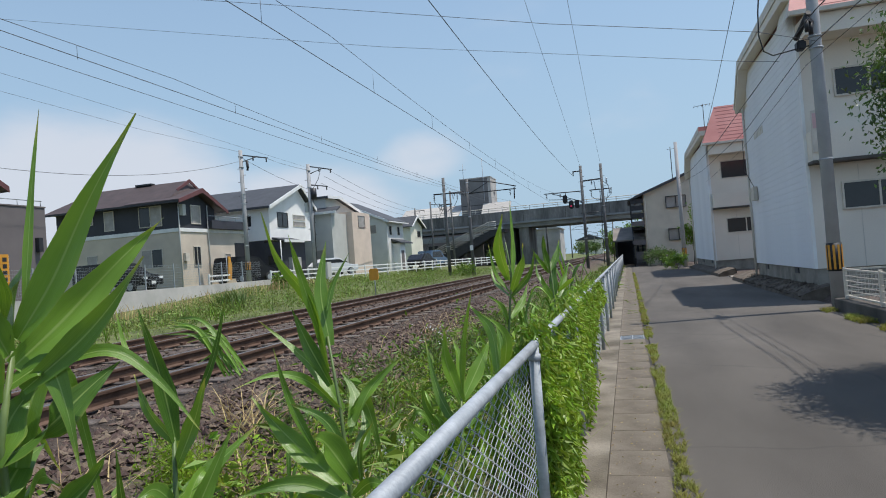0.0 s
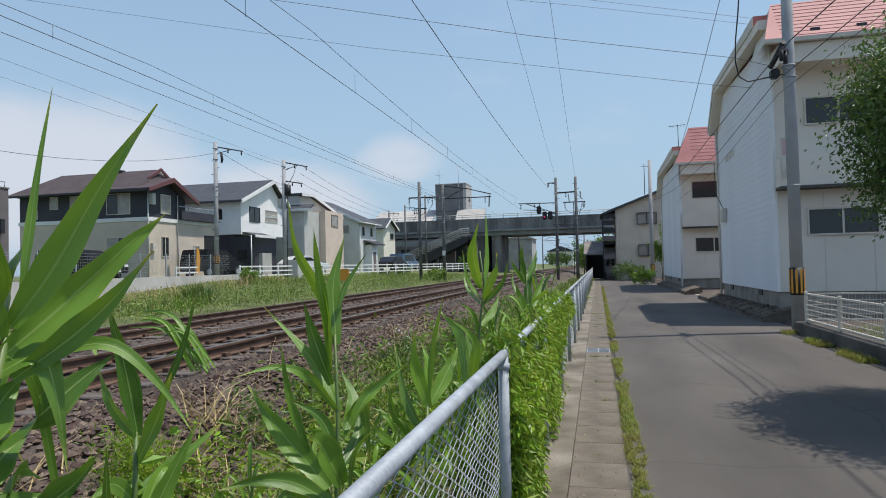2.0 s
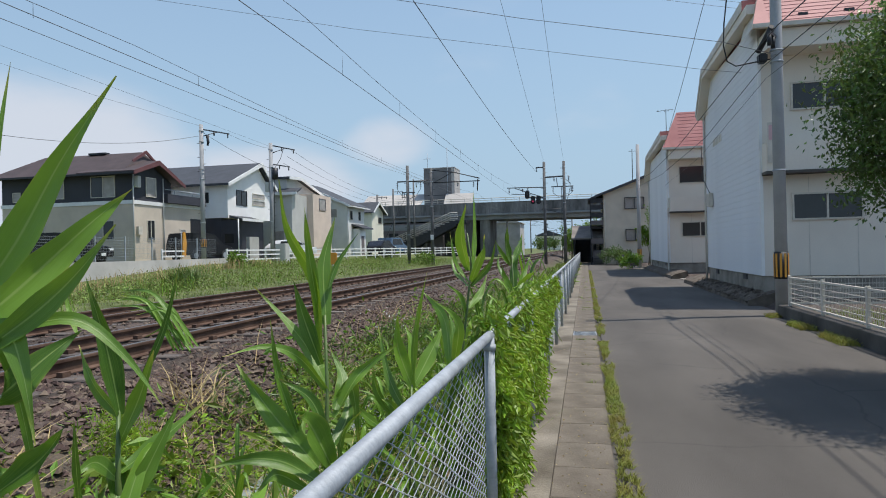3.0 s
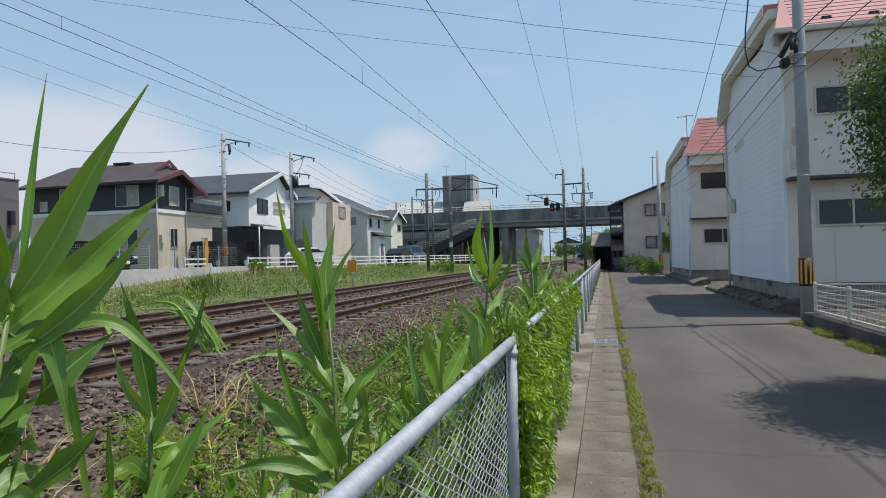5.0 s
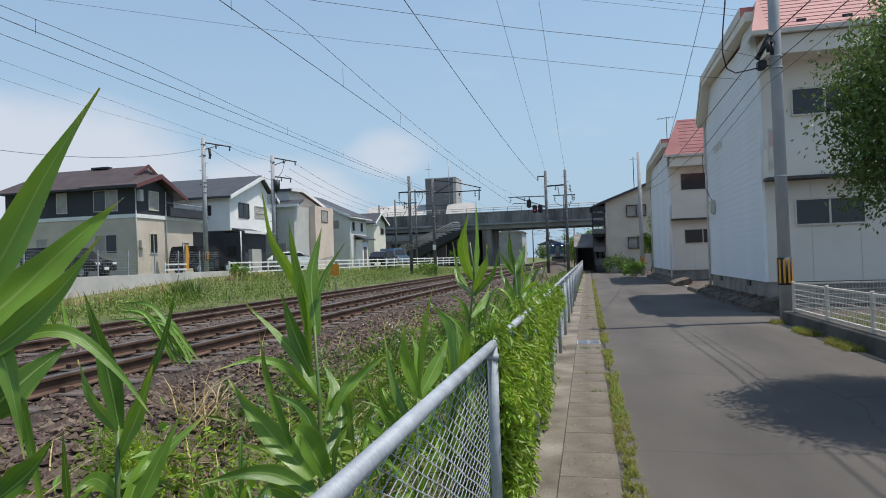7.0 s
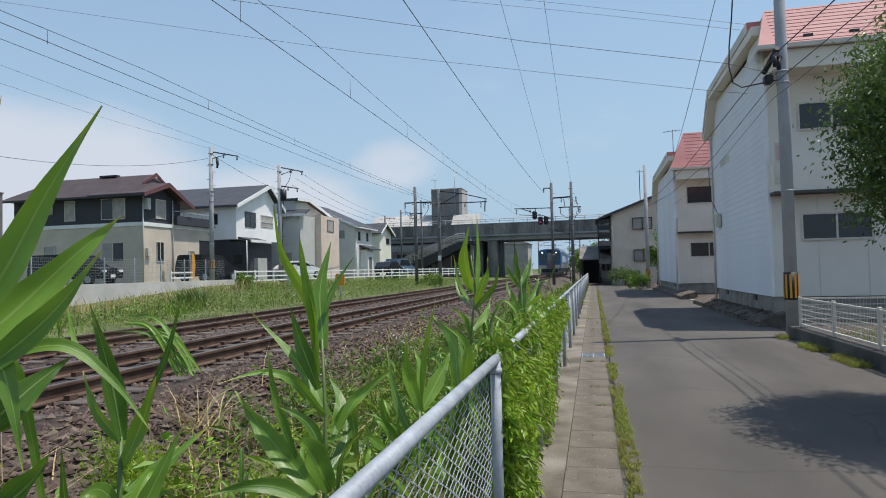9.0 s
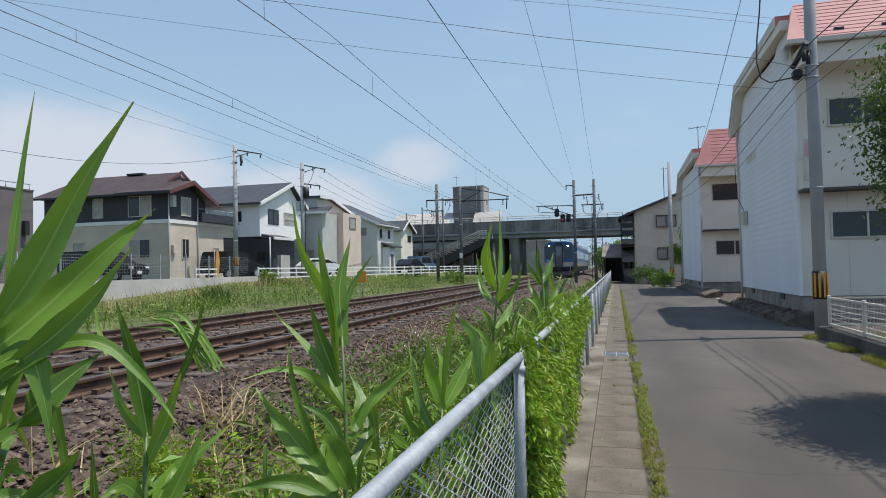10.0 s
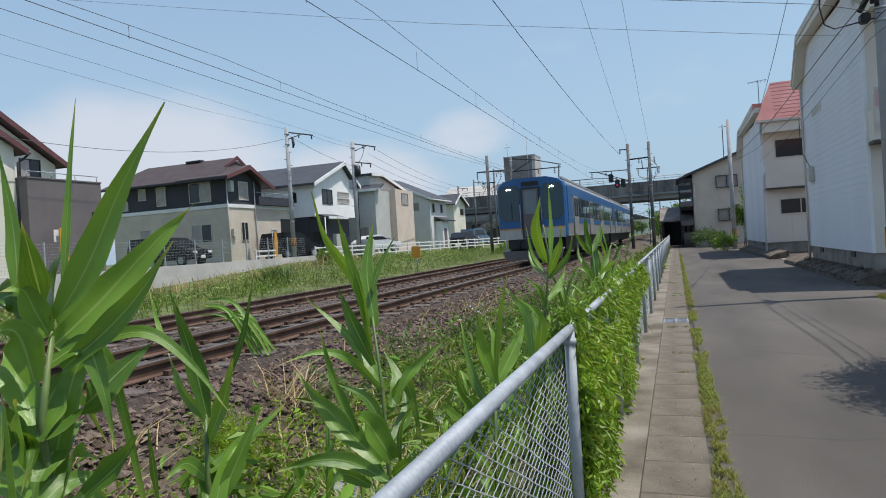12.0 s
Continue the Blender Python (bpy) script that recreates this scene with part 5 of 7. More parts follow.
for mast, rows in ((mast_a, ((3.5, 6.55, 0.5), (2.2, 6.5, 0.35))), (mast_b, ((-0.88, 6.6, 0.6), (1.1, 6.6, 0.6), (0.45, 5.7, 0.4), (-0.45, 5.7, 0.5), (1.65, 6.6, 0.35))),
                   (mast_c, ((-0.66, 8.3, 0.4), (-3.1, 6.55, 0.45), (-1.9, 6.5, 0.3), (0.85, 7.4, 0.4))), (mast_d, ((-0.95, 6.65, 0.55), (0.72, 6.65, 0.5), (0.4, 7.6, 0.5)))):
    for x, z, drop in rows:
        disc_insulator(mast, x, z, drop)
part("sign_plate", boxes((-0.13, 0.13, -0.16, -0.15, 1.9, 2.3)), WHITE_TRIM, mast_a, "small white plate on the pole")
part("jumper", tubes(([(-0.95, 0, 6.1), (-0.5, 0, 5.75), (0.3, 0, 5.8), (0.72, 0, 6.2)], 0.02, 5), ([(0.1, -0.1, 7.3), (0.55, -0.1, 6.9), (0.45, -0.1, 6.2), (0.2, -0.1, 5.4)], 0.02, 5)), DARK_METAL, mast_d)
part("jumper", tubes(([(-0.88, 0, 6.0), (-0.4, 0, 5.3), (0.1, 0, 5.3)], 0.02, 5), ([(1.1, 0, 6.0), (0.7, 0, 5.4), (0.2, 0, 5.2)], 0.02, 5)), DARK_METAL, mast_b)
for y in (104, 150, 200, 260):
    catenary_pole(-12.3, y, 0.4, 7.7, "distant catenary pole beyond the overpass", LONG_ARM)
    catenary_pole(-2.6, y - 14, 0.4, 7.7, "distant catenary pole beyond the overpass", [("bracket", [(0, 0, 6.6), (-3.2, 0, 6.6)], 0.045), ("bracket", [(0, 0, 5.8), (-2.4, 0, 6.5)], 0.035)])

RED_LAMP = lamp_mat("red_signal_lamp", (0.7, 0.03, 0.10), 0.35)
sig = thing("railway_signal", "three black signal heads with a red lamp hung from a bracket", "railway signal", group="railway signals")
part("hanger", tubes(([(-4.85, 57.0, 6.95), (-4.85, 57.0, 6.0)], 0.04, 6), ([(-4.85, 57, 6.1), (-3.4, 57, 6.0)], 0.04, 6)), DARK_METAL, sig)
for x, z in ((-4.9, 6.35), (-4.4, 5.85), (-3.92, 5.85)):
    hd = part("signal_head", rounded(x - 0.2, x + 0.2, 56.75, 56.95, z - 0.36, z + 0.36, 0.07), BLACK, sig)
    part("hood", tubes(([(x, 56.76, z - 0.12), (x, 56.55, z - 0.14)], 0.13, 10)), BLACK, hd)
part("lamp", tubes(([(-4.4, 56.53, 5.7), (-4.4, 56.545, 5.7)], 0.075, 12)), RED_LAMP, sig, "lit red signal lamp")


# ---- road overpass ----
def overpass():
    b = thing("overpass", "weathered grey concrete road overpass crossing above the railway", "overpass")
    part("parapet", boxes((-70, 40, 91.8, 92.1, 6.75, 8.3)), BRIDGE, b, "stained concrete parapet")
    part("deck", boxes((-70, 40, 92.1, 101.2, 6.55, 7.1)), BRIDGE, b)
    for y in (92.2, 95.4, 99.6):
        part("girder", boxes((-70, 40, y, y + 0.6, 5.9, 6.55)), BRIDGE_STEEL, b)
    part("ledge", boxes((-70, 40, 91.6, 92.2, 6.5, 6.745)), BRIDGE_STEEL, b, "paler concrete ledge")
    part("parapet", boxes((-70, 40, 101.2, 101.5, 6.75, 8.3)), BRIDGE, b)
    part("coping", boxes((-70, 40, 91.74, 92.16, 8.304, 8.38)), BRIDGE_STEEL, b)
    joint = mesh_of(boxes((-0.03, 0.03, -0.012, 0, 6.75, 8.3)), DARK_CONCRETE, "parapet_joint")
    for k in range(18):
        ob = new("parapet_joint", joint)
        ob.parent, ob.location = b, (-68 + k * 6, 91.8, 0)
    for z, r in ((8.98, 0.05), (8.68, 0.035)):
        part("rail", tubes(([(-70, 91.95, z), (40, 91.95, z)], r, 6)), OFF_WHITE, b, "pale handrail")
    post = mesh_of(boxes((-0.04, 0.04, -0.04, 0.04, 0, 0.6)), OFF_WHITE, "rail_post")
    for k in range(55):
        ob = new("rail_post", post)
        ob.parent, ob.location = b, (-69 + k * 2, 91.95, 8.38)
    part("drain_pipe", tubes(([(-17.2, 91.7, 6.5), (-17.2, 91.7, 0.5)], 0.08, 8)), GALV, b)
    for x in (-16.4, -14.2, 9, 14):
        part("pier", boxes((x - 0.7, x + 0.7, 92.6, 100.5, -0.3, 5.9)), BRIDGE, b)
    for x in (-70, -24):
        part("abutment", boxes((x, x + 5 if x > -50 else x + 44, 95.5, 101, 0, 5.9)), BRIDGE, b)
    part("abutment", boxes((17, 40, 92.5, 101, -0.3, 5.9)), BRIDGE, b)
    s = thing("footbridge_stairs", "dark steel stairs with pale rails climbing to the overpass", "stairs")
    part("flight", prism([(-27, 1.5), (-24.8, 1.5), (-17.6, 5.0), (-17.6, 5.75), (-18.4, 5.75), (-27, 2.3)], 88.5, 90.8), DARK_METAL, s)
    part("landing", boxes((-17.6, -16.2, 88.4, 91.55, 5.3, 5.75)), DARK_METAL, s)
    for dz in (0.25, 0.55, 0.85, 1.1):
        part("balustrade_rail", tubes(([(-27, 88.42, 2.3 + dz), (-18.4, 88.42, 5.75 + dz), (-17.4, 88.42, 5.75 + dz)], 0.06, 6)), TIN_ROOF, s)
    for k in range(14):
        x = -26.8 + k * 0.64
        z = 2.3 + (x + 27) * 0.401
        part("tread", boxes((x, x + 0.5, 88.45, 90.8, z + 0.03, z + 0.12)), TIN_ROOF, s)
        part("baluster", boxes((x, x + 0.06, 88.38, 88.46, z, z + 1.1)), TIN_ROOF, s)
    for x in (-22.5, -16.8):
        part("stair_post", boxes((x, x + 0.3, 89.4, 89.8, 0.3, 3.4 if x < -20 else 5.3)), BRIDGE, s)
    st = thing("station_building", "low tin-roofed building with a tall grey tower behind the overpass", "building")
    part("tower", boxes((-26.05, -21.35, 104, 109, 4, 15.2)), TOWER_GREY, st, "grey panelled lift tower")
    part("tower_side", boxes((-21.34, -20.85, 104.0, 108.8, 4, 15.2)), TIN_ROOF, st)
    part("tower_cap", boxes((-26.1, -20.8, 103.95, 109.05, 15.2, 15.34)), TIN_ROOF, st)
    for k in range(4):
        part("panel_joint", boxes((-26.05, -21.35, 103.97, 104, 6.5 + k * 2.1, 6.58 + k * 2.1)), DARK_METAL, st)
    part("roof", prism([(101.7, 8.9), (103.9, 10.9), (103.9, 10.7), (101.7, 8.7)], -22.3, -17.6, "x"), TIN_ROOF, st, "sloping pale tin roof")
    part("roof", prism([(101.8, 9.1), (106.0, 11.2), (106.0, 11.0), (101.8, 8.9)], -36.5, -26.2, "x"), TIN_ROOF, st)
    part("hall", boxes((-36, -15, 103, 109, 0, 9.2)), BROWN_GREY, st)
    part("antenna", tubes(([(-22.0, 103.9, 9), (-22.0, 103.9, 18.5)], 0.06, 6), ([(-25.6, 105, 14), (-25.6, 105, 18)], 0.04, 6), ([(-26.2, 105, 17), (-25.0, 105, 17)], 0.04, 6)), GALV, st)
    ln = thing("lean_to", "dark brown lean-to building under the overpass", "building")
    part("wall", boxes((-34, -20, 90.85, 91.5, 0.8, 5.6)), BROWN_GREY, ln)
    part("band", boxes((-34, -19.9, 90.75, 90.846, 4.6, 5.4)), BRIDGE_STEEL, ln)
    for k in range(5):
        part("window", boxes((-33 + k * 2.4, -31.6 + k * 2.4, 90.78, 90.846, 2.8, 4.2)), GLASS, ln)


overpass()


def far_town():
    for k in range(16):
        x = -150 + k * 18 + random.uniform(-4, 4)
        y = random.uniform(240, 330)
        if -14 < x < 6:
            continue
        h = random.uniform(6, 9)
        w = random.uniform(9, 13)
        m = random.choice((GREY_HOUSE, CREAM_HOUSE, WHITE_HOUSE, TAN_HOUSE))
        t = thing("distant_house", "small distant house beyond the overpass", "house", group="distant houses")
        part("wall", boxes((x, x + w, y, y + 9, 0, h)), m, t)
        part("roof", prism([(x - 0.6, h), (x + w / 2, h + 2.4), (x + w + 0.6, h), (x + w + 0.6, h - 0.2), (x - 0.6, h - 0.2)], y - 0.6, y + 9.6), DARK_ROOF, t)
        for q in range(3):
            part("window", boxes((x + 1 + q * 2.8, x + 2.6 + q * 2.8, y - 0.04, y, h - 2.6, h - 1.4)), GLASS, t)
    sh = thing("trackside_shed", "pale corrugated trackside shed beyond the overpass", "shed")
    part("wall", boxes((-16, -11.6, 118, 126, 0, 6.4)), PALE_CONCRETE, sh)
    part("roof", prism([(-16.3, 6.4), (-13.8, 7.0), (-11.3, 6.4), (-11.3, 6.3), (-16.3, 6.3)], 117.7, 126.3), TIN_ROOF, sh)


far_town()


# ---- train ----
LIGHT = lamp_mat("headlight", (1.0, 0.95, 0.82), 14.0)
CLEAR = mat("pale_door_glass", (0.16, 0.19, 0.20), 0.1, 0.1, 2, 10, 0.0)
train_rows = []


def train_body_outline(w):
    return [(-w + 0.02, 1.0), (-w, 1.5), (-w, 3.05), (-w + 0.06, 3.24), (-w + 0.26, 3.38), (-0.7, 3.5), (0.7, 3.5), (w - 0.26, 3.38), (w - 0.06, 3.24), (w, 3.05), (w, 1.5), (w - 0.02, 1.0)]


def train():
    """Two cars; the front is at y = 0 of its own space, the rail at z = 0."""
    t = thing("train", "blue and grey two-car electric train with lit headlights", "train")
    w = 1.45
    for car_y in (0.0, 20.3):
        y0, y1 = car_y + (0.35 if car_y == 0 else 0), car_y + 19.9
        part("car_body", prism(train_body_outline(w), y0, y1), TRAIN_STEEL, t, "brushed grey steel body")
        for s in (-1, 1):
            lo, hi = sorted((s * (w + 0.004), s * (w + 0.02)))
            part("upper_stripe", boxes((lo, hi, y0, y1, 2.72, 3.12)), TRAIN_BLUE, t, "blue upper stripe")
            part("waist_stripe", boxes((lo, hi, y0, y1, 1.56, 1.76)), TRAIN_BLUE, t, "blue waist stripe")
            part("front_panel", boxes((lo, hi, y0, y0 + 1.25, 1.785, 2.715)), TRAIN_BLUE, t)
            k = y0 + 1.5
            n = 0
            while k < y1 - 1.4:
                lo2, hi2 = sorted((s * (w + 0.021), s * (w + 0.035)))
                if n % 4 == 0:
                    d = part("door", boxes((lo2, hi2, k, k + 1.35, 1.02, 2.74)), TRAIN_STEEL, t, "grey sliding door")
                    lo3, hi3 = sorted((s * (w + 0.036), s * (w + 0.042)))
                    for q in (0.12, 0.74):
                        part("door_window", boxes((lo3, hi3, k + q, k + q + 0.5, 1.85, 2.62)), TRAIN_GLASS, d)
                    k += 1.7
                else:
                    part("window", boxes((lo2, hi2, k, k + 1.05, 1.82, 2.68)), TRAIN_GLASS, t)
                    k += 1.25
                n += 1
        part("underframe", boxes((-1.2, 1.2, y0 + 0.6, y1 - 0.4, 0.45, 1.0)), BLACK, t, "dark underfloor equipment")
        for by in (y0 + 3.0, y1 - 3.2):
            bg = part("bogie", boxes((-1.05, 1.05, by - 1.5, by + 1.5, 0.35, 0.72)), BLACK, t)
            for wy in (by - 1.05, by + 1.05):
                for s in (-1, 1):
                    part("wheel", tubes(([(s * 0.5, wy, 0.43), (s * 0.62, wy, 0.43)], 0.43, 16)), RUST, bg)
        part("roof_unit", rounded(-0.85, 0.85, car_y + 8, car_y + 11.5, 3.46, 3.7, 0.08), TRAIN_STEEL, t)
    # front
    front = bmesh.new()
    rings = []
    for y, k in ((0.36, 1.0), (0.12, 0.985), (0.0, 0.94)):
        rings.append([front.verts.new((x * k, y, z if z < 2 else 1.0 + (z - 1.0) * (0.985 + 0.015 * k))) for x, z in train_body_outline(w)])
    for a, b in zip(rings, rings[1:]):
        for i in range(len(a)):
            front.faces.new((a[i], a[(i + 1) % len(a)], b[(i + 1) % len(b)], b[i]))
    front.faces.new(rings[-1])
    bmesh.ops.recalc_face_normals(front, faces=list(front.faces))
    part("front", front, TRAIN_BLUE, t, "blue painted cab front")
    part("apron", boxes((-1.36, 1.36, -0.03, 0.3, 0.98, 1.38)), TRAIN_STEEL, t, "grey lower apron")
    part("orange_line", boxes((-1.36, 1.36, -0.036, 0.29, 1.384, 1.43)), ORANGE, t)
    for s in (-1, 1):
        x0, x1 = sorted((s * 0.46, s * 1.34))
        corner = 0.2
        pane = [(x0, 1.95), (x0 + corner, 1.74), (x1 - corner * 0.6, 1.74), (x1, 1.86), (x1, 3.0), (x1 - 0.1, 3.2), (x0 + 0.12, 3.2), (x0, 3.02)]
        if s > 0:
            pane = [(x1 + x0 - a, b) for a, b in pane][::-1]
        part("windscreen", prism(pane, -0.03, 0.02), TRAIN_GLASS, t, "large dark teal windscreen")
        part("headlight", rounded(s * 0.9 - 0.095, s * 0.9 + 0.095, -0.05, -0.032, 3.03, 3.085, 0.008, 1), LIGHT, t, "lit headlight")
    dr = part("end_door", boxes((-0.4, 0.4, -0.045, 0.02, 1.0, 3.1)), DARK_METAL, t, "dark framed front door")
    part("door_panel", boxes((-0.32, 0.32, -0.055, -0.046, 1.05, 3.02)), BROWN_GREY, dr)
    part("door_glass", boxes((-0.26, 0.26, -0.064, -0.056, 2.0, 2.95)), CLEAR, dr)
    part("skirt", boxes((-1.05, 1.05, 0.05, 0.5, 0.6, 0.975)), BLACK, t)
    cp = part("coupler", boxes((-0.16, 0.16, -0.5, 0.1, 0.62, 0.9)), DARK_METAL, t)
    part("coupler_head", rounded(-0.22, 0.22, -0.72, -0.5, 0.56, 0.96, 0.05), DARK_METAL, cp)
    part("snow_plough", prism([(-1.15, 0.12), (1.15, 0.12), (1.25, 0.5), (-1.25, 0.5)], -0.18, 0.02), BROWN_GREY, t, "grey-brown snow plough")
    for s in (-1, 1):
        part("step", boxes((s * 1.12 - 0.14, s * 1.12 + 0.14, -0.06, 0.2, 0.5, 0.56)), GALV, t)
        part("step_bracket", boxes((s * 1.12 - 0.02, s * 1.12 + 0.02, -0.02, 0.03, 0.56, 0.98)), GALV, t)
        part("brake_hose", tubes(([(s * 0.5, -0.05, 0.95), (s * 0.52, -0.22, 0.75), (s * 0.48, -0.15, 0.6)], 0.03, 6)), BLACK, t)
        part("wiper", boxes((s * 0.8 - 0.012, s * 0.8 + 0.012, -0.05, -0.032, 1.8, 2.5)), BLACK, t)
        part("handrail", tubes(([(s * 0.44, -0.09, 1.2), (s * 0.44, -0.09, 2.4)], 0.014, 6)), GALV, t)
        for car_y in (0.0, 20.3):
            part("roof_edge", boxes((s * 1.2 - 0.06, s * 1.2 + 0.06, car_y + 0.4, car_y + 19.8, 3.37, 3.46)), TRAIN_STEEL, t, "pale roof edge rail")
    part("destination_panel", boxes((-0.36, 0.36, -0.034, 0.02, 3.16, 3.34)), BLACK, t, "dark destination panel")
    for y in (14.6, 16.2):
        part("pantograph", tubes(([(-0.6, y, 3.5), (0, y + (0.7 if y < 15 else -0.7), 4.1), (0.6, y, 3.5)], 0.03, 6)), DARK_METAL, t)
    part("pantograph", tubes(([(-0.9, 15.4, 4.5), (0.9, 15.4, 4.5)], 0.03, 6), ([(0, 15.3, 4.1), (0, 15.4, 4.5)], 0.03, 6)), DARK_METAL, t)
    return t


moving_train = train()


# ---- overhead wires ----
def sag(a, b, drop, n=10):
    a, b = Vector(a), Vector(b)
    return [a.lerp(b, i / n) - Vector((0, 0, drop * 4 * (i / n) * (1 - i / n))) for i in range(n + 1)]


WIRE_GREY = mat("weathered_wire", (0.10, 0.105, 0.115), 0.7, 0.15, 3, 30, 0.0)


def wire(label, points, r=0.008, m=None):
    bm = tube(bmesh.new(), points, r * 0.85, 5)
    ob = thing("overhead_wire", label, "wire", group="overhead wires")
    part("strand", bm, m or WIRE_GREY, ob)
    return ob


def catenary(x, z_contact, z_low, z_pole, z_mid, label):
    w = thing("catenary_wire", label, "wire", group="overhead wires")
    part("contact_wire", tubes(([(x, -40, z_contact + 0.06), (x, 10, z_contact + 0.04), (x, 57, z_contact - 0.1), (x, 110, z_contact), (x, 200, z_contact - 0.1)], 0.0075, 5)), WIRE_GREY, w)
    for a, b in ((-40, 12), (12, 57), (57, 104), (104, 150), (150, 200)):
        pa = z_pole if a != 12 else z_mid
        pb = z_pole if b != 12 else z_mid
        part("messenger", tubes((sag((x, a, pa), (x, b, pb), (pa + pb) / 2 - z_low), 0.006, 5)), WIRE_GREY, w)
    for y in (9.4, 14.3, 19.1, 24, 29, 34, 39, 45):
        part("dropper", tubes(([(x, y, z_contact), (x, y, z_low + 0.12)], 0.004, 4)), DARK_METAL, w)


catenary(-5.5, 5.78, 6.12, 6.9, 6.45, "contact wire, messenger and droppers over the near track")
catenary(-9.3, 5.82, 5.95, 6.6, 6.13, "contact wire, messenger and droppers over the far track")
wire("single feeder wire beside the far track", [(-10.9, -30, 6.4), (-10.9, 10, 6.27), (-10.9, 30, 6.2), (-12.4, 51, 7.2)])
wire("feeder wire running to a catenary pole", sag((-3.9, -30, 9.4), (-4.05, 57, 8.3), 1.1, 14), 0.013)
wire("thin wire running to the top of a catenary pole", [(-1.9, -10, 10.6), (-2.6, 20.3, 10.1), (-3.0, 40, 9.4), (-3.4, 57, 9.1)])
wire("thin wire running to the top of a catenary pole", [(-0.8, -8, 10.3), (-1.2, 19.6, 9.7), (-1.5, 40, 9.25), (-1.7, 57, 9.1)])
wire("utility wire between the poles beyond the railway", [(-22, -20, 10.6), (-22, 20, 9.97), (-22, 30, 9.7), (-22, 42.6, 9.35)])
wire("utility wire between the poles beyond the railway", [(-23.6, -20, 10.6), (-23.6, 20, 9.85), (-23.8, 28, 9.75), (-24, 37, 9.95)])
wire("sagging service wire to a house beyond the railway", [(-24, 12 + 24.8 * k / 24, 7.22 - 2.85 * (k / 24) + 4.9 * (k / 24) ** 2) for k in range(25)], 0.014)
wire("wire between two utility poles", sag((-24, 37.2, 9.6), (-21.6, 42.6, 7.6), 0.2), 0.014)
wire("wire between two utility poles", sag((-23.2, 39, 9.7), (-22, 42.6, 9.2), 0.1), 0.012)
for k in range(3):
    wire("utility wire running on behind the houses", sag((-21.4 - k * 0.3, 44.6, 9.4 - k * 0.5), (-24, 84, 8.6 - k * 0.4), 0.9), 0.014)
wire("wire crossing high above the railway to a utility pole", [(-22, 14, 11.8), (-12.7, 14, 9.45), (-6.67, 14, 7.96), (-1.27, 14, 6.61), (2.91, 14.6, 5.9), (4.2, 15.4, 5.75)], 0.0075)
wire("wire crossing high above the railway to the apartment block", [(-26, 20, 13.4), (-18.1, 20, 11.5), (-7.3, 20, 8.95), (3.5, 20, 6.72), (4.55, 20.2, 6.6)], 0.0075)
wire("thin pair of wires high above the lane", [(-12, 24, 13.9), (-0.6, 24, 11.4), (5.7, 24, 9.9)], 0.007)
wire("thin pair of wires high above the lane", [(-12, 24.3, 13.7), (-0.6, 24.3, 11.25), (5.7, 24.3, 9.8)], 0.007)
wire("twisted black service cable along the lane", [(3.88, -20, 6.1), (3.86, 10, 5.68), (3.85, 14, 5.97), (3.85, 17.5, 5.95), (3.85, 28, 5.72), (3.86, 40, 5.9), (3.88, 49.4, 6.4)], 0.013, BLACK)
wire("black service cable along the lane", [(3.92, -20, 5.9), (3.9, 10, 5.23), (3.9, 15.4, 5.5), (3.9, 22.3, 5.1), (3.95, 35, 5.3), (3.92, 49.4, 6.0)], 0.010, BLACK)
wire("thin black telephone cable along the lane", [(3.98, -20, 5.6), (3.96, 10, 5.0), (3.97, 15.4, 5.25), (4.0, 24, 4.7), (4.2, 36, 4.8)], 0.006, BLACK)
wire("slack cable from a pole to the farther apartment block", [(4.06, 15.5, 11.0), (3.6, 19.3, 9.12), (3.6, 22.3, 8.26), (3.6, 25.6, 7.34), (3.75, 29.5, 6.9), (4.3, 36, 7.2)], 0.011, BLACK)
wire("thick black cable loop hanging beside a pole", [(3.5, 15.6, 11.2), (3.32, 15.6, 8.2), (3.24, 15.6, 7.2), (3.17, 15.6, 6.6), (3.15, 15.6, 6.1), (3.22, 15.6, 5.74), (3.4, 15.6, 5.62), (3.72, 15.58, 5.66), (4.12, 15.52, 5.7)], 0.019, BLACK)


# ---- foliage ----
rng = np.random.default_rng(7)


def leaf_cloud(name, centers, directions, lengths, widths, material):
    """Many folded pointed leaves in one mesh. centers and directions: n x 3 arrays."""
    n = len(centers)
    d = directions / np.linalg.norm(directions, axis=1)[:, None]
    s = np.cross(d, rng.normal(size=(n, 3)))
    s /= np.linalg.norm(s, axis=1)[:, None] + 1e-9
    nrm = np.cross(d, s)
    L, W = lengths[:, None], widths[:, None]
    v = np.stack([centers, centers + d * L * 0.45 + s * W * 0.5 + nrm * W * 0.15, centers + d * L - nrm * W * 0.2, centers + d * L * 0.45 - s * W * 0.5 + nrm * W * 0.15], 1)
    idx = np.arange(n)[:, None] * 4
    faces = np.concatenate([idx + np.array([[0, 1, 2]]), idx + np.array([[0, 2, 3]])], 0)
    me = bpy.data.meshes.new(name)
    me.from_pydata(v.reshape(-1, 3).tolist(), [], faces.tolist())
    me.materials.append(material)
    return new(name, me)


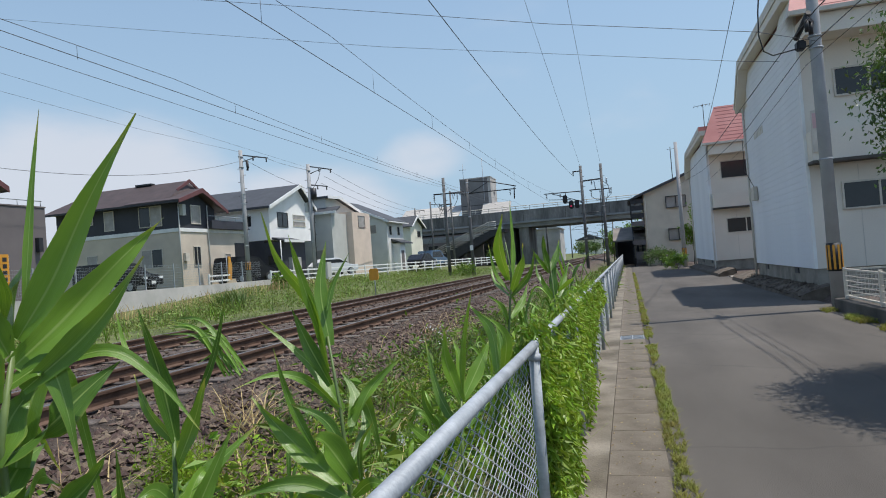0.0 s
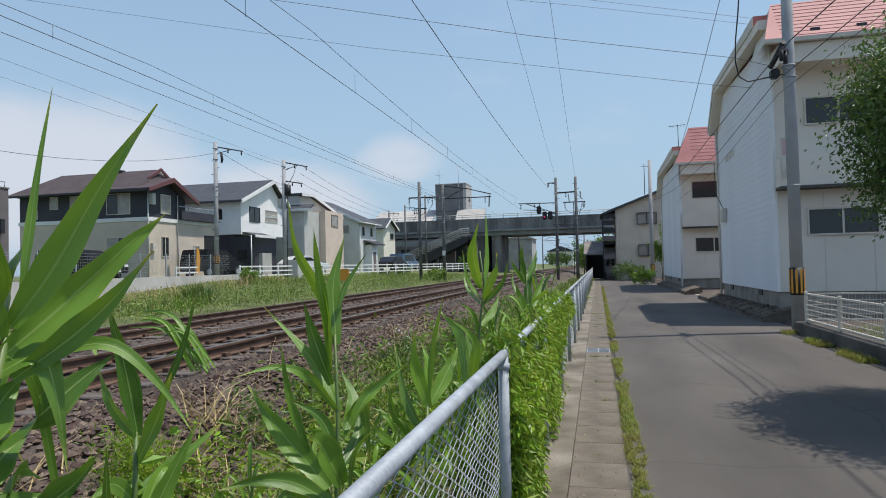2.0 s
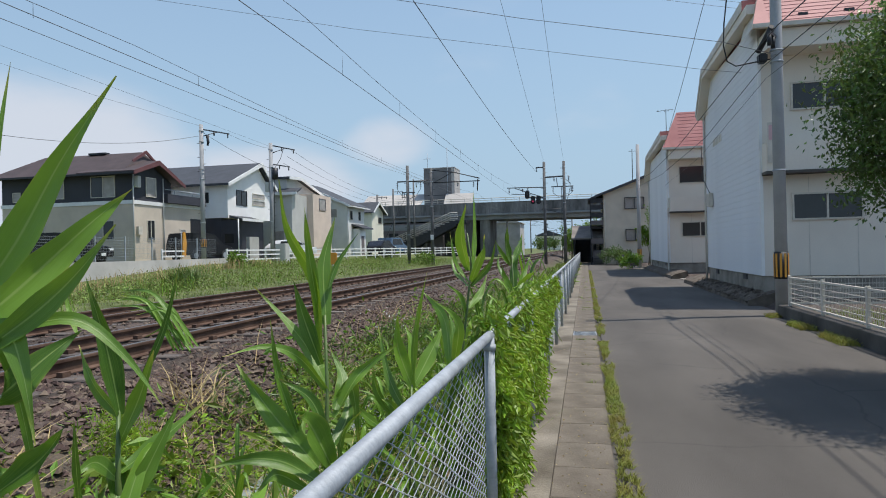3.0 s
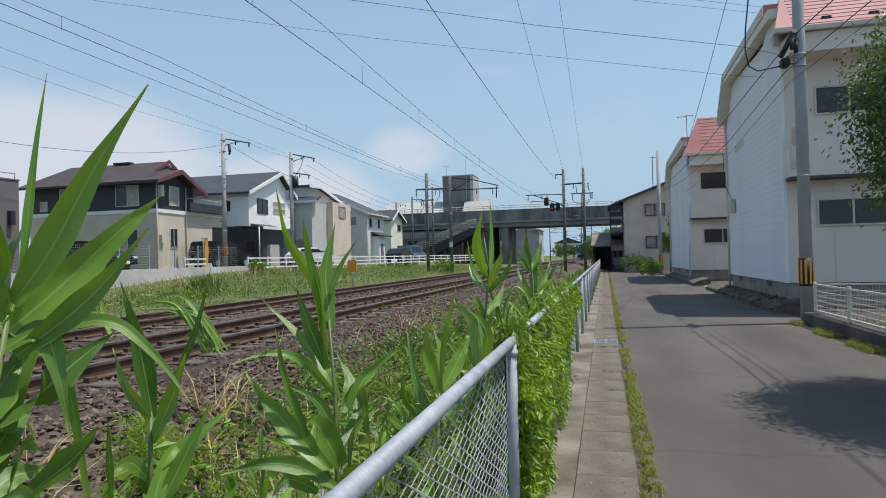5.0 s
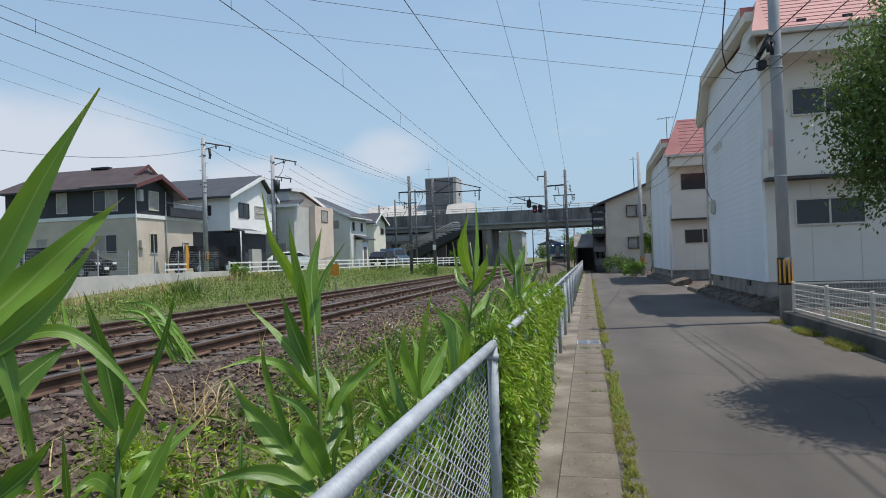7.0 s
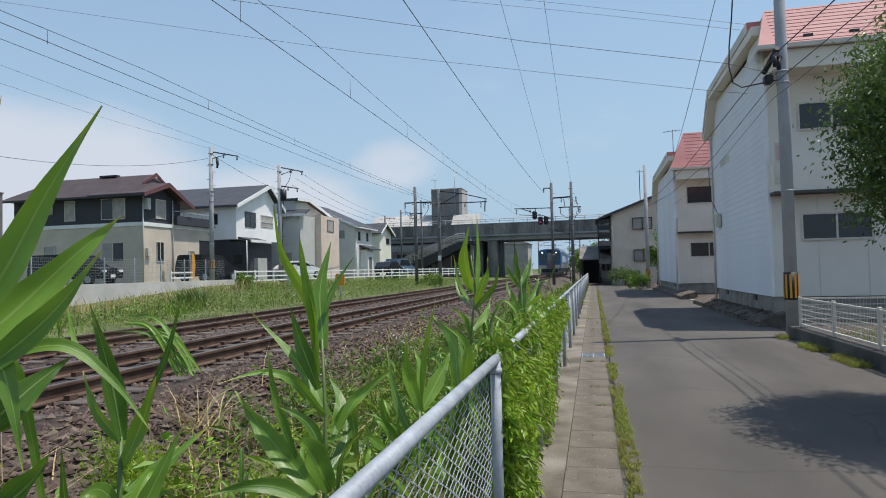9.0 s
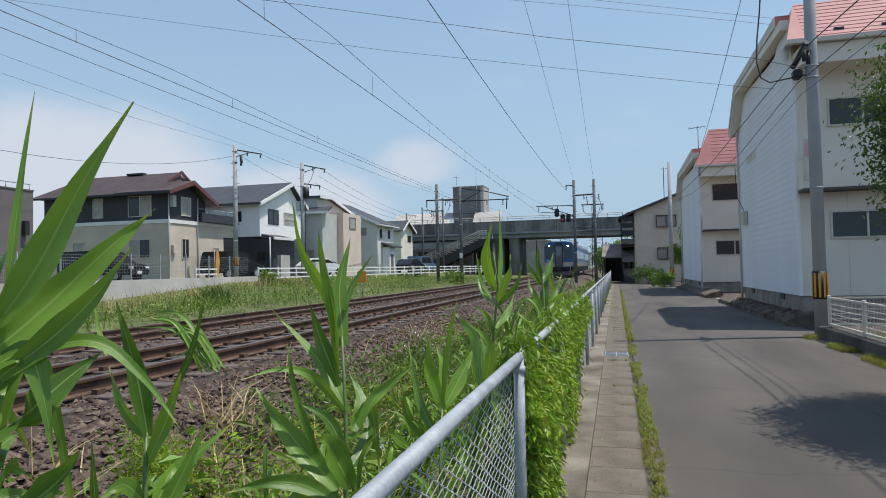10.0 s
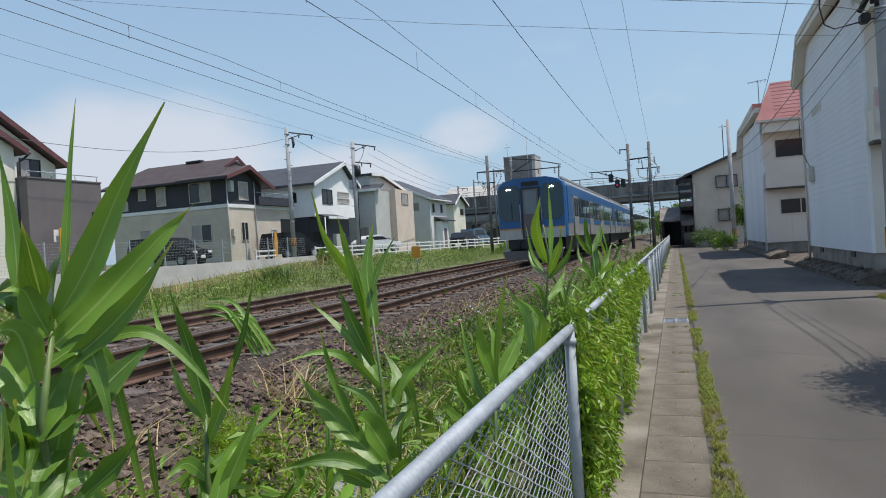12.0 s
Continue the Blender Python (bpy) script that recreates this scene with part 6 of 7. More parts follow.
def blade_cloud(name, roots, heights, widths, lean, material):
    """Grass blades: each a bent tapering strip of two pieces."""
    n = len(roots)
    a = rng.uniform(0, math.tau, n)
    out = np.stack([np.cos(a), np.sin(a), np.zeros(n)], 1)
    side = np.stack([-np.sin(a + 0.6), np.cos(a + 0.6), np.zeros(n)], 1)
    H, W, Q = heights[:, None], widths[:, None], (lean * rng.uniform(0.3, 1.4, n))[:, None]
    up = np.array([[0, 0, 1.0]])
    v = np.stack([roots - side * W * 0.5, roots + side * W * 0.5,
                  roots + up * H * 0.6 + out * H * Q * 0.35 + side * W * 0.42, roots + up * H * 0.6 + out * H * Q * 0.35 - side * W * 0.42,
                  roots + up * H * 0.95 + out * H * Q], 1)
    i = np.arange(n)[:, None] * 5
    faces = (i + np.array([[0, 1, 2, 3]])).tolist() + (i + np.array([[3, 2, 4]])).tolist()
    me = bpy.data.meshes.new(name)
    me.from_pydata(v.reshape(-1, 3).tolist(), [], faces)
    me.materials.append(material)
    return new(name, me)


def on_ground(xs, ys, lift=0.0):
    return np.array([(x, y, ground_z(x, y) + lift) for x, y in zip(xs, ys)])


def spread(n, x0, x1, y0, y1, near=1.0):
    """Places over a stretch of ground, denser at its near end for near > 1."""
    return rng.uniform(x0, x1, n), y0 + (y1 - y0) * rng.uniform(0, 1, n) ** near


def patchy(xs, ys, scale, cut):
    k = np.array([noise.noise((x * scale, y * scale, 9.0)) > cut for x, y in zip(xs, ys)])
    return xs[k], ys[k]


def stones(name, xs, ys, z_of, size0, size1, material):
    n = len(xs)
    base = np.array([(1, 0, 0), (-1, 0, 0), (0, 1, 0), (0, -1, 0), (0, 0, 1), (0, 0, -1)], float)
    tris = np.array([(0, 2, 4), (2, 1, 4), (1, 3, 4), (3, 0, 4), (2, 0, 5), (1, 2, 5), (3, 1, 5), (0, 3, 5)])
    v = base[None] * rng.uniform(0.6, 1.15, (n, 6, 1)) + rng.normal(0, 0.22, (n, 6, 3))
    v *= rng.uniform(size0, size1, (n, 1, 1)) * np.array([1.15, 1.0, 0.75])
    a = rng.uniform(0, math.tau, n)
    c, s = np.cos(a)[:, None], np.sin(a)[:, None]
    v = np.stack([v[..., 0] * c - v[..., 1] * s, v[..., 0] * s + v[..., 1] * c, v[..., 2]], -1)
    v += np.array([(x, y, z_of(x, y)) for x, y in zip(xs, ys)])[:, None, :]
    faces = (np.arange(n)[:, None, None] * 6 + tris[None]).reshape(-1, 3)
    me = bpy.data.meshes.new(name)
    me.from_pydata(v.reshape(-1, 3).tolist(), [], faces.tolist())
    me.materials.append(material)
    return new(name, me)


def ballast():
    def z_of(x, y):
        return ground_z(x, y) + 0.02
    parts = []
    for n, x0, x1, y0, y1, near in ((9000, -4.9, -2.9, 1.5, 16, 1.5), (5000, -4.9, -3.0, 12, 50, 1.3)):
        parts.append(spread(n, x0, x1, y0, y1, near))
    for cx, _ in TRACKS:
        parts.append(spread(3600, cx - 1.6, cx + 1.6, 4, 40, 1.5))
    xs, ys = np.concatenate([p[0] for p in parts]), np.concatenate([p[1] for p in parts])

    def z_bed(x, y):
        z = ground_z(x, y)
        for cx, zr in TRACKS:
            if abs(x - cx) < 1.55:
                z = max(z, zr - 0.2 - max(0, abs(x - cx) - 1.0) * 0.3)
        return z + rng.uniform(-0.01, 0.03)

    ob = stones("ballast", xs, ys, z_bed, 0.022, 0.05, STONE)
    tagged(ob, "coarse brown crushed stone ballast beside the rails", "ballast", kind="stuff")
    bed = bmesh.new()
    for cx, zr in TRACKS:
        pr = [(cx - 1.7, 0.2), (cx - 1.05, zr - 0.185), (cx + 1.05, zr - 0.185), (cx + 1.7, 0.2)]
        lo = [bed.verts.new((x, -60, z)) for x, z in pr]
        hi = [bed.verts.new((x, 420, z)) for x, z in pr]
        for i in range(3):
            bed.faces.new((lo[i], lo[i + 1], hi[i + 1], hi[i]))
    tagged(part("ballast_bed", bed, BALLAST), "raised bed of brown ballast under the tracks", "ballast", kind="structure")

    xs, ys = spread(900, 4.1, 4.58, 18.0, 27, 1.0)
    tagged(stones("rubble", xs, ys, lambda x, y: 0.1 + (x - 4.1) * 0.42, 0.03, 0.085, SOIL), "dark rubble and clods on the verge below the apartment block", "rubble", kind="stuff")


ballast()


FEATHER = (-3.1, 3.8)


def grass_and_weeds():
    xs, ys = spread(30000, -21.7, -11.0, 6, 75, 1.5)
    r = on_ground(xs, ys)
    tall = np.array([0.55 + 0.9 * max(0, noise.noise((x * 0.4, y * 0.4, 3))) for x, y in zip(xs, ys)])
    b = blade_cloud("bank_grass", r, tall * rng.uniform(0.06, 0.24, len(r)), rng.uniform(0.01, 0.024, len(r)), 0.9, GRASS)
    tagged(b, "rough green grass on the far railway bank", "grass", kind="stuff")
    xs, ys = spread(24000, -21.5, -11.2, 8, 60, 1.5)
    xs, ys = patchy(xs, ys, 0.35, -0.06)
    r = on_ground(xs, ys, 0.05) + np.stack([np.zeros(len(xs)), np.zeros(len(xs)), rng.uniform(0, 0.35, len(xs))], 1)
    d = rng.normal(size=(len(r), 3)) + np.array([[0, 0, 0.6]])
    w = leaf_cloud("bank_weeds", r, d, rng.uniform(0.06, 0.16, len(r)), rng.uniform(0.03, 0.075, len(r)), GRASS)
    tagged(w, "clumps of broad-leaved weeds on the railway bank", "weeds", kind="stuff")
    xs, ys = spread(700, -21.4, -19.5, 14, 40, 1.2)
    r = on_ground(xs, ys)
    t = blade_cloud("dry_weeds", r, rng.uniform(0.4, 0.8, len(r)), rng.uniform(0.02, 0.04, len(r)), 0.4, DRY)
    tagged(t, "dry brown weed stalks below the retaining wall", "weeds", kind="stuff")
    # between ballast and fence
    xs, ys = spread(46000, -3.6, -0.62, 1.0, 30, 2.0)
    xs, ys = patchy(xs, ys, 1.1, -0.1)
    keep = rng.uniform(0, 1, len(xs)) < np.clip((xs + np.where(ys < 6.5, 2.75, 3.7)) / 1.2, 0.05, 1)
    xs, ys = xs[keep], ys[keep]
    lift = rng.uniform(0, 1, len(xs)) ** 1.4 * np.array([0.12 + 0.75 * max(0, noise.noise((x * 0.9, y * 0.9, 6))) for x, y in zip(xs, ys)]) * 1.3
    r = on_ground(xs, ys) + np.stack([lift * 0, lift * 0, lift], 1)
    d = rng.normal(size=(len(r), 3)) * np.array([[1, 1, 0.6]]) + np.array([[0, 0, 0.35]])
    w = leaf_cloud("trackside_weeds", r, d, rng.uniform(0.05, 0.17, len(r)), rng.uniform(0.02, 0.06, len(r)), WEED)
    tagged(w, "tangle of low green weeds between ballast and fence", "weeds", kind="stuff")
    xs, ys = spread(9000, -3.3, -0.6, 1.0, 26, 1.8)
    xs, ys = patchy(xs, ys, 1.0, -0.1)
    keep = rng.uniform(0, 1, len(xs)) < np.clip((xs + np.where(ys < 6.5, 2.6, 3.9)) / 1.0, 0.05, 1)
    xs, ys = xs[keep], ys[keep]
    r = on_ground(xs, ys)
    g = blade_cloud("trackside_grass", r, rng.uniform(0.15, 0.55, len(r)), rng.uniform(0.005, 0.014, len(r)), 0.9, GRASS)
    tagged(g, "long thin grass between ballast and fence", "grass", kind="stuff")
    xs, ys = spread(3600, -3.7, -0.9, 1.2, 14, 1.6)
    xs, ys = patchy(xs, ys, 0.9, 0.08)
    r = on_ground(xs, ys)
    g = blade_cloud("straw", r, rng.uniform(0.12, 0.5, len(r)), rng.uniform(0.004, 0.013, len(r)), 2.0, DRY)
    tagged(g, "dry straw lying among the weeds", "straw", kind="stuff")
    xs, ys = spread(34000, -3.5, -0.66, 1.6, 9.5, 1.25)
    xs, ys = patchy(xs, ys, 1.3, -0.1)
    keep = rng.uniform(0, 1, len(xs)) < np.clip((xs + 3.5) / 1.1, 0.0, 1)
    xs, ys = xs[keep], ys[keep]
    lift = rng.uniform(0, 1, len(xs)) * np.array([0.14 + 0.55 * max(0, noise.noise((x * 1.6, y * 1.6, 21))) for x, y in zip(xs, ys)])
    r = on_ground(xs, ys) + np.stack([lift * 0, lift * 0, lift], 1)
    d = rng.normal(size=(len(r), 3)) * np.array([[1, 1, 0.5]]) + np.array([[0, 0, 0.3]])
    tagged(leaf_cloud("creeper_leaves", r, d, rng.uniform(0.035, 0.085, len(r)), rng.uniform(0.015, 0.035, len(r)), VINE), "bright green creepers and seedlings under the reeds", "weeds", kind="stuff")
    # tall weeds of the far bank, in uneven drifts
    xs, ys = spread(6000, -21.6, -11.4, 9, 62, 1.4)
    xs, ys = patchy(xs, ys, 0.55, 0.12)
    r = on_ground(xs, ys)
    tagged(blade_cloud("tall_bank_weeds", r, rng.uniform(0.25, 0.75, len(r)), rng.uniform(0.012, 0.03, len(r)), 0.5, WEED), "taller weeds in drifts on the railway bank", "weeds", kind="stuff")
    # dead leaves, grit and small tufts on the gutter lids
    xs, ys = spread(900, -0.26, 0.22, 2.2, 30, 1.7)
    tagged(leaf_cloud("gutter_litter", np.stack([xs, ys, xs * 0 + 0.012], 1), rng.normal(size=(len(xs), 3)) * np.array([[1, 1, 0.12]]), rng.uniform(0.008, 0.03, len(xs)), rng.uniform(0.004, 0.012, len(xs)), DRY), "dead leaves and grit scattered on the gutter lids", "litter", kind="stuff")
    ys = np.repeat(np.round(rng.uniform(5, 60, 26)) * 0.6, 26) + rng.normal(0, 0.012, 26 * 26)
    xs = np.repeat(rng.uniform(-0.25, 0.14, 26), 26) + rng.normal(0, 0.03, 26 * 26)
    tagged(blade_cloud("joint_tufts", np.stack([xs, ys, xs * 0], 1), rng.uniform(0.015, 0.06, len(xs)), rng.uniform(0.003, 0.007, len(xs)), 1.2, GRASS), "small grass tufts in the joints of the gutter lids", "grass", kind="stuff")
    # a bent sheaf of dead stalks and a few broad weeds
    n = 34
    r = on_ground(rng.normal(-3.3, 0.1, n), rng.normal(5.0, 0.12, n), 0.12)
    tagged(blade_cloud("dead_stalks", r, rng.uniform(0.2, 0.42, n), rng.uniform(0.006, 0.016, n), 1.8, DRY), "pale dead reed stalks bent over beside the ballast", "dead stalks", kind="stuff")
    xs, ys = spread(5200, -3.0, -0.7, 1.3, 12, 1.5)
    xs, ys = patchy(xs, ys, 1.7, 0.12)
    lift = rng.uniform(0.02, 0.5, len(xs))
    r = on_ground(xs, ys) + np.stack([lift * 0, lift * 0, lift], 1)
    d = rng.normal(size=(len(r), 3)) * np.array([[1, 1, 0.5]]) + np.array([[0, 0, 0.15]])
    tagged(leaf_cloud("broad_weeds", r, d, rng.uniform(0.12, 0.26, len(r)), rng.uniform(0.03, 0.07, len(r)), WEED), "broad-leaved dark green weeds among the reeds", "weeds", kind="stuff")
    n = 5200
    cx = rng.uniform(-3.3, -1.9, n)
    cy = 5.0 + 8.0 * rng.uniform(0, 1, n)
    clump = np.array([noise.noise((x * 1.4, y * 1.4, 12)) for x, y in zip(cx, cy)])
    cx, cy, clump = cx[clump > 0.02], cy[clump > 0.02], clump[clump > 0.02]
    n = len(cx)
    r = on_ground(cx, cy) + np.stack([np.zeros(n), np.zeros(n), rng.uniform(0.0, 1.0, n) * (0.2 + 0.9 * clump)], 1)
    d = rng.normal(size=(n, 3)) + np.array([[0, 0, 0.5]])
    tagged(leaf_cloud("tall_weeds", r, d, rng.uniform(0.06, 0.14, n), rng.uniform(0.015, 0.035, n), TREE_LEAF), "clumps of tall dark weeds on the ballast edge", "weeds", kind="stuff")
    n = 45
    f = on_ground(rng.normal(-3.05, 0.16, n), rng.normal(9.8, 0.4, n)) + np.stack([np.zeros(n), np.zeros(n), rng.uniform(0.35, 0.62, n)], 1)
    tagged(leaf_cloud("white_flowers", f, rng.normal(size=(n, 3)), rng.uniform(0.02, 0.035, n), rng.uniform(0.02, 0.03, n), WHITE_TRIM), "small white flowers on tall weeds", "flowers", kind="stuff")
    # feathery bright weeds
    n = 1700
    cx, cy = rng.normal(FEATHER[0], 0.11, n), rng.normal(FEATHER[1], 0.13, n)
    r = on_ground(cx, cy) + np.stack([np.zeros(n), np.zeros(n), rng.uniform(0.03, 0.42, n)], 1)
    d = rng.normal(size=(n, 3)) + np.array([[0, 0, 0.7]])
    w = leaf_cloud("feathery_weed", r, d, rng.uniform(0.05, 0.1, n), rng.uniform(0.006, 0.012, n), VINE)
    tagged(w, "bright green feathery weeds at the edge of the ballast", "weeds", kind="stuff")
    # strip of yellow grass and moss along the gutter
    xs, ys = spread(30000, 0.16, 0.34, 2.5, 45, 1.6)
    gap = np.array([noise.noise((0.0, y * 0.9, 2.0)) + 0.6 * noise.noise((x * 9, y * 5, 1.0)) for x, y in zip(xs, ys)])
    xs, ys = xs[gap > -0.22], ys[gap > -0.22]
    wide = np.array([0.75 + 0.7 * noise.noise((3.0, y * 1.3, 0.0)) for y in ys])
    xs = 0.25 + (xs - 0.25) * wide
    r = np.stack([xs, ys, np.zeros(len(xs)) + 0.0], 1)
    g = blade_cloud("verge_grass", r, rng.uniform(0.012, 0.055, len(r)), rng.uniform(0.003, 0.008, len(r)), 1.3, MOSS)
    tagged(g, "strip of short yellow-green grass along the gutter edge", "grass", kind="stuff")
    xs, ys = spread(5200, 3.8, 4.08, 8, 15.4, 1.0)
    xs, ys = patchy(xs, ys, 1.1, 0.1)
    g = blade_cloud("kerb_grass", np.stack([xs, ys, xs * 0 + 0.005], 1), rng.uniform(0.03, 0.12, len(xs)), rng.uniform(0.006, 0.014, len(xs)), 1.2, MOSS)
    tagged(g, "tufts of yellow grass at the foot of the kerb wall", "grass", kind="stuff")
    xs, ys = spread(9000, 4.5, 11, 3, 15, 1.0)
    g = blade_cloud("lawn", on_ground(xs, ys), rng.uniform(0.06, 0.2, len(xs)), rng.uniform(0.01, 0.02, len(xs)), 0.8, GRASS)
    tagged(g, "unmown lawn behind the white garden fence", "grass", kind="stuff")
    xs, ys = spread(900, -2.5, 0.1, 26, 60, 1.0)
    xs = np.minimum(xs, -0.62)
    w = leaf_cloud("fence_weeds", on_ground(xs, ys, 0.2), rng.normal(size=(len(xs), 3)) + np.array([[0, 0, 1.0]]), rng.uniform(0.2, 0.4, len(xs)), rng.uniform(0.06, 0.14, len(xs)), GRASS)
    tagged(w, "weeds along the far part of the fence", "weeds", kind="stuff")


grass_and_weeds()


def vines():
    n = 26000
    y = 3.36 + 8.0 * rng.uniform(0, 1, n) ** 1.6
    top = np.clip(1.22 - np.maximum(0, y - 6.3) * 0.02, 0, 2)
    low = np.clip((y - 6.0) * 0.42, 0.0, 0.85)
    z = low + (top - low) * rng.uniform(0, 1, n) ** 0.75 + rng.normal(0, 0.04, n)
    z = np.maximum(z, 0.02)
    x = FX + rng.normal(0.015, 0.035, n) + np.where(z < 0.9, 0.0, -0.05)
    wob = np.array([noise.noise((a * 1.5, b * 2.2, 4)) for a, b in zip(y, z)])
    x += np.abs(wob) * 0.045
    bare = np.exp(-((y - 5.55) / 0.22) ** 2) * 0.55 * (z < 1.05)
    keep = wob - bare > -0.2
    x, y, z = x[keep], y[keep], z[keep]
    c = np.stack([x, y, z], 1)
    d = np.stack([rng.normal(0.14, 0.4, len(x)), rng.normal(-0.15, 0.5, len(x)), rng.normal(-0.55, 0.4, len(x))], 1)
    v = leaf_cloud("vine", c, d, rng.uniform(0.045, 0.095, len(x)), rng.uniform(0.016, 0.033, len(x)), VINE)
    tagged(v, "bright green climbing vine hanging over the wire fence", "vine", kind="stuff")


vines()
pond = sheet("water", [(-2.5, 3.5, -0.12), (-1.9, 3.5, -0.12), (-1.9, 11, -0.12), (-2.5, 11, -0.12)], [(0, 1, 2, 3)], WATER)
tagged(pond, "shallow grey water in the trackside ditch", "water", kind="structure")


# ---- reeds ----
REEDS = []


def reed(foot, *tops):
    x, y = foot
    z = ground_z(x, y) - 0.02
    p = thing("reed_plant", "tall green reed with long pointed leaves beside the fence", "reed", group="reeds beside the fence")
    REEDS.append((p, Vector((x, y, z))))
    way = [Vector((x, y, z))] + [Vector(q) for q in tops]
    if len(way) == 2:
        way.insert(1, way[0].lerp(way[1], 0.5) + Vector((0.02, 0, 0.02)))
    part("stem", tubes((way, 0.011, 7, 0.005)), REED_STEM, p)
    return p


def along(points, t):
    """A smooth way through three or four points."""
    n = len(points) - 1
    i = min(int(t * n), n - 1)
    u = t * n - i
    p1, p2 = points[i], points[i + 1]
    p0 = points[i - 1] if i else p1 * 2 - p2
    p3 = points[i + 2] if i + 2 <= n else p2 * 2 - p1
    return (p1 * 2 + (p2 - p0) * u + (p0 * 2 - p1 * 5 + p2 * 4 - p3) * u * u + (p1 * 3 - p0 - p2 * 3 + p3) * u ** 3) * 0.5


def blade(plant, points, width, up=0.45):
    """A long ribbed leaf with a keel that leaves the stem at the first point, passes the next and ends in a fine tip."""
    pts = [Vector(p) for p in points]
    n = 18
    bm = bmesh.new()
    uv = bm.loops.layers.uv.new("leaf")
    rows = []
    spin, curl = random.uniform(-0.55, 0.55), random.uniform(0.15, 0.5)
    for i in range(n + 1):
        t = i / n
        p = along(pts, t)
        d = along(pts, min(1, t + 0.02)) - along(pts, max(0, t - 0.02))
        d = d.normalized() if d.length > 1e-6 else (pts[-1] - pts[0]).normalized()
        face = Vector((0.35 + spin + 0.35 * math.sin(t * 2.2 + spin * 4), -0.8, up + 0.25 * math.sin(t * 3 + spin * 5)))
        s = d.cross(face).normalized()
        k = s.cross(d).normalized()
        w = width * 0.5 * (0.42 + 2.3 * t - 1.6 * t * t if t < 0.36 else 1.04 * (1 - ((t - 0.36) / 0.64) ** 1.12) ** 1.15) + 0.0006
        ripple = 0.05 * width * math.sin(t * 15 + spin * 9)
        rows.append([bm.verts.new(p + s * w * c + k * (w * curl * abs(c) ** 0.8 + ripple * c)) for c in (-1, -0.5, 0, 0.5, 1)])
    for i, (r0, r1) in enumerate(zip(rows, rows[1:])):
        for j in range(4):
            f = bm.faces.new((r0[j], r0[j + 1], r1[j + 1], r1[j]))
            f.smooth = True
            for lp, q in zip(f.loops, ((j, i), (j + 1, i), (j + 1, i + 1), (j, i + 1))):
                lp[uv].uv = (q[0] / 4, q[1] / n)
    return part("leaf", bm, REED, plant)


reed_a = reed((-1.090, 0.990), (-1.129, 0.910, 1.350), (-1.130, 0.948, 1.519))
blade(reed_a, ((-1.126, 0.955, 1.540), (-1.067, 0.986, 1.649), (-0.992, 1.011, 1.802), (-0.892, 1.032, 1.957)), 0.064)
blade(reed_a, ((-1.129, 0.945, 1.489), (-1.105, 1.036, 1.565), (-1.056, 1.139, 1.678), (-1.004, 1.228, 1.774)), 0.082, up=-0.45)
blade(reed_a, ((-1.116, 0.952, 1.443), (-1.027, 0.998, 1.525), (-0.954, 1.013, 1.597), (-0.882, 1.018, 1.681)), 0.050, up=-0.45)
blade(reed_a, ((-1.125, 0.905, 1.322), (-1.094, 0.988, 1.371), (-1.068, 1.057, 1.426), (-1.042, 1.116, 1.470)), 0.068, up=-0.45)
blade(reed_a, ((-1.120, 0.964, 1.554), (-1.148, 1.005, 1.691), (-1.163, 1.039, 1.852), (-1.164, 1.066, 2.009)), 0.018)
blade(reed_a, ((-1.133, 0.933, 1.454), (-1.084, 0.976, 1.485), (-1.049, 0.980, 1.415), (-1.005, 0.965, 1.283)), 0.050)
blade(reed_a, ((-1.104, 0.973, 1.477), (-1.003, 1.045, 1.501), (-0.916, 1.076, 1.435), (-0.830, 1.086, 1.330)), 0.027)
blade(reed_a, ((-1.130, 0.949, 1.534), (-1.167, 0.992, 1.622), (-1.190, 1.044, 1.713)), 0.082)
blade(reed_a, ((-1.142, 0.939, 1.580), (-1.095, 0.888, 1.655), (-1.045, 0.834, 1.731)), 0.052)
blade(reed_a, ((-1.166, 0.908, 1.595), (-1.186, 0.923, 1.717), (-1.202, 0.915, 1.889)), 0.032)
blade(reed_a, ((-1.142, 0.926, 1.482), (-1.200, 0.939, 1.589), (-1.267, 0.924, 1.572), (-1.319, 0.920, 1.495)), 0.065)
blade(reed_a, ((-1.143, 0.913, 1.425), (-1.148, 0.888, 1.524), (-1.156, 0.841, 1.534)), 0.065)
blade(reed_a, ((-1.164, 0.832, 1.273), (-1.122, 0.864, 1.331), (-1.084, 0.862, 1.320), (-1.061, 0.811, 1.251)), 0.052, up=-0.45)
blade(reed_a, ((-1.084, 0.907, 1.201), (-1.119, 0.979, 1.269), (-1.130, 1.036, 1.234)), 0.045)
blade(reed_a, ((-1.060, 0.936, 1.202), (-0.978, 0.949, 1.265), (-0.915, 0.935, 1.330)), 0.052)
blade(reed_a, ((-1.130, 0.897, 1.314), (-1.144, 0.945, 1.388), (-1.144, 1.001, 1.445)), 0.075)
blade(reed_a, ((-1.136, 0.900, 1.345), (-1.219, 0.932, 1.439), (-1.287, 0.967, 1.498)), 0.065)
blade(reed_a, ((-1.130, 0.883, 1.282), (-1.145, 0.856, 1.364), (-1.151, 0.822, 1.408)), 0.065)
blade(reed_a, ((-0.965, 1.022, 1.164), (-0.955, 1.004, 1.247), (-0.941, 0.984, 1.327)), 0.014)
blade(reed_a, ((-1.116, 0.885, 1.243), (-1.144, 0.959, 1.297), (-1.160, 1.032, 1.322)), 0.060)
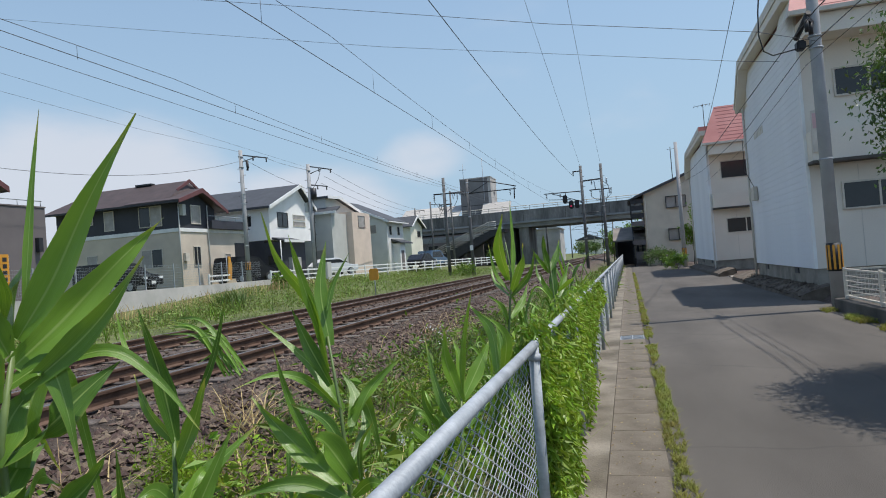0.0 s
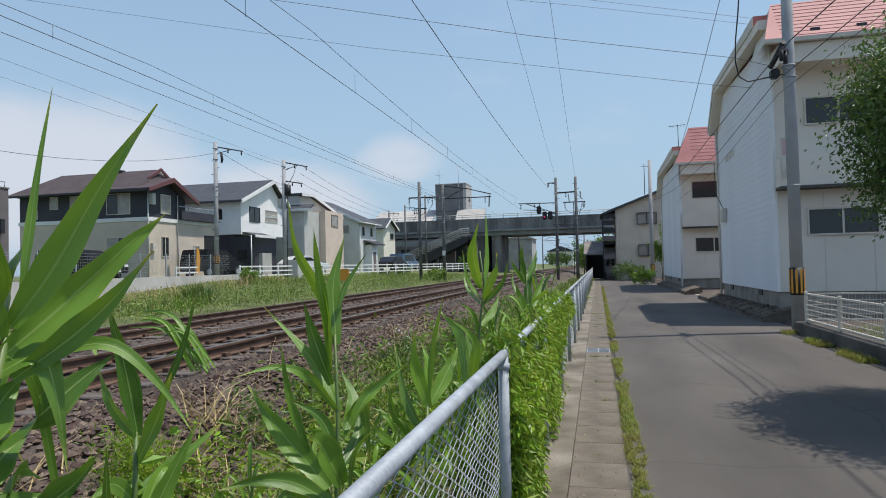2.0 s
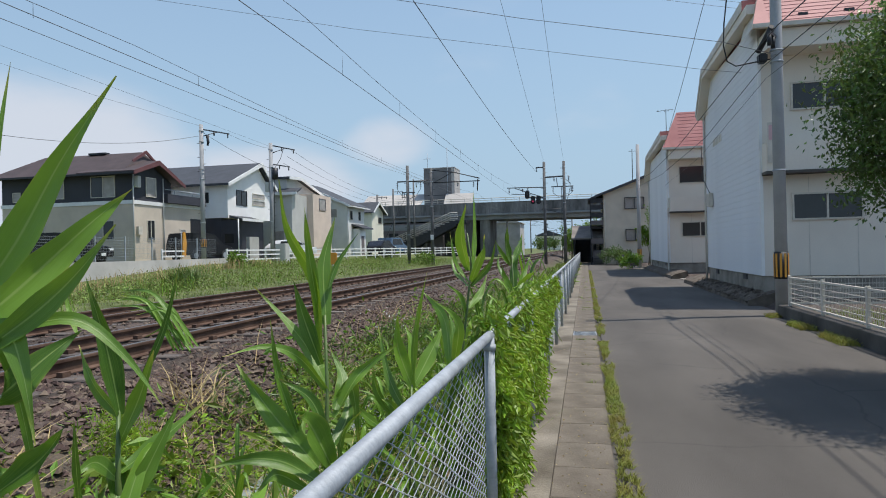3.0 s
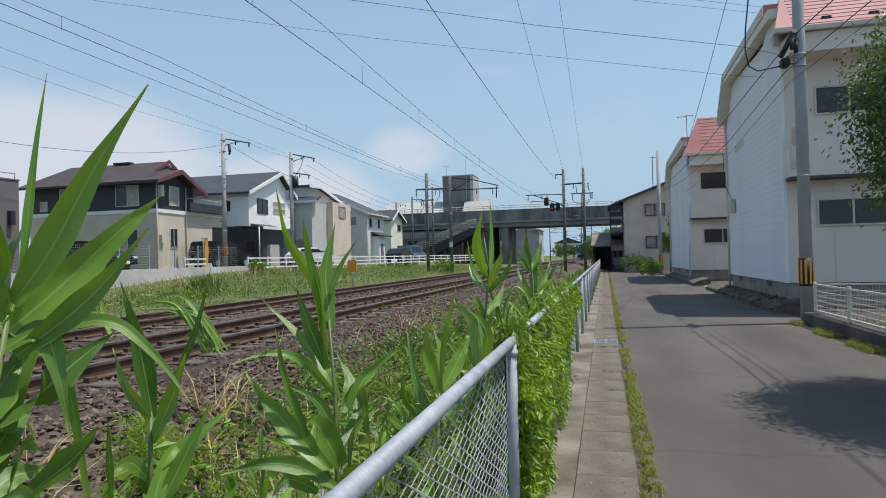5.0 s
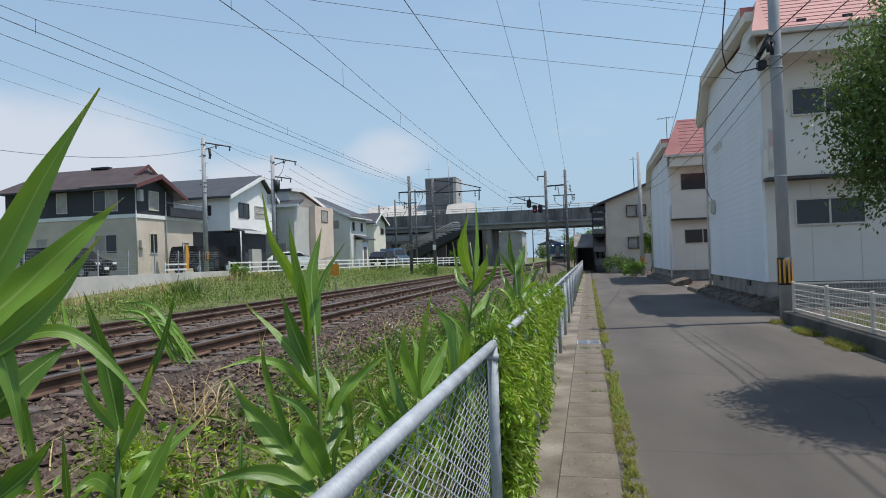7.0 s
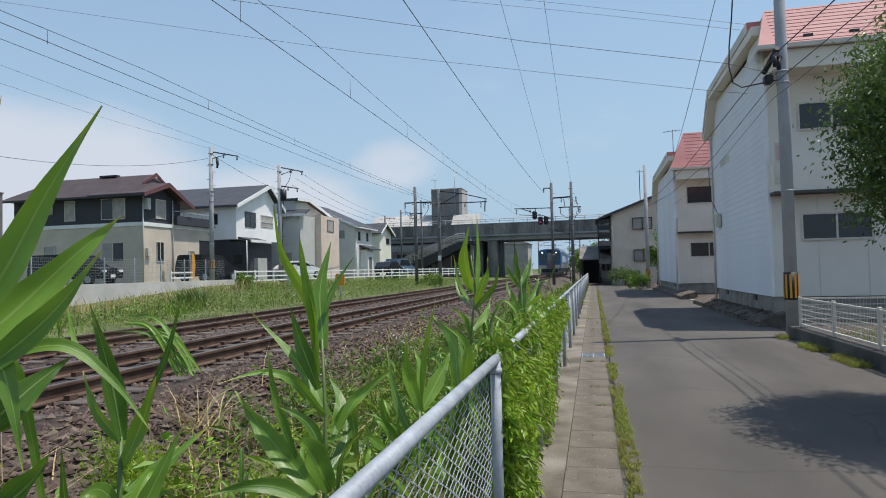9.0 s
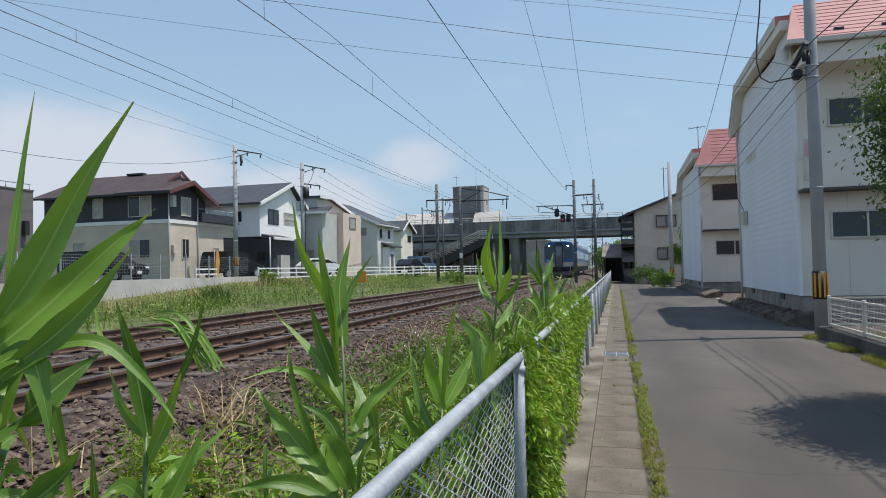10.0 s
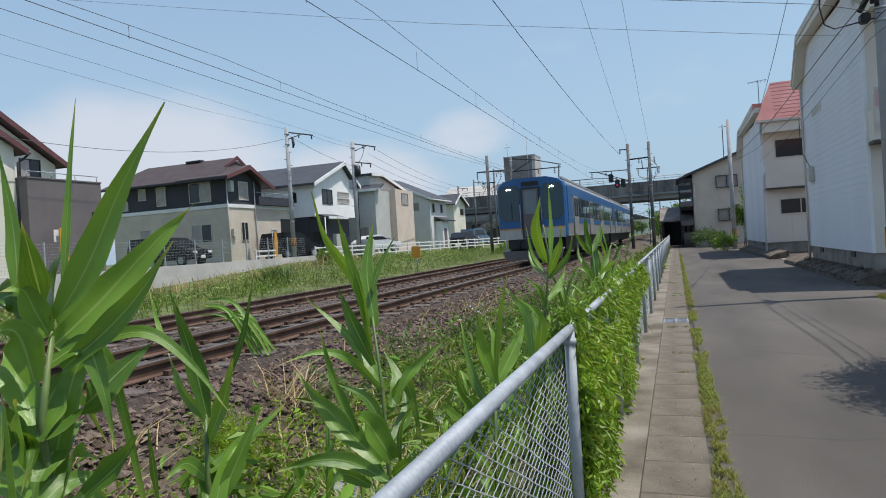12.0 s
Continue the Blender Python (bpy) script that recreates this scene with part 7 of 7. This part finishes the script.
blade(reed_a, ((-1.124, 0.881, 1.258), (-1.090, 0.843, 1.349), (-1.049, 0.804, 1.422)), 0.060)
blade(reed_a, ((-1.107, 0.875, 1.198), (-1.103, 0.937, 1.225), (-1.071, 1.014, 1.218)), 0.045)
blade(reed_a, ((-1.121, 0.864, 1.215), (-1.206, 0.884, 1.245), (-1.286, 0.888, 1.231)), 0.055)
blade(reed_a, ((-1.134, 0.942, 1.512), (-1.137, 0.920, 1.560), (-1.138, 0.897, 1.606), (-1.147, 0.860, 1.606)), 0.050)

reed_b = reed((-1.240, 1.570), (-1.210, 1.455, 1.035), (-1.235, 1.493, 1.203))
blade(reed_b, ((-1.231, 1.494, 1.192), (-1.243, 1.462, 1.380), (-1.253, 1.407, 1.565)), 0.054)
blade(reed_b, ((-1.233, 1.491, 1.190), (-1.329, 1.511, 1.272), (-1.403, 1.546, 1.369)), 0.043)
blade(reed_b, ((-1.221, 1.481, 1.127), (-1.150, 1.472, 1.253), (-1.088, 1.446, 1.375)), 0.055)
blade(reed_b, ((-1.209, 1.462, 1.049), (-1.159, 1.566, 1.108), (-1.092, 1.678, 1.191)), 0.050)
blade(reed_b, ((-1.202, 1.438, 0.980), (-1.274, 1.518, 1.054), (-1.336, 1.535, 0.959)), 0.055)
blade(reed_b, ((-1.178, 1.452, 0.966), (-1.137, 1.500, 1.082), (-1.086, 1.553, 1.225)), 0.048)
blade(reed_b, ((-1.206, 1.532, 1.253), (-1.137, 1.555, 1.417), (-1.080, 1.551, 1.597)), 0.018)
blade(reed_b, ((-1.329, 1.457, 1.413), (-1.365, 1.472, 1.471), (-1.401, 1.487, 1.568)), 0.014)
blade(reed_b, ((-1.215, 1.470, 1.083), (-1.224, 1.536, 0.994), (-1.190, 1.644, 0.933)), 0.040)
blade(reed_b, ((-1.212, 1.454, 1.036), (-1.243, 1.413, 1.090), (-1.262, 1.348, 1.061)), 0.040)
for k in range(12):
    root = Vector((-1.121, 1.624, 1.378)) + Vector((random.uniform(-0.03, 0.03), random.uniform(-0.03, 0.03), random.uniform(-0.04, 0.0)))
    out = Vector((-0.226, -0.010, 0.119)) * random.uniform(0.6, 1.1) + Vector((random.uniform(-0.04, 0.06), random.uniform(-0.05, 0.05), random.uniform(-0.05, 0.07)))
    blade(reed_b, (root, root + out * 0.45 + Vector((0, 0, random.uniform(0.03, 0.07))), root + out), random.uniform(0.006, 0.013))

reed_c = reed((-0.970, 2.190), (-0.964, 2.116, 0.862), (-0.993, 2.177, 1.115), (-1.026, 2.206, 1.387))
blade(reed_c, ((-1.026, 2.189, 1.258), (-1.051, 2.163, 1.511), (-1.124, 2.086, 1.692), (-1.135, 2.024, 1.864)), 0.050)
blade(reed_c, ((-1.018, 2.206, 1.351), (-1.065, 2.272, 1.563), (-1.055, 2.346, 1.754)), 0.062)
blade(reed_c, ((-1.038, 2.197, 1.352), (-1.051, 2.108, 1.604), (-1.032, 2.013, 1.771)), 0.042)
blade(reed_c, ((-1.021, 2.216, 1.482), (-1.006, 2.263, 1.577), (-0.950, 2.321, 1.692)), 0.022)
blade(reed_c, ((-0.985, 2.180, 1.114), (-1.126, 2.244, 1.278), (-1.339, 2.251, 1.473)), 0.054)
blade(reed_c, ((-1.024, 2.182, 1.208), (-1.082, 2.148, 1.379), (-1.110, 2.113, 1.512)), 0.054, up=-0.4)
blade(reed_c, ((-0.991, 2.177, 1.115), (-1.085, 2.117, 1.243), (-1.173, 2.035, 1.284), (-1.270, 1.928, 1.260)), 0.036)
blade(reed_c, ((-0.990, 2.106, 0.864), (-1.189, 2.135, 1.030), (-1.347, 2.158, 1.189)), 0.085, up=-0.4)
blade(reed_c, ((-0.952, 2.126, 0.873), (-1.000, 2.051, 1.026), (-1.004, 1.963, 1.082)), 0.100)
blade(reed_c, ((-0.961, 2.168, 1.024), (-0.899, 2.265, 1.175), (-0.783, 2.359, 1.278)), 0.048, up=-0.4)
blade(reed_c, ((-0.962, 2.188, 1.106), (-0.942, 2.294, 1.106), (-0.919, 2.335, 0.860)), 0.058, up=-0.4)
blade(reed_c, ((-0.940, 2.101, 0.792), (-1.085, 2.046, 0.888), (-1.195, 1.971, 0.912), (-1.285, 1.886, 0.898)), 0.060)
blade(reed_c, ((-1.071, 2.105, 0.980), (-1.129, 2.061, 1.179), (-1.147, 2.020, 1.383)), 0.034)
blade(reed_c, ((-0.961, 2.175, 1.051), (-0.971, 2.266, 1.141), (-1.048, 2.325, 1.244)), 0.054)
blade(reed_c, ((-0.924, 2.126, 0.839), (-0.894, 2.090, 0.998), (-0.814, 2.050, 1.095)), 0.020)
blade(reed_c, ((-1.016, 2.069, 0.799), (-1.127, 2.066, 0.835), (-1.189, 2.046, 0.769)), 0.055)
blade(reed_c, ((-0.960, 2.140, 0.925), (-0.947, 2.268, 1.006), (-1.001, 2.371, 1.120)), 0.050)
blade(reed_c, ((-0.984, 2.146, 0.979), (-1.038, 2.121, 1.098), (-1.141, 2.055, 1.180)), 0.045)
blade(reed_c, ((-0.950, 2.109, 0.823), (-0.869, 2.097, 0.873), (-0.771, 2.064, 0.848)), 0.045)
blade(reed_c, ((-0.973, 2.090, 0.801), (-1.076, 2.154, 0.901), (-1.108, 2.247, 1.007)), 0.060)

reed_d = reed((-0.890, 3.040), (-0.795, 2.870, 0.786), (-0.796, 2.929, 1.030))
blade(reed_d, ((-0.793, 2.917, 0.968), (-0.845, 2.874, 1.169), (-0.830, 2.833, 1.324)), 0.070)
blade(reed_d, ((-0.786, 2.922, 0.985), (-0.726, 3.041, 1.125), (-0.683, 3.144, 1.241)), 0.070)
blade(reed_d, ((-0.795, 2.924, 1.003), (-0.758, 2.869, 1.243), (-0.676, 2.809, 1.521)), 0.036)
blade(reed_d, ((-0.795, 2.924, 1.003), (-0.812, 2.987, 1.161), (-0.850, 3.028, 1.255)), 0.046)
blade(reed_d, ((-0.795, 2.882, 0.828), (-0.928, 2.990, 0.997), (-1.019, 3.109, 1.257)), 0.048)
blade(reed_d, ((-0.873, 2.865, 0.848), (-0.942, 2.841, 0.972), (-0.955, 2.827, 1.088)), 0.042)
blade(reed_d, ((-0.924, 2.836, 0.800), (-0.980, 2.771, 0.875), (-1.008, 2.712, 0.949)), 0.042)
blade(reed_d, ((-0.625, 2.977, 1.070), (-0.665, 3.075, 1.274), (-0.785, 3.137, 1.411)), 0.062)
blade(reed_d, ((-0.599, 2.985, 1.088), (-0.569, 2.915, 1.273), (-0.656, 2.807, 1.396)), 0.052)
blade(reed_d, ((-0.607, 2.987, 1.106), (-0.617, 3.040, 1.221), (-0.642, 3.084, 1.316)), 0.040)
blade(reed_d, ((-0.770, 2.895, 0.853), (-0.723, 3.032, 0.935), (-0.668, 3.155, 0.968)), 0.050)
blade(reed_d, ((-0.804, 2.868, 0.786), (-0.870, 2.846, 0.899), (-0.914, 2.809, 0.943)), 0.050)

reed_e = reed((-0.850, 4.160), (-0.838, 4.305, 0.924), (-0.779, 4.369, 1.513), (-0.804, 4.364, 1.732))
blade(reed_e, ((-0.799, 4.364, 1.473), (-0.831, 4.284, 1.705), (-0.782, 4.207, 1.917)), 0.090)
blade(reed_e, ((-0.773, 4.369, 1.472), (-0.771, 4.461, 1.733), (-0.783, 4.530, 2.051)), 0.040)
blade(reed_e, ((-0.783, 4.364, 1.391), (-0.689, 4.264, 1.593), (-0.651, 4.148, 1.714)), 0.070)
blade(reed_e, ((-0.804, 4.360, 1.391), (-0.895, 4.393, 1.521), (-0.940, 4.428, 1.744)), 0.038)
blade(reed_e, ((-0.805, 4.358, 1.364), (-0.917, 4.463, 1.458), (-0.965, 4.577, 1.576)), 0.040)
blade(reed_e, ((-0.784, 4.362, 1.364), (-0.654, 4.351, 1.510), (-0.601, 4.322, 1.675)), 0.042)
blade(reed_e, ((-0.819, 4.341, 1.176), (-0.851, 4.270, 1.304), (-0.917, 4.185, 1.390)), 0.050)
blade(reed_e, ((-0.797, 4.349, 1.215), (-0.732, 4.459, 1.315), (-0.701, 4.560, 1.435)), 0.050)
blade(reed_e, ((-0.829, 4.318, 1.003), (-0.871, 4.203, 1.124), (-0.910, 4.077, 1.165)), 0.050)

reed_f = reed((-0.780, 6.100), (-0.680, 6.134, 1.161), (-0.694, 6.148, 1.537))
blade(reed_f, ((-0.704, 6.146, 1.462), (-0.732, 6.056, 1.651), (-0.711, 5.965, 1.849)), 0.090)
blade(reed_f, ((-0.689, 6.148, 1.480), (-0.639, 6.261, 1.610), (-0.610, 6.368, 1.772)), 0.070)
blade(reed_f, ((-0.709, 6.145, 1.443), (-0.779, 5.997, 1.579), (-0.814, 5.849, 1.697)), 0.060)
blade(reed_f, ((-0.678, 6.138, 1.217), (-0.682, 6.200, 1.422), (-0.637, 6.261, 1.580)), 0.080)
blade(reed_f, ((-0.638, 6.142, 1.216), (-0.594, 6.296, 1.378), (-0.535, 6.447, 1.559)), 0.060)
blade(reed_f, ((-0.697, 6.136, 1.218), (-0.766, 6.091, 1.353), (-0.782, 6.048, 1.474)), 0.060)
blade(reed_f, ((-0.640, 6.145, 1.272), (-0.500, 6.074, 1.384), (-0.438, 5.993, 1.441)), 0.040)
blade(reed_f, ((-0.732, 6.135, 1.275), (-0.834, 6.235, 1.425), (-0.851, 6.342, 1.578)), 0.050)


def random_reed(x, y, h, leaves, width):
    z = ground_z(x, y)
    lean = Vector((random.uniform(-0.12, 0.12), random.uniform(-0.12, 0.08), 0))
    p = reed((x, y), (x + lean.x * h, y + lean.y * h, z + h * 0.72))
    for k in range(leaves):
        s = 0.15 + 0.8 * k / leaves
        a = k * 2.4 + random.uniform(-0.5, 0.5)
        base = Vector((x, y, z + h * 0.72 * s)) + lean * h * s
        reach = h * random.uniform(0.25, 0.5) * (1.15 - 0.5 * s)
        rise = h * random.uniform(0.2, 0.5) * (0.5 + s)
        fall = random.uniform(-0.5, 1.25)
        out = Vector((math.cos(a), math.sin(a), 0))
        up = Vector((0, 0, rise))
        blade(p, (base, base + out * reach * 0.3 + up * 0.6, base + out * reach * 0.65 + up * 0.95 * (0.75 + 0.25 * fall), base + out * reach + up * fall), width * random.uniform(0.6, 1.1))


random.seed(11)
for (x, y, h, k, w) in ((-1.45, 1.9, 0.7, 7, 0.036), (-1.15, 2.5, 0.6, 8, 0.034), (-1.75, 2.9, 0.6, 7, 0.03), (-0.95, 3.4, 0.7, 7, 0.036), (-1.35, 3.6, 0.7, 7, 0.034), (-1.0, 4.2, 0.85, 8, 0.04),
                        (-1.5, 4.7, 0.75, 7, 0.034), (-0.9, 5.0, 0.95, 8, 0.04), (-1.2, 5.6, 0.9, 9, 0.04), (-1.4, 6.4, 0.95, 8, 0.04), (-1.05, 7.1, 1.15, 9, 0.044),
                        (-0.8, 7.7, 1.15, 9, 0.042), (-1.3, 8.2, 1.1, 9, 0.044), (-0.95, 9.0, 1.2, 9, 0.046), (-1.5, 9.8, 1.0, 8, 0.044), (-1.1, 10.8, 1.15, 8, 0.046), (-0.85, 12.0, 1.1, 8, 0.046),
                        (-2.0, 2.3, 0.5, 6, 0.026), (-0.8, 2.1, 0.5, 7, 0.03), (-1.05, 1.45, 0.62, 8, 0.04), (-1.3, 1.2, 0.75, 9, 0.05), (-1.3, 1.02, 1.35, 12, 0.05), (-1.5, 1.2, 1.3, 12, 0.05), (-1.28, 1.3, 1.1, 12, 0.05)):
    random_reed(x, y, h, k, w)
for k in range(34):
    y = 1.3 + 9.0 * random.random() ** 1.3
    random_reed(random.uniform(-2.6, -0.75), y, random.uniform(0.3, 0.65), random.randint(5, 8), random.uniform(0.016, 0.03))
for (x, y, h) in ((-0.95, 8.6, 1.45), (-0.9, 10.2, 1.4), (-1.2, 12.6, 1.5), (-1.25, 15.6, 1.5)):
    random_reed(x, y, h, 10, 0.048)


# ---- trees and shrubs ----
def tree(name, label, category, foot, centre, radii, n, leaf, material=None, droop=-0.5, limbs=7, trunk=0.09, spread_by=0.15, clump=150):
    t = thing(name, label, category, group="trees and shrubs")
    f, c = Vector(foot), Vector(centre)
    bm = tubes(([f, f.lerp(c, 0.5) + Vector((0.08, 0.05, 0)), c], trunk, 8, trunk * 0.4))
    tips = []
    for k in range(limbs):
        a = k * 2.4
        s = 0.35 + 0.5 * k / limbs
        st = f.lerp(c, s)
        out = Vector((math.cos(a) * radii[0], math.sin(a) * radii[1], radii[2] * random.uniform(-0.35, 0.75))) * 0.85
        en = c + out
        tube(bm, [st, st.lerp(en, 0.5) + Vector((0, 0, 0.1 * radii[2])), en], trunk * 0.42, 6, 0.008)
        tips += [en, st.lerp(en, 0.65)]
    part("trunk", bm, BARK, t)
    # leaves gather in clumps round the limb ends and an uneven shell
    m = max(10, n // clump)
    u = rng.normal(size=(m, 3))
    u /= np.linalg.norm(u, axis=1)[:, None]
    clumps = np.array(centre) + u * np.array(radii) * rng.uniform(0.45, 1.0, (m, 1))
    clumps = np.concatenate([clumps, np.array([tuple(p) for p in tips])])
    pick = rng.integers(0, len(clumps), n)
    size = np.array(radii).mean() * spread_by
    pos = clumps[pick] + rng.normal(0, size, (n, 3))
    pos[:, 2] = np.maximum(pos[:, 2], foot[2] + 0.05)
    d = rng.normal(size=(n, 3)) + np.array([[0, 0, droop]])
    cr = leaf_cloud("crown", pos, d, rng.uniform(0.6, 1.2, n) * leaf, rng.uniform(0.28, 0.5, n) * leaf, material or TREE_LEAF)
    cr.parent = t
    return t


tree("garden_tree", "dense green broadleaf tree overhanging the lane behind a white fence", "tree", (5.1, 7.2, 0.15), (4.55, 7.4, 3.0), (1.95, 1.8, 1.5), 125000, 0.072, limbs=16, droop=-0.7, spread_by=0.09, clump=150)
tree("shrub", "small green shrub beside a utility pole", "shrub", (3.2, 46.6, 0), (3.0, 46.8, 0.6), (0.8, 1.0, 0.5), 900, 0.2, WEED, trunk=0.03)
tree("shrub", "dark green hedge in front of a beige house", "shrub", (2.6, 57.5, 0), (2.6, 57.5, 0.9), (1.3, 1.4, 0.7), 1500, 0.22, trunk=0.04)
tree("shrub", "green climbing shrub beside the farther apartment block", "shrub", (4.6, 50.5, 0), (4.7, 50.5, 2.9), (0.7, 0.8, 1.6), 1200, 0.25, WEED, trunk=0.04)
tree("tree", "green tree behind the carport", "tree", (-1.5, 74, 0), (-1.6, 74, 2.6), (1.0, 1.5, 1.8), 1500, 0.3, WEED)
tree("tree", "green tree beyond the carport roof", "tree", (0.5, 80, 0), (0.6, 80, 4.0), (1.6, 1.5, 1.4), 1500, 0.3, WEED)
tree("ivy_bush", "dark ivy and bushes beside the overpass stairs", "shrub", (-17.6, 87.4, 0.4), (-17.4, 87.6, 2.4), (1.1, 1.0, 2.0), 2200, 0.3)
tree("shrub", "green shrub beside a catenary pole", "shrub", (-11.9, 50.0, 0.4), (-12.6, 49.5, 1.0), (0.9, 0.8, 0.7), 700, 0.2, WEED, trunk=0.03)
tuft = on_ground(rng.normal(-16.7, 0.28, 420), rng.normal(24.3, 0.35, 420))
tagged(blade_cloud("grass_tuft", tuft, rng.uniform(0.5, 1.1, 420), rng.uniform(0.02, 0.04, 420), 0.55, TREE_LEAF), "dark green tuft of tall grass on the railway bank", "grass", kind="stuff")
tree("shrub", "green shrub below the white rail fence", "shrub", (-21.0, 36.0, 0.8), (-21.0, 36.0, 1.35), (0.6, 0.6, 0.5), 500, 0.2, WEED, trunk=0.03)
tree("shrub", "pale green shrub in front of a cream house", "shrub", (-22.3, 73.4, 0.9), (-22.3, 73.4, 2.0), (0.9, 0.9, 0.9), 700, 0.25, VINE, trunk=0.03)
for (x, y) in ((-13, 240), (-17, 260), (8, 150), (12, 180), (-24, 220)):
    tree("tree", "distant green tree beyond the overpass", "tree", (x, y, 0.2), (x, y, 3.6), (3.5, 3.5, 2.6), 900, 0.9)


# ---- movement ----
def sway(plant, foot, rows):
    """Leans a plant about its foot: rows of seconds, degrees to the side, degrees forward."""
    out = []
    for t, side, ahead in rows:
        out.append((t, Matrix.Translation(foot) @ pose(0, 0, 0, ahead, side, 0) @ Matrix.Translation(-foot)))
    walk(plant, out)


def motions():
    rows = []
    for t in (0.0, 3.0, 6.0, 9.0, 9.5, 10.0, 10.5, 11.0, 11.5, 12.0):
        rows.append((t, pose(-5.5, 26.2 + 19.3 * (12.0 - t), TRACKS[0][1])))
    walk(moving_train, rows)
    # wind in the reeds
    lean = {0: ((0, 0.3), (1.5, 3.1), (2.5, 1.8), (4.0, 1.2), (5.5, 1.0), (6.5, 0.6), (8.0, 0.3), (9.5, 0.0), (10.5, 0.8), (12.0, 0.0)),
            2: ((0, -3.0), (0.5, -0.1), (1.5, 1.2), (2.5, 3.8), (4.0, 1.6), (5.5, 0.0), (6.5, 1.0), (8.0, 2.0), (9.5, 2.2), (10.5, 0.6), (12.0, -1.2))}
    for i, (plant, foot) in enumerate(REEDS):
        if i in lean:
            sway(plant, foot, [(t, a, 0) for t, a in lean[i]])
        else:
            sway(plant, foot, [(t, 1.3 * noise.noise((i * 3.7, t * 0.55, 0)), 0.7 * noise.noise((i * 1.9, t * 0.5, 8))) for t in [k * 0.75 for k in range(17)]])


motions()
